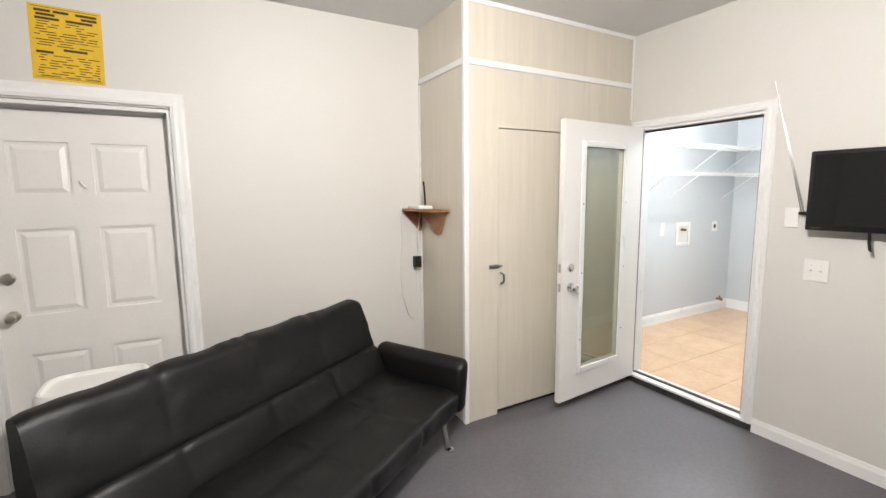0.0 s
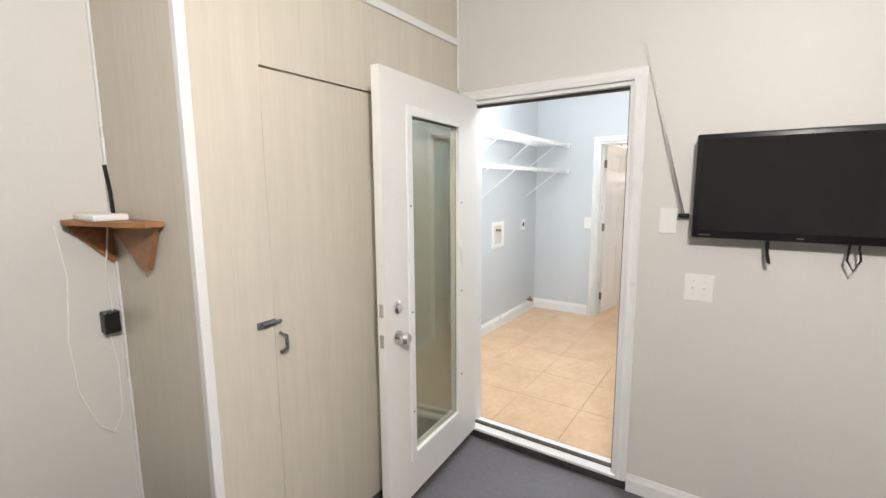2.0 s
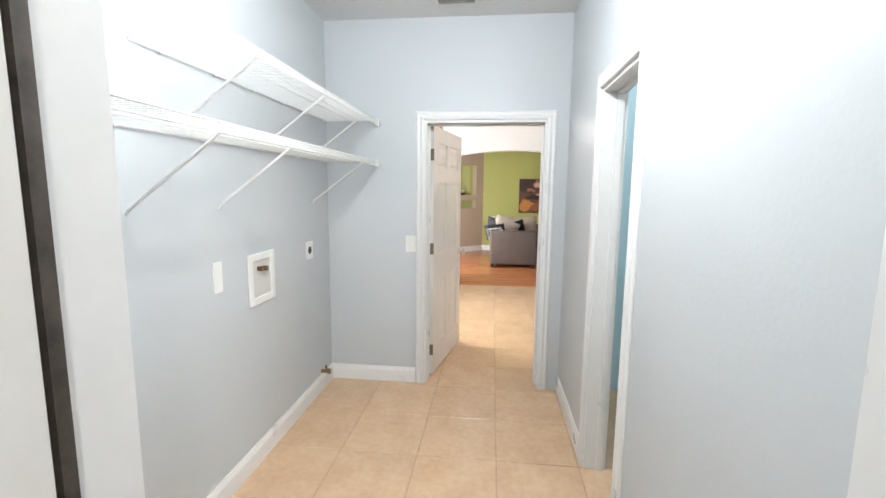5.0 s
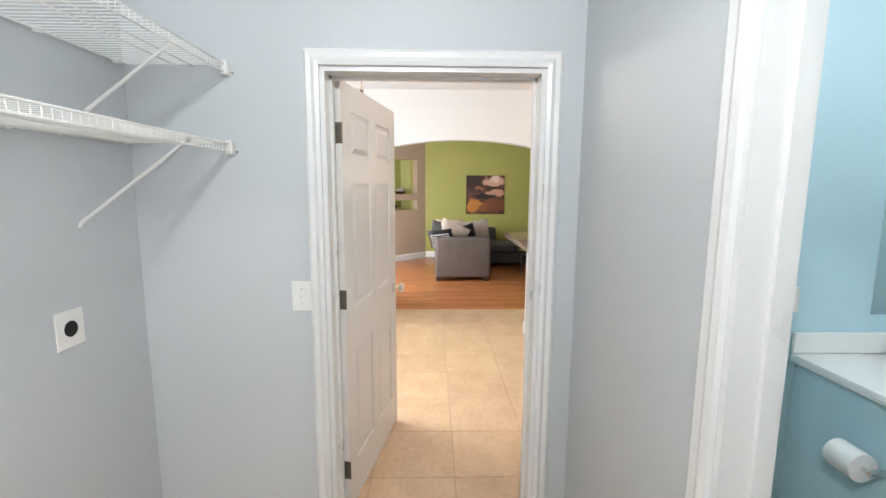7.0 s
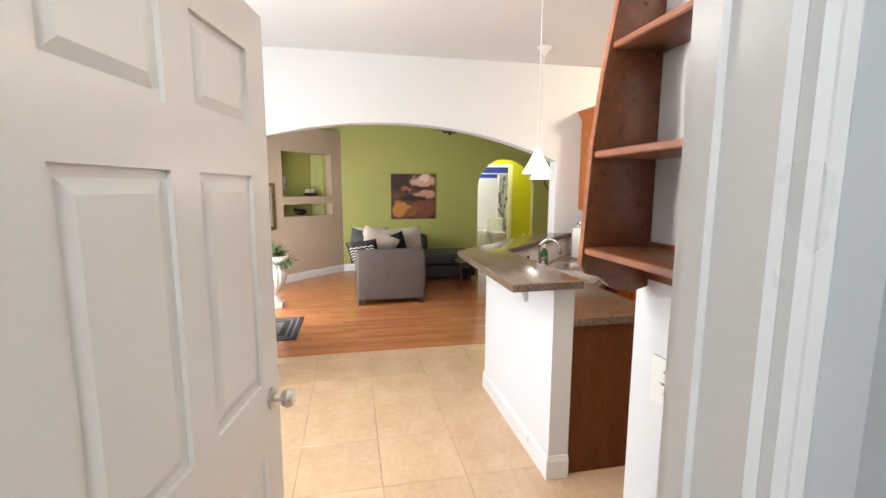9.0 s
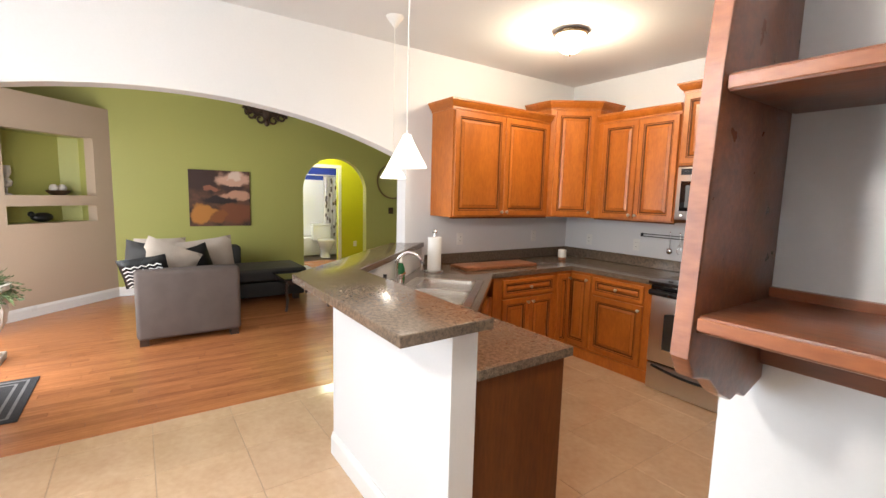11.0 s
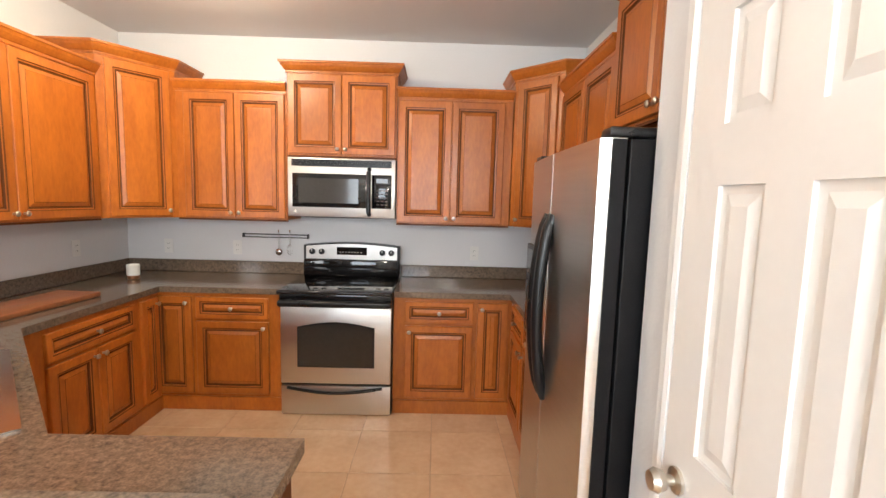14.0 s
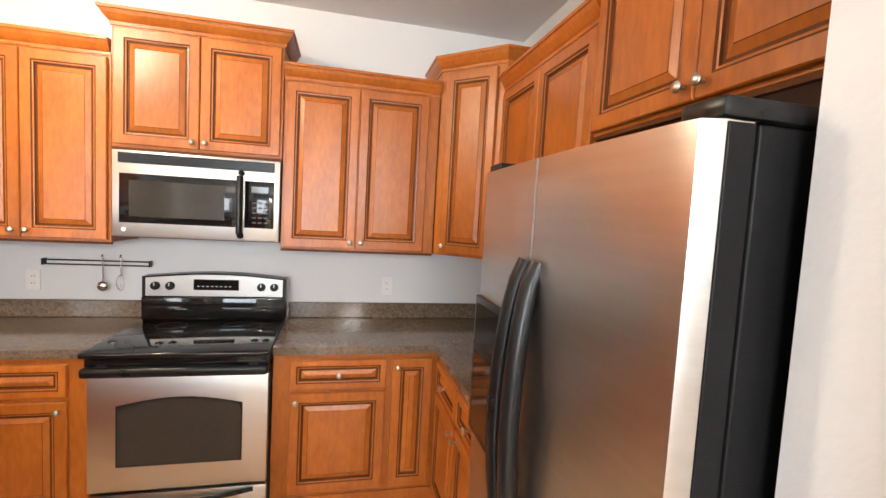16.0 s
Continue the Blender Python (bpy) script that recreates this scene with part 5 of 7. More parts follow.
def pedal_bin():
    """A rectangular steel bin with a rounded lid, against the pantry's north wall."""
    b = thing("pedal_bin", "brushed steel rectangular pedal bin below the wall shelf", "bin", pose(6.84, PN + 0.125, 0))
    part("base_ring", bx(-0.15, -0.095, 0.0, 0.15, 0.095, 0.03, bevel=0.012, seg=3), M_black, b, "black plastic base ring", True)
    part("body", bx(-0.148, -0.094, 0.031, 0.148, 0.094, 0.60, bevel=0.03, seg=4), M_steel, b, "", True)
    part("collar", bx(-0.151, -0.097, 0.60, 0.151, 0.097, 0.618, bevel=0.007, seg=2), M_black, b, "black collar", True)
    part("lid", bx(-0.15, -0.096, 0.6185, 0.15, 0.096, 0.655, bevel=0.017, seg=4), M_steel, b, "flat steel lid", True)
    part("pedal", bx(-0.05, 0.094, 0.012, 0.05, 0.13, 0.022, bevel=0.004), M_black, b, "black foot pedal")


pedal_bin()


def wall_shelf():
    """Hanging walnut shelf unit on the pantry's north wall."""
    s = thing("wall_shelf_unit", "dark walnut-stained hanging shelf with worn edges", "wall shelf", pose(PX - 0.028, PN + 0.001, 0))
    yz = [(0, 1.29), (0.05, 1.275), (0.07, 1.285), (0.09, 1.28), (0.12, 1.295), (0.15, 1.32), (0.19, 1.33), (0.204, 1.355), (0.20, 1.41), (0.186, 1.66), (0.163, 1.85), (0.128, 2.05), (0.108, 2.2), (0, 2.2)]
    m = Matrix(((0, 0, 1, 0), (1, 0, 0, 0), (0, 1, 0, 0), (0, 0, 0, 1)))
    for x in (0.0, -0.53):
        bm = prism(bmesh.new(), yz, x - 0.022, x, m)
        bmesh.ops.bevel(bm, geom=list(bm.edges), offset=0.004, segments=2, affect="EDGES", profile=0.5)
        part("side_panel", bm, M_shelfwood, s, "tapered dark side panel with a scrolled foot", True)
        bm = bmesh.new()
        front = yz[7:13]
        for (a, za), (b_, zb) in zip(front, front[1:]):
            vv = [bm.verts.new(q) for q in ((x - 0.0205, a + 0.0012, za), (x - 0.0015, a + 0.0012, za), (x - 0.0015, b_ + 0.0012, zb), (x - 0.0205, b_ + 0.0012, zb))]
            bm.faces.new(vv)
        part("front_edge", bm, M_edge, s, "worn reddish front edge")
    for z, dpt in ((1.383, 0.196), (1.632, 0.180), (1.90, 0.143)):
        part("shelf", bx(-0.53, 0.002, z, -0.022, dpt, z + 0.02, bevel=0.004), M_shelfwood, s, "dark shelf board", True)
        part("shelf_edge", bx(-0.529, dpt - 0.001, z + 0.003, -0.023, dpt + 0.002, z + 0.017, bevel=0.001, seg=1), M_edge, s, "worn reddish shelf edge")
        part("back_lip", bx(-0.53, 0.002, z + 0.02, -0.022, 0.012, z + 0.032), M_shelfwood, s)
    part("rail", bx(-0.53, 0.002, 1.315, -0.022, 0.02, 1.383, bevel=0.002), M_shelfwood, s, "dark rail under the lower shelf")


wall_shelf()

# ---- garage things ----
def futon():
    an = 33.4
    m = Matrix.Translation((-0.36, 2.19, FG)) @ pose(0, 0, 0, 0, 0, an)    # local x along the back, front towards -y
    f = thing("futon_sofa", "black faux-leather click-clack futon sofa", "sofa", m)
    L = 1.80

    def cushion(x0, x1, prof, tuft, amp, seam):
        """Sweep a rounded profile of (y, z) along x with cross seams and one lengthwise seam."""
        bm = bmesh.new()
        nx = 110
        rows = []
        for i in range(nx + 1):
            u = i / nx
            x = x0 + (x1 - x0) * u
            e = min(u, 1 - u)
            pin = 1 - 0.06 * max(0, 1 - e / 0.02)
            cy, cz = sum(p[0] for p in prof) / len(prof), sum(p[1] for p in prof) / len(prof)
            row = []
            for k, (y, z) in enumerate(prof):
                dd = 0.0
                for t_ in tuft:
                    dx = (u - t_) * (x1 - x0)
                    dd += amp * math.exp(-(dx / 0.022) ** 2) + 0.3 * amp * math.exp(-(dx / 0.09) ** 2)
                nn = noise.noise(Vector((x * 5, y * 7, z * 7))) * 0.010 + abs(noise.noise(Vector((x * 11 + 3, y * 16, z * 16)))) * 0.006
                dd += 0.5 * amp * math.exp(-((y - seam) / 0.018) ** 2)
                v = Vector((y - cy, z - cz))
                ln = v.length
                v = v * (pin + (nn - dd) / ln)
                row.append(bm.verts.new((x, cy + v.x, cz + v.y)))
            rows.append(row)
        for a, b in zip(rows, rows[1:]):
            for k in range(len(prof)):
                bm.faces.new((a[k], a[(k + 1) % len(prof)], b[(k + 1) % len(prof)], b[k]))
        bm.faces.new(rows[0][::-1])
        bm.faces.new(rows[-1])
        bmesh.ops.recalc_face_normals(bm, faces=bm.faces)
        return bm

    def rounded(poly, r=0.04, n=4):
        out = []
        cnt = len(poly)
        for i in range(cnt):
            p, a, b = Vector(poly[i]), Vector(poly[i - 1]), Vector(poly[(i + 1) % cnt])
            d1, d2 = (a - p).normalized(), (b - p).normalized()
            rr = min(r, (a - p).length * 0.45, (b - p).length * 0.45)
            for k in range(n + 1):
                t_ = k / n
                q = (p + d1 * rr) * (1 - t_) ** 2 + p * 2 * t_ * (1 - t_) + (p + d2 * rr) * t_ ** 2
                out.append((q.x, q.y))
        # add points along the long sides so that tufts can sink
        dense = []
        for i, p in enumerate(out):
            q = out[(i + 1) % len(out)]
            d = math.dist(p, q)
            kk = max(1, int(d / 0.022))
            for j in range(kk):
                dense.append((p[0] + (q[0] - p[0]) * j / kk, p[1] + (q[1] - p[1]) * j / kk))
        return dense

    seams = (0.25, 0.5, 0.75)
    part("seat", cushion(0.0, L, rounded([(-0.16, 0.24), (-0.80, 0.22), (-0.82, 0.37), (-0.18, 0.42)], 0.05), seams, 0.010, -0.50), M_leather, f, "tufted black seat cushion", True)
    part("back_lower", cushion(0.0, L, rounded([(0.0, 0.36), (-0.275, 0.395), (-0.185, 0.585), (0.03, 0.56)], 0.035), seams, 0.006, 9), M_leather, f, "tufted black lower back", True)
    part("back_upper", cushion(0.0, L, rounded([(0.035, 0.52), (-0.178, 0.562), (-0.057, 0.878), (0.038, 0.888)], 0.04), seams, 0.0055, 9), M_leather, f, "black upper back roll", True)
    part("back_shell", bx(0.03, 0.0, 0.2, L - 0.03, 0.03, 0.6, bevel=0.012), M_leather, f, "", True)
    for x0, x1 in ((L - 0.015, L + 0.10), (-0.10, 0.015)):
        s = 1 if x0 > 0 else -1
        bm = bx(x0, -0.82, 0.22, x1, -0.14, 0.545, bevel=0.05, seg=5)
        for v in bm.verts:
            k = max(0.0, (v.co.z - 0.3) / 0.245)
            v.co.x += s * 0.06 * k * k + 0.006 * noise.noise(v.co * 9)
            v.co.z += 0.03 * k * (v.co.y + 0.82) / 0.68 + 0.008 * noise.noise(v.co * 7 + Vector((5, 0, 0)))
        part("armrest", bm, M_leather, f, "padded black armrest flaring outwards", True)
    part("under_frame", bx(0.05, -0.74, 0.19, L - 0.05, -0.1, 0.24, bevel=0.01), M_black, f)
    for x in (0.1, L - 0.06):
        for y in (-0.72, -0.14):
            bm = tube(bmesh.new(), [(x, y, 0.22), (x, y - 0.01, 0.12), (x + 0.005, y - 0.03, 0.02), (x + 0.005, y - 0.045, 0.006)], 0.017, 12)
            cyl(bm, (x + 0.005, y - 0.045, 0.0), (x + 0.005, y - 0.045, 0.012), 0.026)
            part("leg", bm, M_chrome, f, "polished chrome leg", True)


futon()


def bin_():
    b = thing("storage_bin", "white plastic storage bin with a curved lid", "storage bin", pose(-0.26, 2.95, FG))
    bm = bmesh.new()
    rings = []
    for z, k in ((0, 0.82), (0.03, 0.85), (0.60, 1.0), (0.62, 1.02), (0.64, 1.04)):
        r = []
        for i in range(28):
            an = 2 * math.pi * i / 28
            cs, sn = math.cos(an), math.sin(an)
            r.append(bm.verts.new((0.215 * k * math.copysign(abs(cs) ** 0.5, cs), 0.16 * k * math.copysign(abs(sn) ** 0.5, sn), z)))
        rings.append(r)
    for p, q in zip(rings, rings[1:]):
        for i in range(28):
            bm.faces.new((p[i], p[(i + 1) % 28], q[(i + 1) % 28], q[i]))
    bm.faces.new(rings[0][::-1])
    bm.faces.new(rings[-1])
    bmesh.ops.recalc_face_normals(bm, faces=bm.faces)
    part("tub", bm, M_whiteplastic, b, "", True)
    bm = bmesh.new()
    rings = []
    for z, k in ((0.642, 1.05), (0.66, 1.06), (0.69, 1.03), (0.704, 0.98), (0.704, 0.92), (0.69, 0.88), (0.686, 0.84), (0.694, 0.5), (0.696, 0.1)):
        r = []
        for i in range(28):
            an = 2 * math.pi * i / 28
            cs, sn = math.cos(an), math.sin(an)
            r.append(bm.verts.new((0.215 * k * math.copysign(abs(cs) ** 0.5, cs), 0.16 * k * math.copysign(abs(sn) ** 0.5, sn), z)))
        rings.append(r)
    for p, q in zip(rings, rings[1:]):
        for i in range(28):
            bm.faces.new((p[i], p[(i + 1) % 28], q[(i + 1) % 28], q[i]))
    bm.faces.new(rings[0][::-1])
    bm.faces.new(rings[-1])
    bmesh.ops.recalc_face_normals(bm, faces=bm.faces)
    part("lid", bm, M_whiteplastic, b, "domed white lid", True)
    part("latch", bx(-0.03, -0.172, 0.62, 0.03, -0.160, 0.68, bevel=0.003), M_greyfab, b, "grey lid latch")


bin_()


def notice():
    n = thing("notice", "yellow printed permit notice taped to the wall", "notice", pose(-0.451, GN - 0.001, 2.166) @ pose(0, 0, 0, 0, 1.5, 0))
    part("sheet", bx(0, -0.0012, 0.0, 0.302, 0, 0.375), M_yellow, n)
    rnd = random.Random(4)
    z = 0.352
    for k in range(24):
        h = 0.012 if k in (0, 1, 2, 13, 14) else 0.0045
        x = 0.02 + rnd.random() * 0.02
        while x < 0.27:
            w = rnd.uniform(0.02, 0.08) if h < 0.01 else rnd.uniform(0.06, 0.12)
            w = min(w, 0.282 - x)
            if rnd.random() < 0.85 and w > 0.008:
                part("text_bar", bx(x, -0.002, z - h, x + w, -0.0013, z), M_ink, n)
            x += w + rnd.uniform(0.006, 0.03)
        z -= h + (0.007 if h > 0.01 else 0.0085)
        if z < 0.02:
            break
    for z in (0.20, 0.362, 0.012):
        part("rule", bx(0.012, -0.002, z, 0.29, -0.0013, z + 0.0022), M_ink, n)


notice()


def television():
    t = thing("television", "black flat-screen television on a wall bracket", "television", pose(3.272, 1.462, 1.322, 0, 0, -90))
    w, h = 0.755, 0.442
    part("case", bx(0, 0, 0, w, 0.045, h, bevel=0.008), M_black, t, "glossy black bezel", True)
    part("screen", bx(0.022, -0.0012, 0.034, w - 0.022, 0.001, h - 0.022), M_blackglass, t, "switched-off dark screen")
    part("brand_bar", bx(0.03, -0.0016, 0.014, 0.075, 0, 0.018), M_greyfab, t)
    part("brand_bar", bx(w / 2 - 0.012, -0.0016, 0.012, w / 2 + 0.012, 0, 0.018), M_greyfab, t)
    part("wall_bracket", bx(0.2, 0.045, 0.12, 0.55, 0.1, 0.32), M_black, t)
    part("hanging_strap", tube(bmesh.new(), [(0.275, 0.03, 0.005), (0.277, 0.028, -0.05), (0.285, 0.024, -0.09), (0.29, 0.022, -0.095)], 0.007), M_black, t, "short black strap")
    part("hanging_cord", tube(bmesh.new(), [(0.53, 0.03, 0.005), (0.525, 0.026, -0.06), (0.545, 0.02, -0.10), (0.565, 0.026, -0.06), (0.555, 0.03, 0.002)], 0.004), M_black, t, "looped black cord")


television()
a = thing("tv_antenna", "silver rabbit-ear antenna beside the television", "antenna", pose(3.345, 1.51, 1.415))
part("base", bx(-0.01, -0.032, -0.012, 0.01, 0.014, 0.008, bevel=0.004), M_black, a, "black hinge base")
part("rod", tube(bmesh.new(), [(0, 0.0, 0), (-0.01, 0.19, 0.785)], 0.0032, 8, 0.0014), M_chrome, a, "telescopic rod")
part("rod", tube(bmesh.new(), [(0.004, -0.01, 0), (0.008, 0.13, 0.54)], 0.0038, 8, 0.002), M_chrome, a, "telescopic rod")
part("cable", tube(bmesh.new(), [(0, -0.02, 0), (-0.01, -0.05, 0.012), (-0.01, -0.075, 0.05)], 0.003), M_whiteplastic, a)

s = thing("corner_shelf", "small orange pine corner shelf", "shelf", pose(CX, GN, 1.42))
part("board", prism(bmesh.new(), [(-0.003, -0.003), (-0.165, -0.003), (-0.175, -0.05), (-0.10, -0.36), (-0.06, -0.445), (-0.003, -0.455)], 0, 0.018), M_pine, s)
part("brace", prism(bmesh.new(), [(-0.01, 0.0), (-0.43, 0.0), (-0.41, -0.02), (-0.33, -0.165), (-0.30, -0.165)], -0.022, -0.004, Matrix(((0, 0, 1, 0), (1, 0, 0, 0), (0, 1, 0, 0), (0, 0, 0, 1)))), M_pine, s, "triangular pine bracket")
part("brace", prism(bmesh.new(), [(-0.006, 0.0), (-0.155, 0.0), (-0.14, -0.03), (-0.02, -0.16), (-0.006, -0.16)], -0.022, -0.004, Matrix(((1, 0, 0, 0), (0, 0, 1, 0), (0, 1, 0, 0), (0, 0, 0, 1)))), M_pine, s, "triangular pine bracket")
r = thing("router", "white internet router with a black antenna", "router", pose(CX - 0.085, GN - 0.16, 1.4385))
part("case", bx(-0.06, -0.10, 0, 0.05, 0.10, 0.024, bevel=0.006), M_whiteplastic, r, "", True)
part("antenna", tube(bmesh.new(), [(0.03, -0.02, 0.01), (0.028, -0.02, 0.1), (0.018, -0.02, 0.20)], 0.007), M_black, r, "black stick antenna")
p = thing("power_adapter", "black plug-in power adapter on the wall", "power adapter", pose(1.725, GN - 0.001, 1.02))
part("case", bx(-0.028, -0.05, -0.045, 0.028, 0, 0.045, bevel=0.006), M_black, p)
part("cord", tube(bmesh.new(), [(0.01, -0.03, 0.04), (0.0, -0.035, 0.2), (0.02, -0.05, 0.40)], 0.003), M_whiteplastic, p)
c = solo("dangling_cord", tube(bmesh.new(), [(-0.11, -0.012, 0.40), (-0.09, -0.012, 0.2), (-0.11, -0.012, -0.05), (-0.10, -0.012, -0.25), (-0.05, -0.012, -0.42), (0.0, -0.012, -0.47), (0.035, -0.012, -0.40), (0.04, -0.012, -0.2), (0.02, -0.012, -0.04)], 0.003), M_whiteplastic,
         "thin white cord hanging in a loop on the wall", "cord", pose(1.70, GN, 1.02))
d = thing("smoke_detector", "round white smoke detector on the ceiling", "smoke detector", pose(2.70, 2.05, 2.765))
part("body", lathe(bmesh.new(), [(0.07, 0), (0.07, -0.02), (0.06, -0.036), (0.02, -0.04)], seg=28), M_whiteplastic, d, "", True)
d = thing("ceiling_hook", "small dark steel hook in the garage ceiling", "hook", pose(1.95, 2.2, 2.765))
part("plate", bx(-0.03, -0.01, -0.01, 0.03, 0.01, 0, bevel=0.002), M_nickel, d)
part("prong", tube(bmesh.new(), [(0.01, 0, -0.008), (0.012, 0, -0.03), (0.02, 0, -0.036), (0.026, 0, -0.025)], 0.004), M_nickel, d)
f = thing("garage_fixture", "white garage ceiling light fixture, lit", "ceiling light", pose(0.80, 1.30, 2.765))
part("housing", bx(-0.6, -0.18, -0.05, 0.6, 0.18, 0), M_whiteplastic, f)
f = thing("laundry_fixture", "white laundry ceiling light fixture, lit", "ceiling light", pose(4.35, 2.42, 2.755))
part("housing", lathe(bmesh.new(), [(0.2, 0), (0.2, -0.03), (0.15, -0.05)], seg=28), M_whiteplastic, f, "", True)

# ---- laundry things ----
def wire_shelf(z, x0, brace_x, label):
    s = thing("wire_shelf", label, "wire shelf", pose(0, 0, z), "laundry wire shelves")
    yf, yb, x1 = 3.045, LN - 0.012, LX - 0.004
    bm = bmesh.new()
    for y, dz, r in ((yf, 0, 0.0035), (yf, -0.03, 0.003), (yb, 0, 0.0035), ((yf + yb) / 2, -0.004, 0.003), (yf + 0.13, -0.004, 0.0025)):
        cyl(bm, (x0, y, dz), (x1, y, dz), r, seg=6)
    part("long_wire", bm, M_whiteplastic, s, "white coated long wires")
    bm = bmesh.new()
    n = int((x1 - x0) / 0.0254)
    for i in range(n + 1):
        x = x0 + (x1 - x0) * i / n
        for a, b in (((x, yb, 0.003), (x, yf, 0.003)), ((x, yf, 0.003), (x, yf, -0.03))):
            cyl(bm, a, b, 0.0016, seg=4)
    tagged(part("wire_grid", bm, M_whiteplastic, s, "white cross wires"), kind="stuff")
    for x in brace_x:
        part("brace", tube(bmesh.new(), [(x, yf + 0.01, -0.012), (x, LN - 0.012, -0.29), (x, LN - 0.003, -0.305)], 0.006), M_whiteplastic, s, "white diagonal brace")
    part("end_bracket", bx(x1 - 0.03, yf - 0.012, -0.04, x1 + 0.003, yf + 0.012, 0.012, bevel=0.003), M_whiteplastic, s)
    part("end_screw", lathe(bmesh.new(), [(0.006, 0), (0.005, -0.003)], (x1 + 0.001, yf - 0.02, -0.03), 8, "X"), M_nickel, s)
    for i in range(6):
        x = x0 + 0.15 + i * (x1 - x0 - 0.2) / 5
        part("wall_clip", bx(x - 0.008, yb - 0.006, -0.008, x + 0.008, LN - 0.0005, 0.008), M_whiteplastic, s)


wire_shelf(2.035, 4.46, (4.64, 5.32, 5.98), "white wire shelf on the laundry wall, upper")
wire_shelf(1.735, 3.75, (4.40, 4.92, 6.02), "white wire shelf on the laundry wall, lower")

w = thing("washer_box", "recessed white washer outlet box in the wall", "outlet box", pose(5.28, LN, 1.035))
for a in ((-0.135, -0.14, -0.095, 0.14), (0.095, -0.14, 0.135, 0.14), (-0.095, -0.14, 0.095, -0.10), (-0.095, 0.10, 0.095, 0.14)):
    part("frame", bx(a[0], -0.012, a[1], a[2], 0, a[3], bevel=0.003, seg=1), M_whiteplastic, w)
part("recess", bx(-0.095, -0.002, -0.10, 0.095, -0.0005, 0.10), M_garage, w, "shallow pale box interior")
part("valve", cyl(bmesh.new(), (-0.03, -0.03, 0.055), (-0.03, -0.002, 0.055), 0.014), M_bronze, w, "brass water valve", True)
part("valve", cyl(bmesh.new(), (0.02, -0.03, 0.05), (0.02, -0.002, 0.05), 0.014), M_bronze, w, "brass water valve", True)
g = thing("gas_valve", "brass gas stub valve above the baseboard", "gas valve", pose(6.10, LN, 0.145))
part("stub", cyl(bmesh.new(), (0, 0, 0), (0, -0.05, 0), 0.014), M_bronze, g, "", True)
part("cap", cyl(bmesh.new(), (0, -0.05, 0), (0, -0.07, 0), 0.022, seg=6), M_bronze, g)
part("lever", bx(-0.006, -0.045, 0.01, 0.006, -0.03, 0.045), M_bronze, g)
v = thing("ceiling_vent", "white louvred ceiling vent in the laundry", "vent", pose(6.03, 2.44, 2.755))
part("frame", bx(-0.06, -0.14, -0.008, 0.06, 0.14, 0, bevel=0.002), M_whiteplastic, v)
part("backing", bx(-0.042, -0.12, -0.0095, 0.042, 0.12, -0.0085), M_greyfab, v)
for i in range(6):
    x = -0.038 + i * 0.0152
    part("slat", prism(bmesh.new(), [(x - 0.003, -0.016), (x + 0.006, -0.010), (x + 0.006, -0.009), (x - 0.003, -0.015)], -0.12, 0.12, Matrix(((1, 0, 0, 0), (0, 0, 1, 0), (0, 1, 0, 0), (0, 0, 0, 1)))), M_whiteplastic, v)

# ---- bathroom off the laundry ----
va = thing("bath_vanity", "blue-grey bathroom vanity with a white top", "vanity", pose(0, 0, 0))
part("body", bx(5.86, -0.6, 0.0, 6.368, 0.60, 0.80), M_bathblue, va)
part("top", bx(5.83, -0.62, 0.80, 6.368, 0.63, 0.84, bevel=0.008), M_porcelain, va, "white cultured marble top", True)
part("backsplash", bx(6.35, -0.62, 0.841, 6.368, 0.63, 0.935, bevel=0.004), M_porcelain, va, "white backsplash")
part("basin", lathe(bmesh.new(), [(0.19, 0.0), (0.18, 0.004), (0.15, -0.02), (0.04, -0.035)], (6.08, 0.0, 0.8415), 28), M_porcelain, va, "", True)
tp = thing("toilet_roll_holder", "chrome holder with a white toilet roll on the vanity", "toilet roll", pose(6.0, 0.601, 0.56))
part("roll", cyl(bmesh.new(), (-0.055, 0.07, 0), (0.055, 0.07, 0), 0.055, seg=24), M_paper, tp, "", True)
part("bar", cyl(bmesh.new(), (-0.08, 0.07, 0), (0.08, 0.07, 0), 0.01), M_chrome, tp, "", True)
for x in (-0.08, 0.08):
    part("post", cyl(bmesh.new(), (x, 0, 0), (x, 0.075, 0), 0.012), M_chrome, tp, "", True)
mi = thing("bath_mirror", "plain frameless bathroom mirror above the vanity", "mirror", pose(6.3695, 0.29, 0))
part("glass", bx(-0.006, -0.9, 1.02, -0.0005, 0.0, 2.0), M_mirror, mi)
so = thing("soap_pump", "white soap pump on the vanity", "soap pump", pose(6.28, 0.22, 0.8415))
part("bottle", lathe(bmesh.new(), [(0.028, 0), (0.03, 0.01), (0.03, 0.11), (0.012, 0.13), (0.012, 0.16)], seg=18), M_whiteplastic, so, "", True)
part("pump", tube(bmesh.new(), [(0, 0, 0.15), (0, 0, 0.185), (-0.03, 0, 0.185)], 0.006), M_whiteplastic, so)


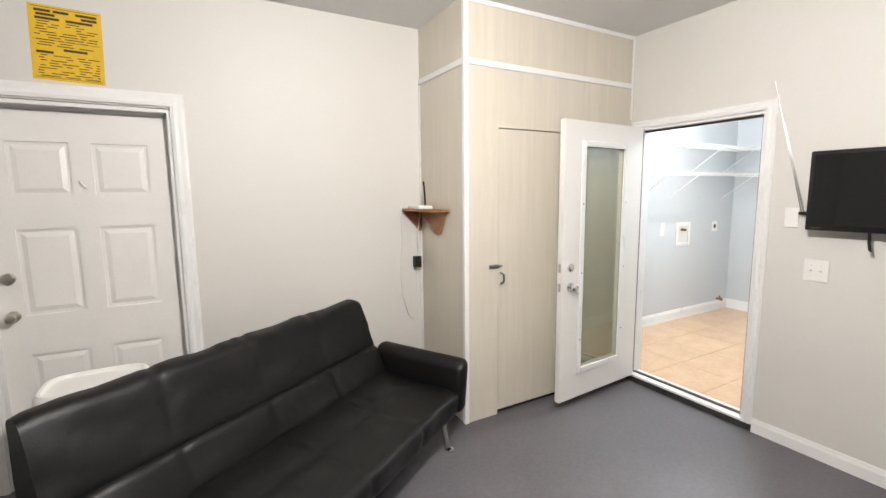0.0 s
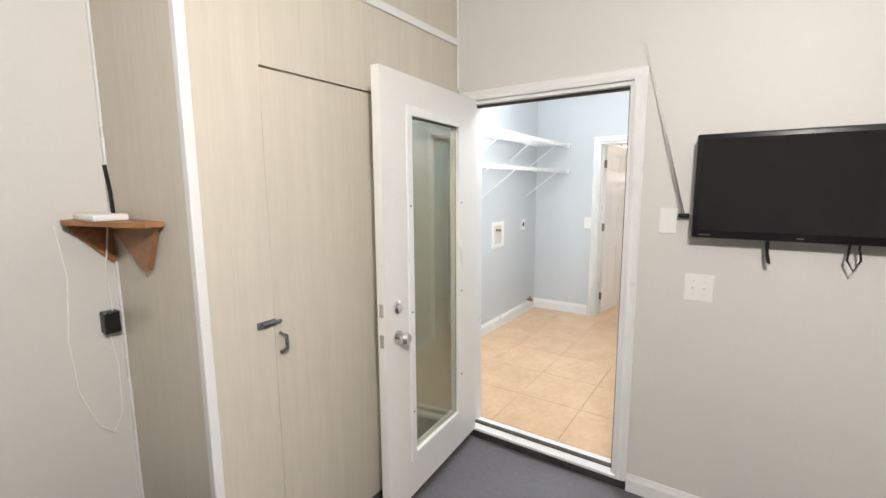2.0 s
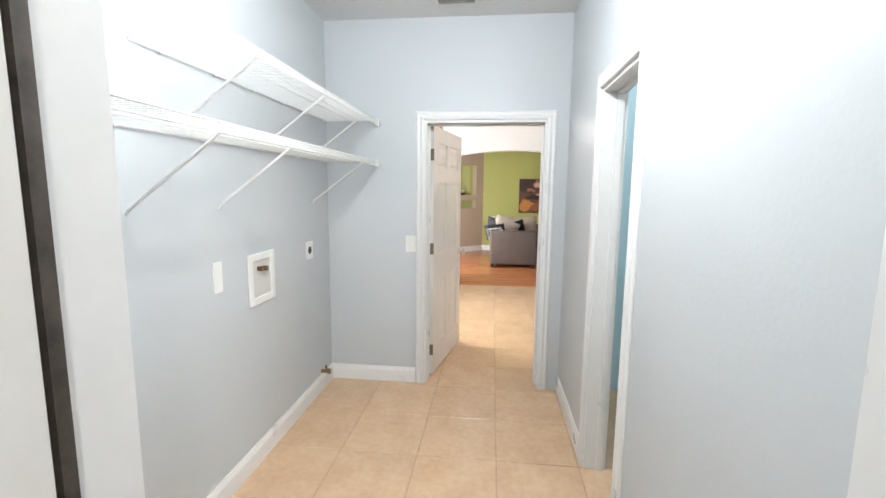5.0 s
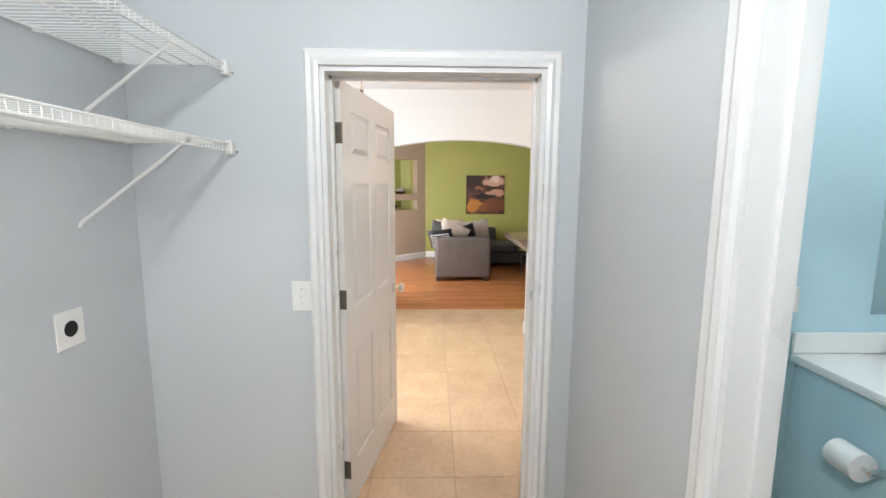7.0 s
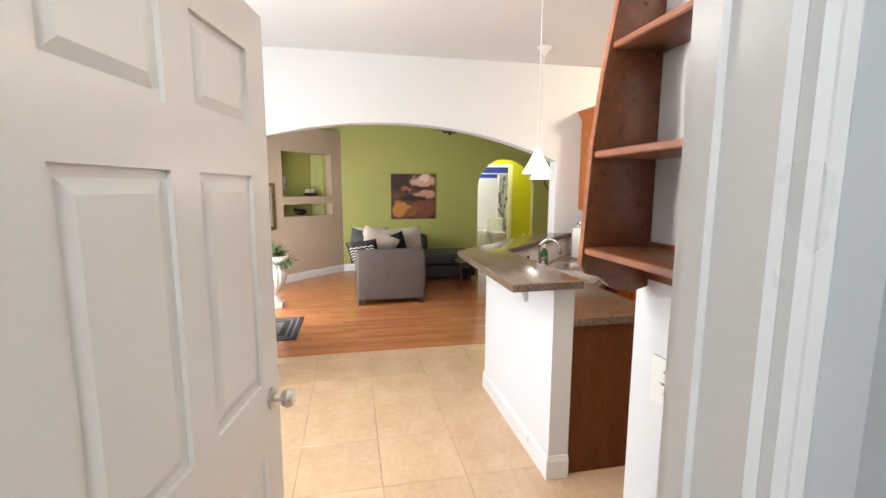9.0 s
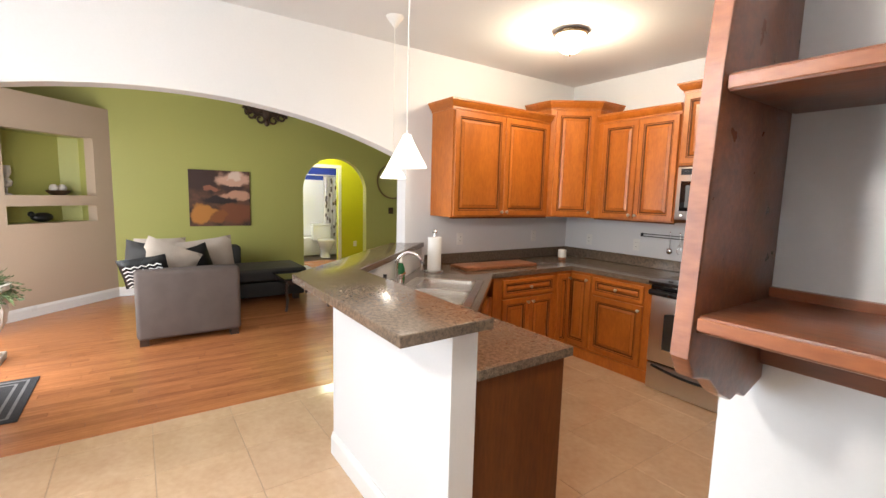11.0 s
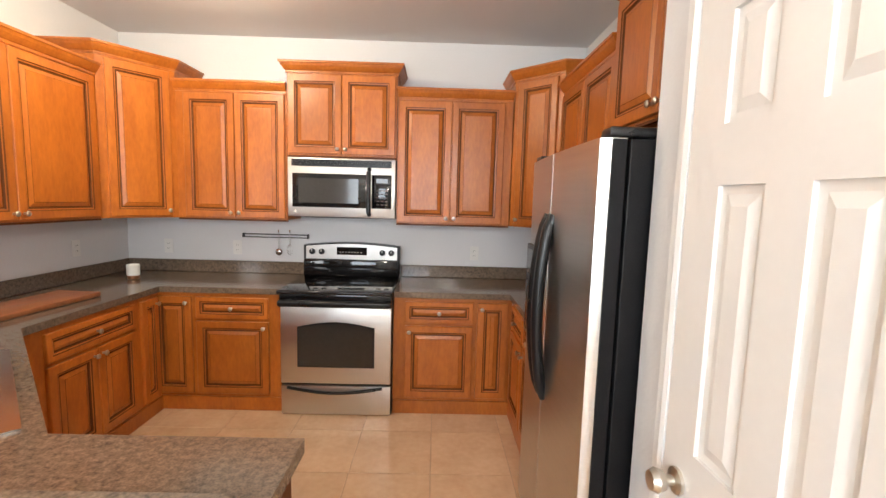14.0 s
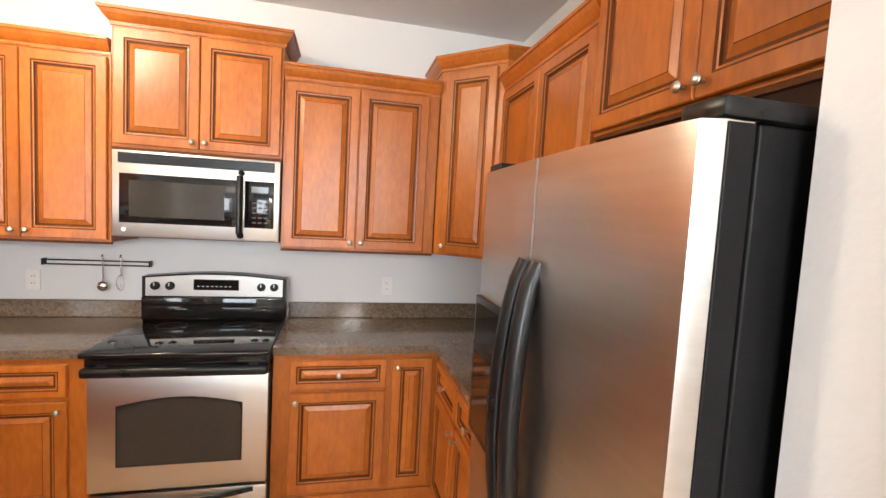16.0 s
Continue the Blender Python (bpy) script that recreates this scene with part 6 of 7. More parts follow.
def toilet(m, label):
    t = thing("toilet", label, "toilet", m)
    bm = bmesh.new()
    rings = []
    for z, a, b, cy in ((0, 0.11, 0.2, 0.0), (0.12, 0.09, 0.17, 0.0), (0.25, 0.14, 0.21, -0.03), (0.36, 0.185, 0.25, -0.06), (0.40, 0.19, 0.255, -0.06)):
        rings.append([bm.verts.new((a * math.cos(2 * math.pi * i / 24), cy + b * math.sin(2 * math.pi * i / 24), z)) for i in range(24)])
    for p, q in zip(rings, rings[1:]):
        for i in range(24):
            bm.faces.new((p[i], p[(i + 1) % 24], q[(i + 1) % 24], q[i]))
    bm.faces.new(rings[0][::-1])
    bm.faces.new(rings[-1])
    bmesh.ops.recalc_face_normals(bm, faces=bm.faces)
    part("bowl", bm, M_porcelain, t, "", True)
    part("seat_lid", lathe(bmesh.new(), [(0.19, 0), (0.195, 0.012), (0.19, 0.035), (0.1, 0.042)], (0, 0, 0), 28), M_porcelain, t, "closed white lid", True).matrix_local = Matrix.LocRotScale((0, -0.06, 0.40), None, (1, 1.3, 1))
    part("tank", bx(-0.22, 0.20, 0.38, 0.22, 0.38, 0.74, bevel=0.02, seg=3), M_porcelain, t, "", True)
    part("tank_lid", bx(-0.23, 0.19, 0.741, 0.23, 0.39, 0.775, bevel=0.01), M_porcelain, t, "", True)
    return t


toilet(pose(4.9, -0.5, 0, 0, 0, 180), "white toilet in the laundry bathroom")
toilet(pose(17.0, -1.52, 0, 0, 0, -90), "white toilet in the hall bathroom")

# ---- living room ----
def cushion_mesh(w, d, h, puff=0.35):
    """A soft pillow, x by z, thickness along y."""
    bm = bmesh.new()
    n = 10
    for side in (1, -1):
        grid = []
        for i in range(n + 1):
            row = []
            for j in range(n + 1):
                u, v = 2 * i / n - 1, 2 * j / n - 1
                t = (1 - abs(u) ** 3) * (1 - abs(v) ** 3)
                k = 1 + 0.04 * abs(u * v) ** 2
                row.append(bm.verts.new((w / 2 * u * k, side * d / 2 * t ** 0.6 + 0.004 * math.sin(7 * u + 5 * v), h / 2 * v * k)))
            grid.append(row)
        for i in range(n):
            for j in range(n):
                bm.faces.new((grid[i][j], grid[i + 1][j], grid[i + 1][j + 1], grid[i][j + 1]))
    bmesh.ops.remove_doubles(bm, verts=bm.verts, dist=0.002)
    bmesh.ops.recalc_face_normals(bm, faces=bm.faces)
    return bm


def sectional():
    s = thing("sectional_sofa", "grey and charcoal sectional sofa with a chaise", "sofa", pose(11.74, 1.35, 0))
    # the grey back of the near seat faces the kitchen; the long run stands along the green wall side
    bm = bx(0.0, -0.075, 0.06, 0.22, 0.85, 0.74, bevel=0.045, seg=4)
    part("back", bm, M_greyfab, s, "grey microfibre back panel", True)
    part("seat_base", bx(0.22, 0.0, 0.06, 2.3, 0.82, 0.30, bevel=0.02), M_darkfab, s, "charcoal seat base", True)
    part("arm", bx(0.22, 0.62, 0.06, 2.3, 0.85, 0.62, bevel=0.03, seg=3), M_greyfab, s, "grey padded arm", True)
    for i in range(2):
        part("seat_cushion", bx(0.23 + i * 0.9, 0.0, 0.305, 1.11 + i * 0.9, 0.61, 0.47, bevel=0.04, seg=3), M_darkfab, s, "charcoal seat cushion", True)
    part("chaise_base", bx(1.3, -1.15, 0.08, 2.3, -0.01, 0.28, bevel=0.02), M_darkfab, s, "charcoal chaise base", True)
    part("chaise_cushion", bx(1.27, -1.18, 0.285, 2.05, -0.015, 0.47, bevel=0.05, seg=4), M_darkfab, s, "charcoal chaise cushion", True)
    part("chaise_back", bx(2.05, -0.45, 0.285, 2.3, -0.01, 0.72, bevel=0.05, seg=4), M_darkfab, s, "charcoal back cushion", True)
    for x, y in ((0.07, -0.01), (0.07, 0.79), (2.2, 0.76), (2.2, -1.05), (1.4, -1.05)):
        part("foot", bx(x - 0.04, y - 0.04, 0, x + 0.04, y + 0.04, 0.08), M_darkwood, s, "dark block foot")
    for x, y, z, w, h, mt, rz, rx, ry, lb in ((0.40, 0.56, 0.74, 0.50, 0.46, M_beigefab, 84, -18, -24, "beige throw pillow"), (0.62, 0.16, 0.72, 0.54, 0.52, M_beigefab, 86, -12, 8, "large beige back pillow"), (0.72, 0.60, 0.76, 0.46, 0.46, M_beigefab, 88, -12, 0, "beige back pillow"),
                                                   (0.44, 0.32, 0.72, 0.36, 0.38, M_black, 92, -14, 18, "black throw pillow"), (0.46, 0.76, 0.80, 0.34, 0.34, M_darkfab, 70, -10, -12, "charcoal throw pillow")):
        p = solo("throw_pillow", cushion_mesh(w, 0.17, h), mt, lb + " on the sectional sofa", "pillow", pose(11.74 + x, 1.35 + y, z, rx, ry, rz), True)
    zz = thing("patterned_pillow", "black and white zigzag pillow on the sofa arm", "pillow", pose(11.99, 2.10, 0.70, -28, 8, 80))
    part("cover", cushion_mesh(0.4, 0.13, 0.34), M_black, zz, "", True)
    for k in range(6):
        pts = [(-0.16 + 0.032 * i, 0.066, -0.12 + k * 0.045 + (0.02 if i % 2 else 0)) for i in range(11)]
        part("zigzag", tube(bmesh.new(), pts, 0.006, 5), M_paper, zz)


sectional()
t = thing("coffee_table", "low dark table with a glass top and curved legs", "table", pose(12.9, 0.35, 0))
part("top", bx(-0.5, -0.30, 0.40, 0.5, 0.30, 0.425, bevel=0.006), M_blackglass, t, "dark glass top")
part("apron", bx(-0.46, -0.26, 0.34, 0.46, 0.26, 0.40), M_darkwood, t)
for x in (-0.46, 0.46):
    for y in (-0.26, 0.26):
        part("leg", tube(bmesh.new(), [(x, y, 0.36), (x * 1.03, y * 1.05, 0.28), (x * 0.98, y * 0.98, 0.12), (x * 1.05, y * 1.08, 0.0)], 0.022, 10, 0.014), M_darkwood, t, "", True)


def canvas_paint():
    """Oil paint laid in soft-edged, dragged patches over umber; patches are (x, z, half width, half height, colour)."""
    m = bpy.data.materials.new("abstract_oil_paint")
    m.use_nodes = True
    n, l = m.node_tree.nodes, m.node_tree.links
    b = n["Principled BSDF"]
    b.inputs["Roughness"].default_value = 0.5
    tc, warp, add = n.new("ShaderNodeTexCoord"), n.new("ShaderNodeTexNoise"), n.new("ShaderNodeVectorMath")
    warp.inputs["Scale"].default_value, warp.inputs["Detail"].default_value = 6.0, 8.0
    add.operation = "MULTIPLY_ADD"
    add.inputs[1].default_value = (0.40, 0.0, 0.18)
    l.new(tc.outputs["Object"], warp.inputs["Vector"])
    l.new(warp.outputs["Color"], add.inputs[0])
    l.new(tc.outputs["Object"], add.inputs[2])
    base = n.new("ShaderNodeValToRGB")
    base.color_ramp.elements[0].position, base.color_ramp.elements[1].position = 0.38, 0.62
    base.color_ramp.elements[0].color, base.color_ramp.elements[1].color = (0.030, 0.016, 0.012, 1), (0.13, 0.055, 0.032, 1)
    l.new(warp.outputs["Fac"], base.inputs[0])
    out = base.outputs[0]
    for x, z, hw, hh, col in ((0.18, 0.72, 0.26, 0.20, (0.045, 0.020, 0.016)), (0.62, 0.20, 0.30, 0.16, (0.19, 0.06, 0.025)), (0.16, 0.18, 0.17, 0.16, (0.48, 0.19, 0.035)), (0.40, 0.14, 0.12, 0.10, (0.24, 0.08, 0.02)),
                              (0.62, 0.72, 0.25, 0.13, (0.62, 0.36, 0.26)), (0.60, 0.76, 0.15, 0.07, (0.74, 0.58, 0.48)), (0.68, 0.47, 0.20, 0.075, (0.55, 0.29, 0.19)), (0.44, 0.40, 0.26, 0.06, (0.022, 0.012, 0.012)),
                              (0.62, 0.585, 0.22, 0.04, (0.05, 0.022, 0.018)), (0.30, 0.56, 0.10, 0.05, (0.30, 0.11, 0.06))):
        sub, div, ln, mr, mix = n.new("ShaderNodeVectorMath"), n.new("ShaderNodeVectorMath"), n.new("ShaderNodeVectorMath"), n.new("ShaderNodeMapRange"), n.new("ShaderNodeMix")
        sub.operation, div.operation, ln.operation = "SUBTRACT", "MULTIPLY", "LENGTH"
        sub.inputs[1].default_value = (x + 0.20, 0, z + 0.09)
        div.inputs[1].default_value = (1 / hw, 0, 1 / hh)
        mr.interpolation_type = "SMOOTHSTEP"
        mr.inputs["From Min"].default_value, mr.inputs["From Max"].default_value = 1.15, 0.75
        mix.data_type = "RGBA"
        l.new(add.outputs[0], sub.inputs[0])
        l.new(sub.outputs[0], div.inputs[0])
        l.new(div.outputs[0], ln.inputs[0])
        l.new(ln.outputs["Value"], mr.inputs[0])
        l.new(mr.outputs[0], mix.inputs[0])
        l.new(out, mix.inputs[6])
        mix.inputs[7].default_value = (*col, 1)
        out = mix.outputs[2]
    l.new(out, b.inputs["Base Color"])
    bp = n.new("ShaderNodeBump")
    bp.inputs["Strength"].default_value, bp.inputs["Distance"].default_value = 0.2, 0.01
    l.new(warp.outputs["Fac"], bp.inputs["Height"])
    l.new(bp.outputs[0], b.inputs["Normal"])
    return m


def painting():
    p = thing("painting", "abstract brown, orange and cream canvas on the green wall", "painting", pose(GX, 1.505, 0.975, 0, 0, -90))
    part("canvas", bx(0, -0.03, 0, 0.85, -0.002, 0.85, bevel=0.003, seg=1), canvas_paint(), p)


painting()
o = thing("carved_ornament", "dark carved scroll ornament high on the green wall", "wall ornament", pose(GX, 0.375, 2.74, 0, 0, -90))
for s in (-1, 1):
    for cx, cz, r0, n in ((0.10, -0.08, 0.085, 14), (0.235, -0.03, 0.075, 14), (0.30, 0.06, 0.05, 12)):
        pts = [(s * (cx + r0 * (1 - i / n * 0.7) * math.cos(i * 0.62)), -0.03, cz + r0 * (1 - i / n * 0.7) * math.sin(i * 0.62)) for i in range(n)]
        part("scroll", tube(bmesh.new(), pts, 0.024, 8, 0.012), M_carved, o, "", True)
for cz, r, sq in ((-0.13, 0.05, (0.8, 0.6, 1.1)), (0.0, 0.075, (1, 0.5, 1.1))):
    bm = bmesh.new()
    ball(bm, (0, -0.03, cz), r, sq)
    part("boss", bm, M_carved, o, "", True)
part("backing", bx(-0.33, -0.022, 0.0, 0.33, 0, 0.22, bevel=0.008), M_carved, o)
m_ = thing("round_mirror", "round mirror with a thin brass frame on the green wall", "mirror", pose(GX, -1.91, 1.78, 0, 0, -90))
part("frame", lathe(bmesh.new(), [(0.32, 0), (0.335, -0.012), (0.335, -0.03), (0.315, -0.034), (0.31, -0.02), (0.31, 0)], seg=44, axis="Y"), M_bronze, m_, "thin brass frame", True)
part("glass", lathe(bmesh.new(), [(0.312, -0.008), (0.312, -0.014)], seg=44, axis="Y"), M_mirror, m_)
k_ = solo("wall_plaque", bx(-0.05, -0.02, -0.06, 0.05, 0, 0.06, bevel=0.01), M_carved, "small reddish wooden plaque on the green wall", "plaque", pose(GX, -1.88, 1.22, 0, 0, -90))

# framed print and niche things on the angled wall
f = thing("framed_print", "brown framed print with a cream mat", "picture", ANG @ pose(1.455, 0.001, 0.90))
for a in ((0, 0, 0.055, 0.73), (0.215, 0, 0.27, 0.73), (0.055, 0, 0.215, 0.055), (0.055, 0.675, 0.215, 0.73)):
    part("frame", bx(a[0], 0, a[1], a[2], 0.03, a[3], bevel=0.005), M_gold, f, "gilt brown frame bar")
part("mat", bx(0.055, 0.002, 0.055, 0.215, 0.012, 0.675), M_beigefab, f, "cream mat board")
part("image", bx(0.085, 0.012, 0.30, 0.185, 0.0135, 0.42), M_carved, f)
part("image", bx(0.085, 0.012, 0.46, 0.185, 0.0135, 0.58), M_greyfab, f)
g = thing("goblet", "pale glass goblet in the upper niche", "goblet", ANG @ pose(1.12, -0.22, 1.4105))
part("glass", lathe(bmesh.new(), [(0.05, 0), (0.045, 0.01), (0.012, 0.02), (0.012, 0.08), (0.05, 0.10), (0.06, 0.15), (0.03, 0.19), (0.055, 0.25), (0.05, 0.33)], seg=20), M_plaster, g, "", True)
g = thing("bowl", "shallow brown bowl with glass balls in the upper niche", "bowl", ANG @ pose(0.55, -0.22, 1.4105))
part("bowl", lathe(bmesh.new(), [(0.07, 0), (0.11, 0.03), (0.13, 0.06), (0.12, 0.06), (0.09, 0.03)], seg=24), M_carved, g, "", True)
for x in (-0.05, 0.05):
    part("ball", ball(bmesh.new(), (x, 0, 0.085), 0.05), M_plaster, g, "", True)
g = thing("ornament", "dark wooden ornament in the lower niche", "ornament", ANG @ pose(0.78, -0.2, 1.0805))
part("body", ball(bmesh.new(), (0, 0, 0.06), 0.07, (1.8, 1, 0.85)), M_black, g, "", True)
part("head", ball(bmesh.new(), (0.12, 0, 0.10), 0.035), M_black, g, "", True)


def french_doors():
    for x0, nm in ((10.77, 0), (11.765, 1)):
        d = thing("french_door", "tan-framed glazed french door to the patio", "door", pose(x0, 3.70, 0.02), "french doors")
        w, h, s = 0.985, 2.02, 0.13
        for a in ((0, 0, s, h), (w - s, 0, w, h), (s, 0, w - s, 0.22), (s, h - 0.15, w - s, h)):
            part("frame_bar", bx(a[0], 0, a[1], a[2], 0.045, a[3], bevel=0.004, seg=1), M_tanframe, d, "tan painted door frame bar")
        pane = part("pane", bx(s, 0.018, 0.22, w - s, 0.026, h - 0.15), M_doorglass, d, "clear glass pane")
        pane.visible_shadow = False
        kx = 0.065 if nm else w - 0.065
        for z in (0.95, 1.10):
            part("knob", lathe(bmesh.new(), [(0.028, 0), (0.028, -0.01), (0.012, -0.015), (0.012, -0.03), (0.026, -0.04), (0.02, -0.06), (0.004, -0.064)], (kx, 0, z), 16, "Y"), M_nickel, d, "nickel knob", True)


M_tanframe = mat("tan_door_paint", (0.55, 0.42, 0.29), 0.45, vary=0.06, bump=0.03)
french_doors()
bm = bmesh.new()
for a in ((10.65, 0, 10.76, 2.17), (12.77, 0, 12.88, 2.17), (10.76, 2.06, 12.77, 2.17)):
    box(bm, a[0], 3.625, a[1], a[2], 3.649, a[3], bevel=0.004, seg=1)
structure("trim_french_casing", bm, M_tanframe, "tan painted casing round the french doors", "door casing")
baseboard("baseboard_living_north", [(12.88, 3.65, 0), (13.13, 3.65, 0), (GX, 2.41, 0), (GX, -0.20, 0)], 0.13)
baseboard("baseboard_living_green", [(GX, -1.37, 0), (GX, -3.28, 0)], 0.13)


def urn():
    u = thing("planter_urn", "white fluted plaster urn planter", "planter", pose(11.92, 3.28, 0))
    part("plinth", bx(-0.13, -0.13, 0, 0.13, 0.13, 0.06, bevel=0.008), M_plaster, u, "square plinth")
    bm = bmesh.new()
    seg = 72
    rings = []
    for r, z, fl in ((0.12, 0.06, 0), (0.10, 0.10, 0), (0.065, 0.17, 0), (0.075, 0.215, 0), (0.10, 0.24, 0), (0.135, 0.29, 0.3), (0.165, 0.36, 1), (0.18, 0.45, 1), (0.175, 0.54, 1), (0.165, 0.59, 0.3), (0.18, 0.61, 0), (0.215, 0.64, 0), (0.22, 0.68, 0), (0.19, 0.685, 0), (0.17, 0.62, 0)):
        ring = []
        for i in range(seg):
            a = 2 * math.pi * i / seg
            rr = r + fl * 0.011 * math.sin(18 * a + z * 14)
            ring.append(bm.verts.new((rr * math.cos(a), rr * math.sin(a), z)))
        rings.append(ring)
    for p, q in zip(rings, rings[1:]):
        for i in range(seg):
            bm.faces.new((p[i], p[(i + 1) % seg], q[(i + 1) % seg], q[i]))
    bm.faces.new(rings[0][::-1])
    bm.faces.new(rings[-1])
    bmesh.ops.recalc_face_normals(bm, faces=bm.faces)
    part("bowl", bm, M_plaster, u, "swirled fluted bowl", True)
    f = thing("fern", "bushy green fern in the urn", "plant", pose(11.92, 3.28, 0.63))
    bm = bmesh.new()
    rnd = random.Random(7)
    for i in range(620):
        a, el, ln = rnd.uniform(0, 6.283), rnd.uniform(0.1, 1.5), rnd.uniform(0.15, 0.29)
        d = Vector((math.cos(a) * math.cos(el), math.sin(a) * math.cos(el), math.sin(el)))
        base = Vector((rnd.uniform(-0.08, 0.08), rnd.uniform(-0.08, 0.08), 0))
        side = d.cross(Vector((0, 0, 1))).normalized()
        prev = base
        for k in range(1, 8):
            u_ = k / 7
            p = base + d * ln * u_ + Vector((0, 0, -0.16 * u_ * u_ * math.cos(el)))
            wd = 0.020 * math.sin(math.pi * min(1, u_ * 0.9 + 0.08))
            for s in (-1, 1):
                tip = p + side * s * wd + d * 0.02 + Vector((0, 0, rnd.uniform(-0.008, 0.008)))
                bm.faces.new([bm.verts.new(q) for q in (prev, p, tip)])
            prev = p
    tagged(part("fronds", bm, M_foliage, f, "many small green fronds"), kind="stuff")


urn()
r = thing("door_mat", "charcoal rug with pale striped bands by the door", "rug", pose(10.94, 3.09, 0.001))
part("field", bx(-0.42, -0.25, 0, 0.42, 0.25, 0.008, bevel=0.002), M_rug, r)
for k in (0.05, 0.11):
    for a in ((-0.42 + k, -0.25 + k, 0.42 - k, -0.232 + k), (-0.42 + k, 0.232 - k, 0.42 - k, 0.25 - k), (-0.42 + k, -0.232 + k, -0.402 + k, 0.232 - k), (0.402 - k, -0.232 + k, 0.42 - k, 0.232 - k)):
        part("band", bx(a[0], a[1], 0.0082, a[2], a[3], 0.0095), M_rug_light, r, "pale band")
part("centre", bx(-0.22, -0.05, 0.0082, 0.22, 0.05, 0.0095), M_rug_light, r, "pale band")
d = thing("console_table", "dark wood side table with curved legs", "table", pose(9.65, 3.24, 0))
part("top", bx(-0.30, -0.26, 0.70, 0.30, 0.26, 0.725, bevel=0.006), M_darkwood, d, "", True)
part("apron", bx(-0.27, -0.235, 0.52, 0.27, 0.235, 0.70), M_darkwood, d)
part("drawer_front", bx(-0.2, -0.245, 0.55, 0.2, -0.235, 0.68, bevel=0.003), M_darkwood, d)
for x in (-0.25, 0.25):
    for y in (-0.22, 0.22):
        part("leg", tube(bmesh.new(), [(x, y, 0.55), (x * 1.02, y * 1.02, 0.42), (x, y, 0.2), (x * 1.07, y * 1.08, 0.0)], 0.026, 10, 0.015), M_cab_dark, d, "reddish tapered leg", True)

# hall bathroom things
casing("trim_hall_bath_casing", pose(HX, -0.58, 0, 0, 0, -90), 0.76, 2.04, 0.07)
c = thing("shower_curtain", "white patterned shower curtain gathered on a rod", "shower curtain", pose(17.3, -1.66, 0))
bm = bmesh.new()
rows = []
for z in (0.25, 1.0, 1.93):
    rows.append([bm.verts.new((0.035 * math.sin(i * 1.1), -0.26 + i * 0.013, z)) for i in range(26)])
for a, b in zip(rows, rows[1:]):
    for i in range(25):
        bm.faces.new((a[i], a[i + 1], b[i + 1], b[i]))
bmesh.ops.solidify(bm, geom=list(bm.faces), thickness=0.003)
part("cloth", bm, M_paper, c, "", True)
rr = random.Random(3)
for i in range(26):
    z, y = rr.uniform(0.3, 1.85), rr.uniform(-0.25, 0.04)
    part("motif", ball(bmesh.new(), (-0.03, y, z), 0.035, (0.3, 0.6, 1.4), 8, 6), M_greyfab, c)
part("rod", cyl(bmesh.new(), (0, -0.9, 1.95), (0, 2.0, 1.95), 0.013), M_whiteplastic, c)
t = thing("bathtub", "white built-in bathtub behind the curtain", "bathtub", pose(17.6, -1.0, 0))
part("tub", bx(-0.28, -1.55, 0, 0.295, 1.35, 0.45, bevel=0.03, seg=3), M_porcelain, t, "", True)
w = structure("window_1", bx(17.885, -2.0, 1.0, 17.898, -1.86, 1.7), M_blue, "small blue glazed bathroom window strip", "window")

# window in the dining wall, outside any view
win = thing("dining_window", "white framed dining window", "window", pose(8.6, 4.5, 0.7))
for a in ((-0.9, 0, -0.83, 1.5), (0.83, 0, 0.9, 1.5), (-0.83, 0, 0.83, 0.07), (-0.83, 1.43, 0.83, 1.5), (-0.03, 0.07, 0.03, 1.43)):
    part("window_frame", bx(a[0], 0.03, a[1], a[2], 0.09, a[3]), M_trim, win)
for x in (-0.83, 0.03):
    part("pane", bx(x, 0.055, 0.07, x + 0.80, 0.062, 1.43), M_doorglass, win).visible_shadow = False
structure("wall_patio_brick", bx(12.2, 5.2, -0.1, 13.2, 5.5, 2.9), mat("grey_stucco", (0.5, 0.5, 0.52), 0.8, vary=0.1, bump=0.2), "pale stucco pier on the patio", "wall")

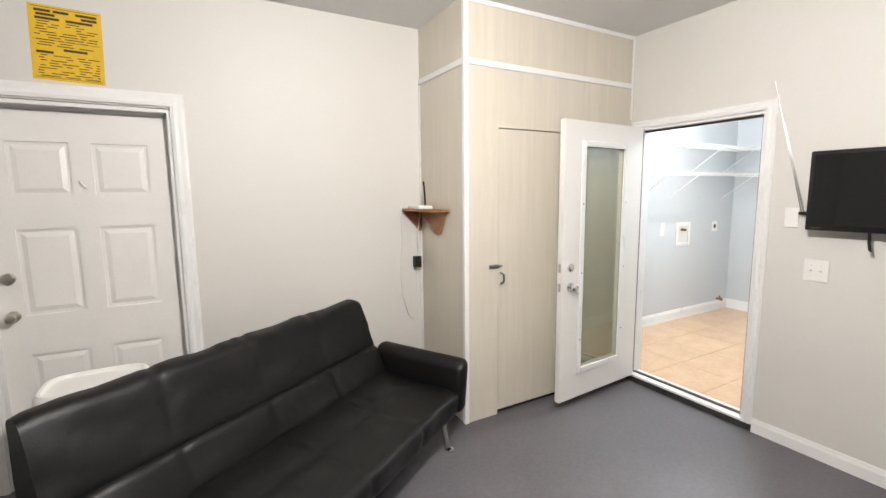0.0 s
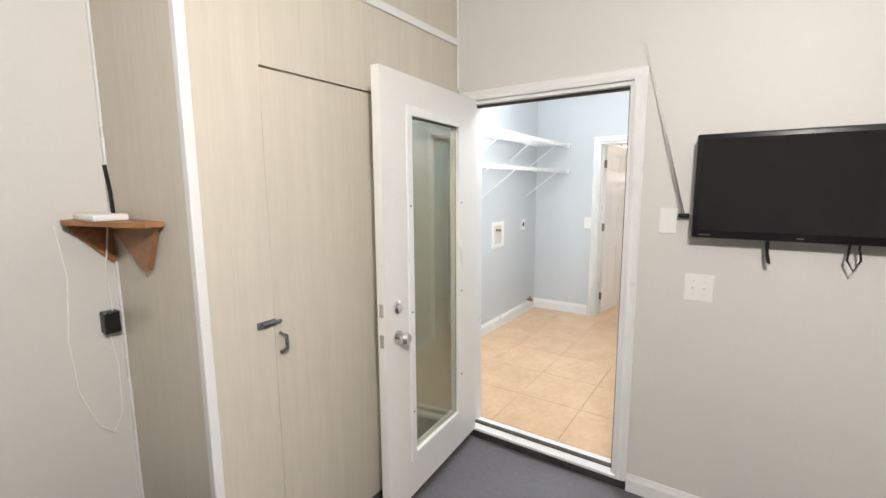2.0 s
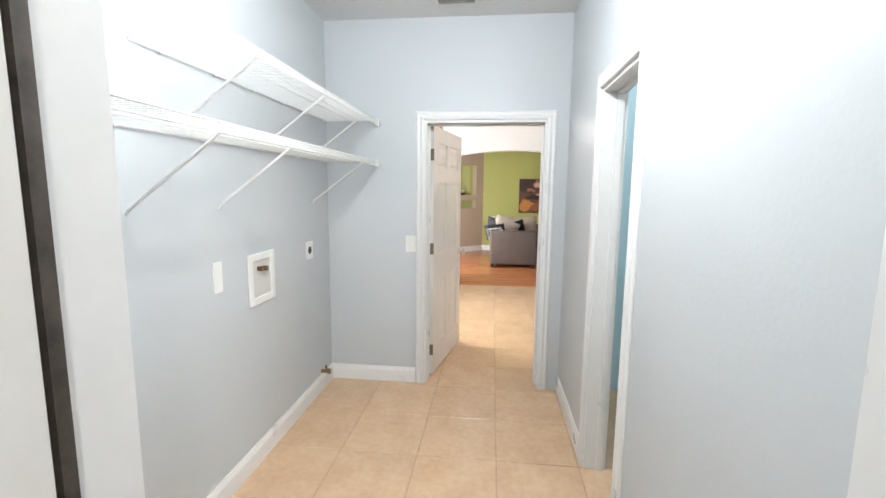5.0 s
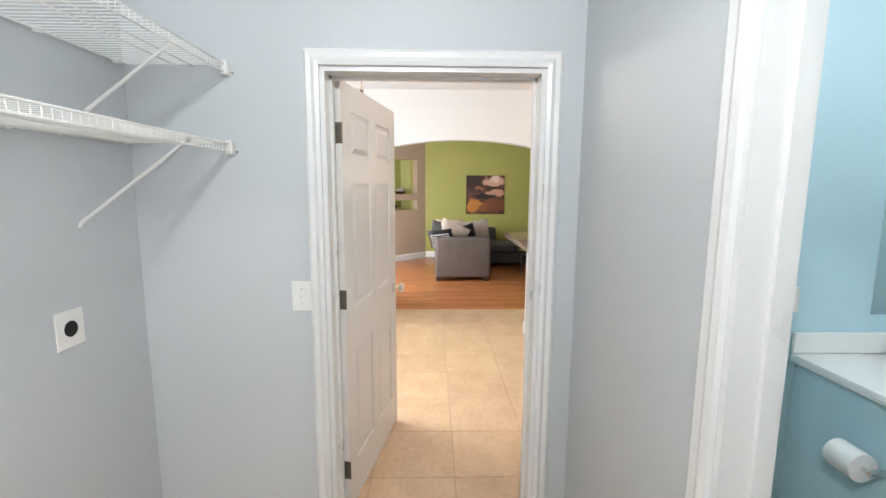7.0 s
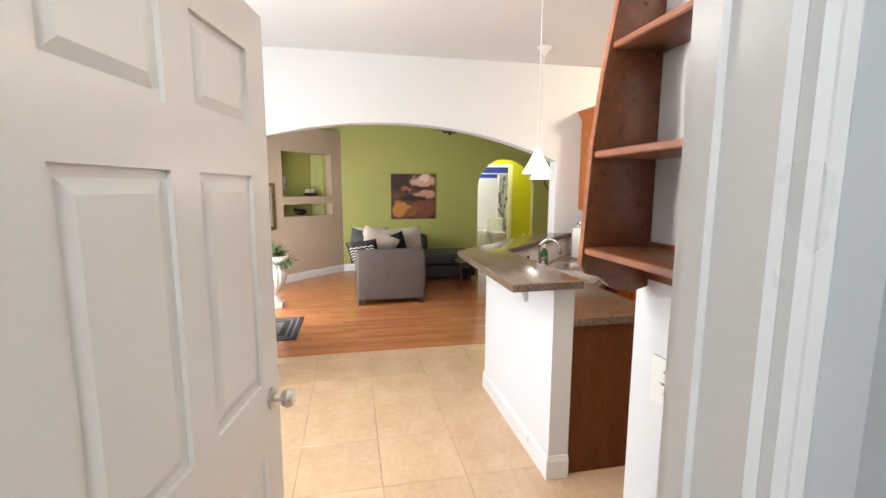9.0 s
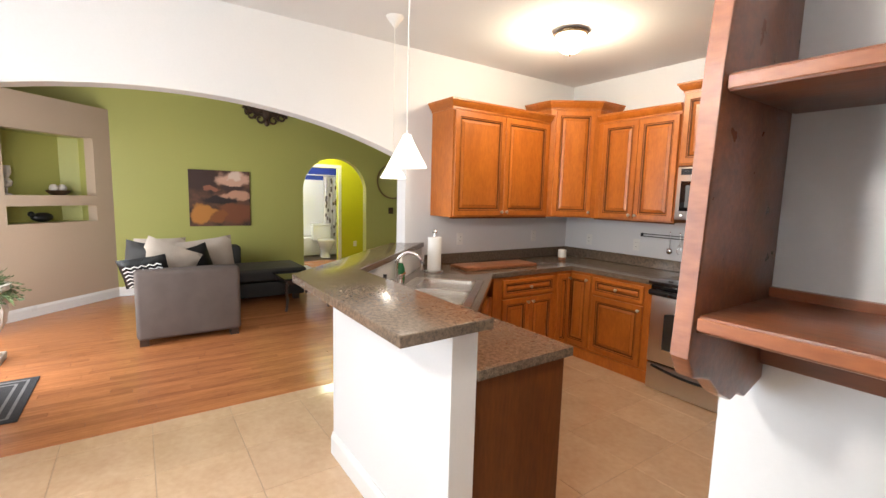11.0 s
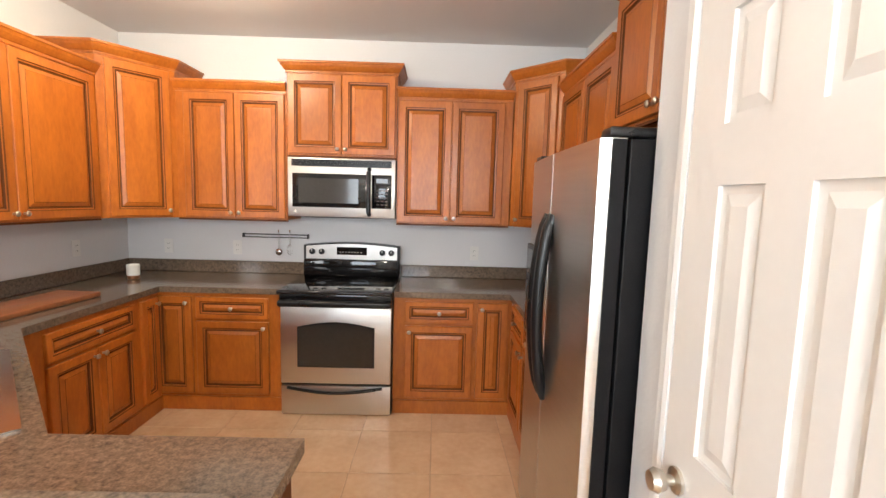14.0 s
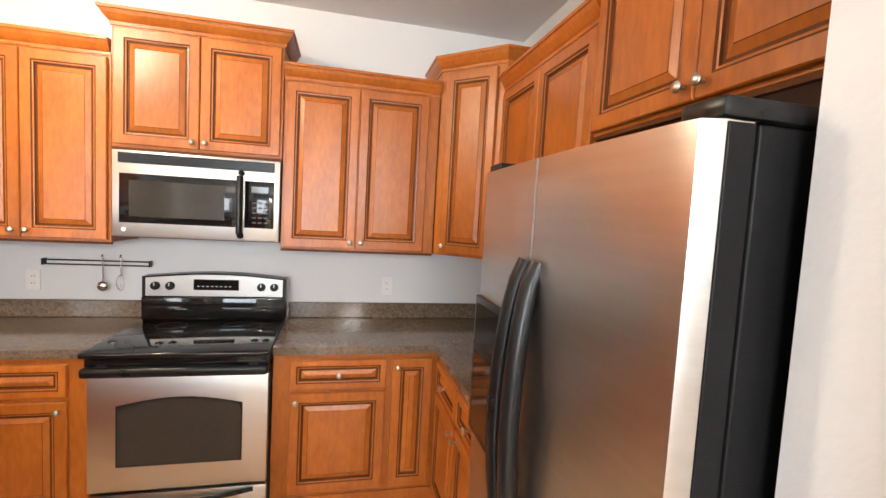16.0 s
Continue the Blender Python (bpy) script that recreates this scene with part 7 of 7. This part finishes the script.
# ---- floor tiles and planks ----
TP, TH = 0.455, 0.006
tile_mesh = mesh_of("tile", bx(-TP / 2 + 0.0016, -TP / 2 + 0.0016, -0.008, TP / 2 - 0.0016, TP / 2 - 0.0016, 0.0, bevel=0.002, seg=1), M_tile)
kit_parent = tagged(new("floor_tiling"), "beige ceramic floor tiles laid square", "floor", kind="structure")
count = 0
stuff = bmesh.new()
for i in range(-14, 5):
    for j in range(-10, 6):
        x, y = 8.075 + (i + 0.5) * TP, 2.12 + (j + 0.5) * TP
        if x + TP / 2 > EX - 0.06 or x - TP / 2 < LW - 0.05:
            continue
        room = (x < KX and LS - TP / 2 - 0.1 < y < LN + TP / 2) or (x > KX - TP / 2 and KS - TP / 2 < y < 4.5 + TP / 2) or (3.9 < x < 6.0 and -0.9 < y < LS)
        if not room:
            continue
        if y > 4.2 or (x < 6.1 and y < LS - 0.3) or y < -1.6:
            box(stuff, x - TP / 2 + 0.0016, y - TP / 2 + 0.0016, -0.008, x + TP / 2 - 0.0016, y + TP / 2 - 0.0016, 0)
            continue
        ob = new("tile", tile_mesh)
        ob.parent = kit_parent
        ob.location = (x, y, 0)
        count += 1
for j in range(-10, 6):
    y = 2.12 + (j + 0.5) * TP
    x = 8.075 + 4.5 * TP
    x0, x1 = 8.075 + 4 * TP + 0.0016, EX - 0.088
    if KS - TP < y < 4.5:
        box(stuff, x0, y - TP / 2 + 0.0016, -0.008, x1, y + TP / 2 - 0.0016, 0)
tagged(part("tile_rest", stuff, M_tile, kit_parent), kind="stuff")
structure("trim_floor_transition", bx(EX - 0.088, KS, -0.006, EX - 0.06, 4.5, 0.004, bevel=0.002, seg=1), M_plank, "narrow wooden transition strip between tile and laminate", "floor strip")
wood = tagged(new("floor_planking"), "glossy reddish oak laminate planks", "floor", kind="structure")
PW, PL = 0.072, 0.84
plank_mesh = mesh_of("plank", bx(-PW / 2 + 0.0006, -PL / 2 + 0.0006, -0.008, PW / 2 - 0.0006, PL / 2 - 0.0006, 0.0, bevel=0.0012, seg=1), M_plank)
rest = bmesh.new()
rnd = random.Random(11)
for i in range(89):
    x = EX - 0.06 + (i + 0.5) * PW
    off = rnd.uniform(0, PL)
    for j in range(12):
        y = -4.6 + off + j * PL
        if y - PL / 2 > 3.75 or y + PL / 2 < -3.4:
            continue
        if x > GX + 0.2 and not (-3.2 < y < 1.0):
            continue
        if x < 12.4 and -0.1 < y < 3.4:
            ob = new("plank", plank_mesh)
            ob.parent = wood
            ob.location = (x, y, 0)
        else:
            box(rest, x - PW / 2 + 0.0006, y - PL / 2 + 0.0006, -0.008, x + PW / 2 - 0.0006, y + PL / 2 - 0.0006, 0)
tagged(part("plank_rest", rest, M_plank, wood), kind="stuff")
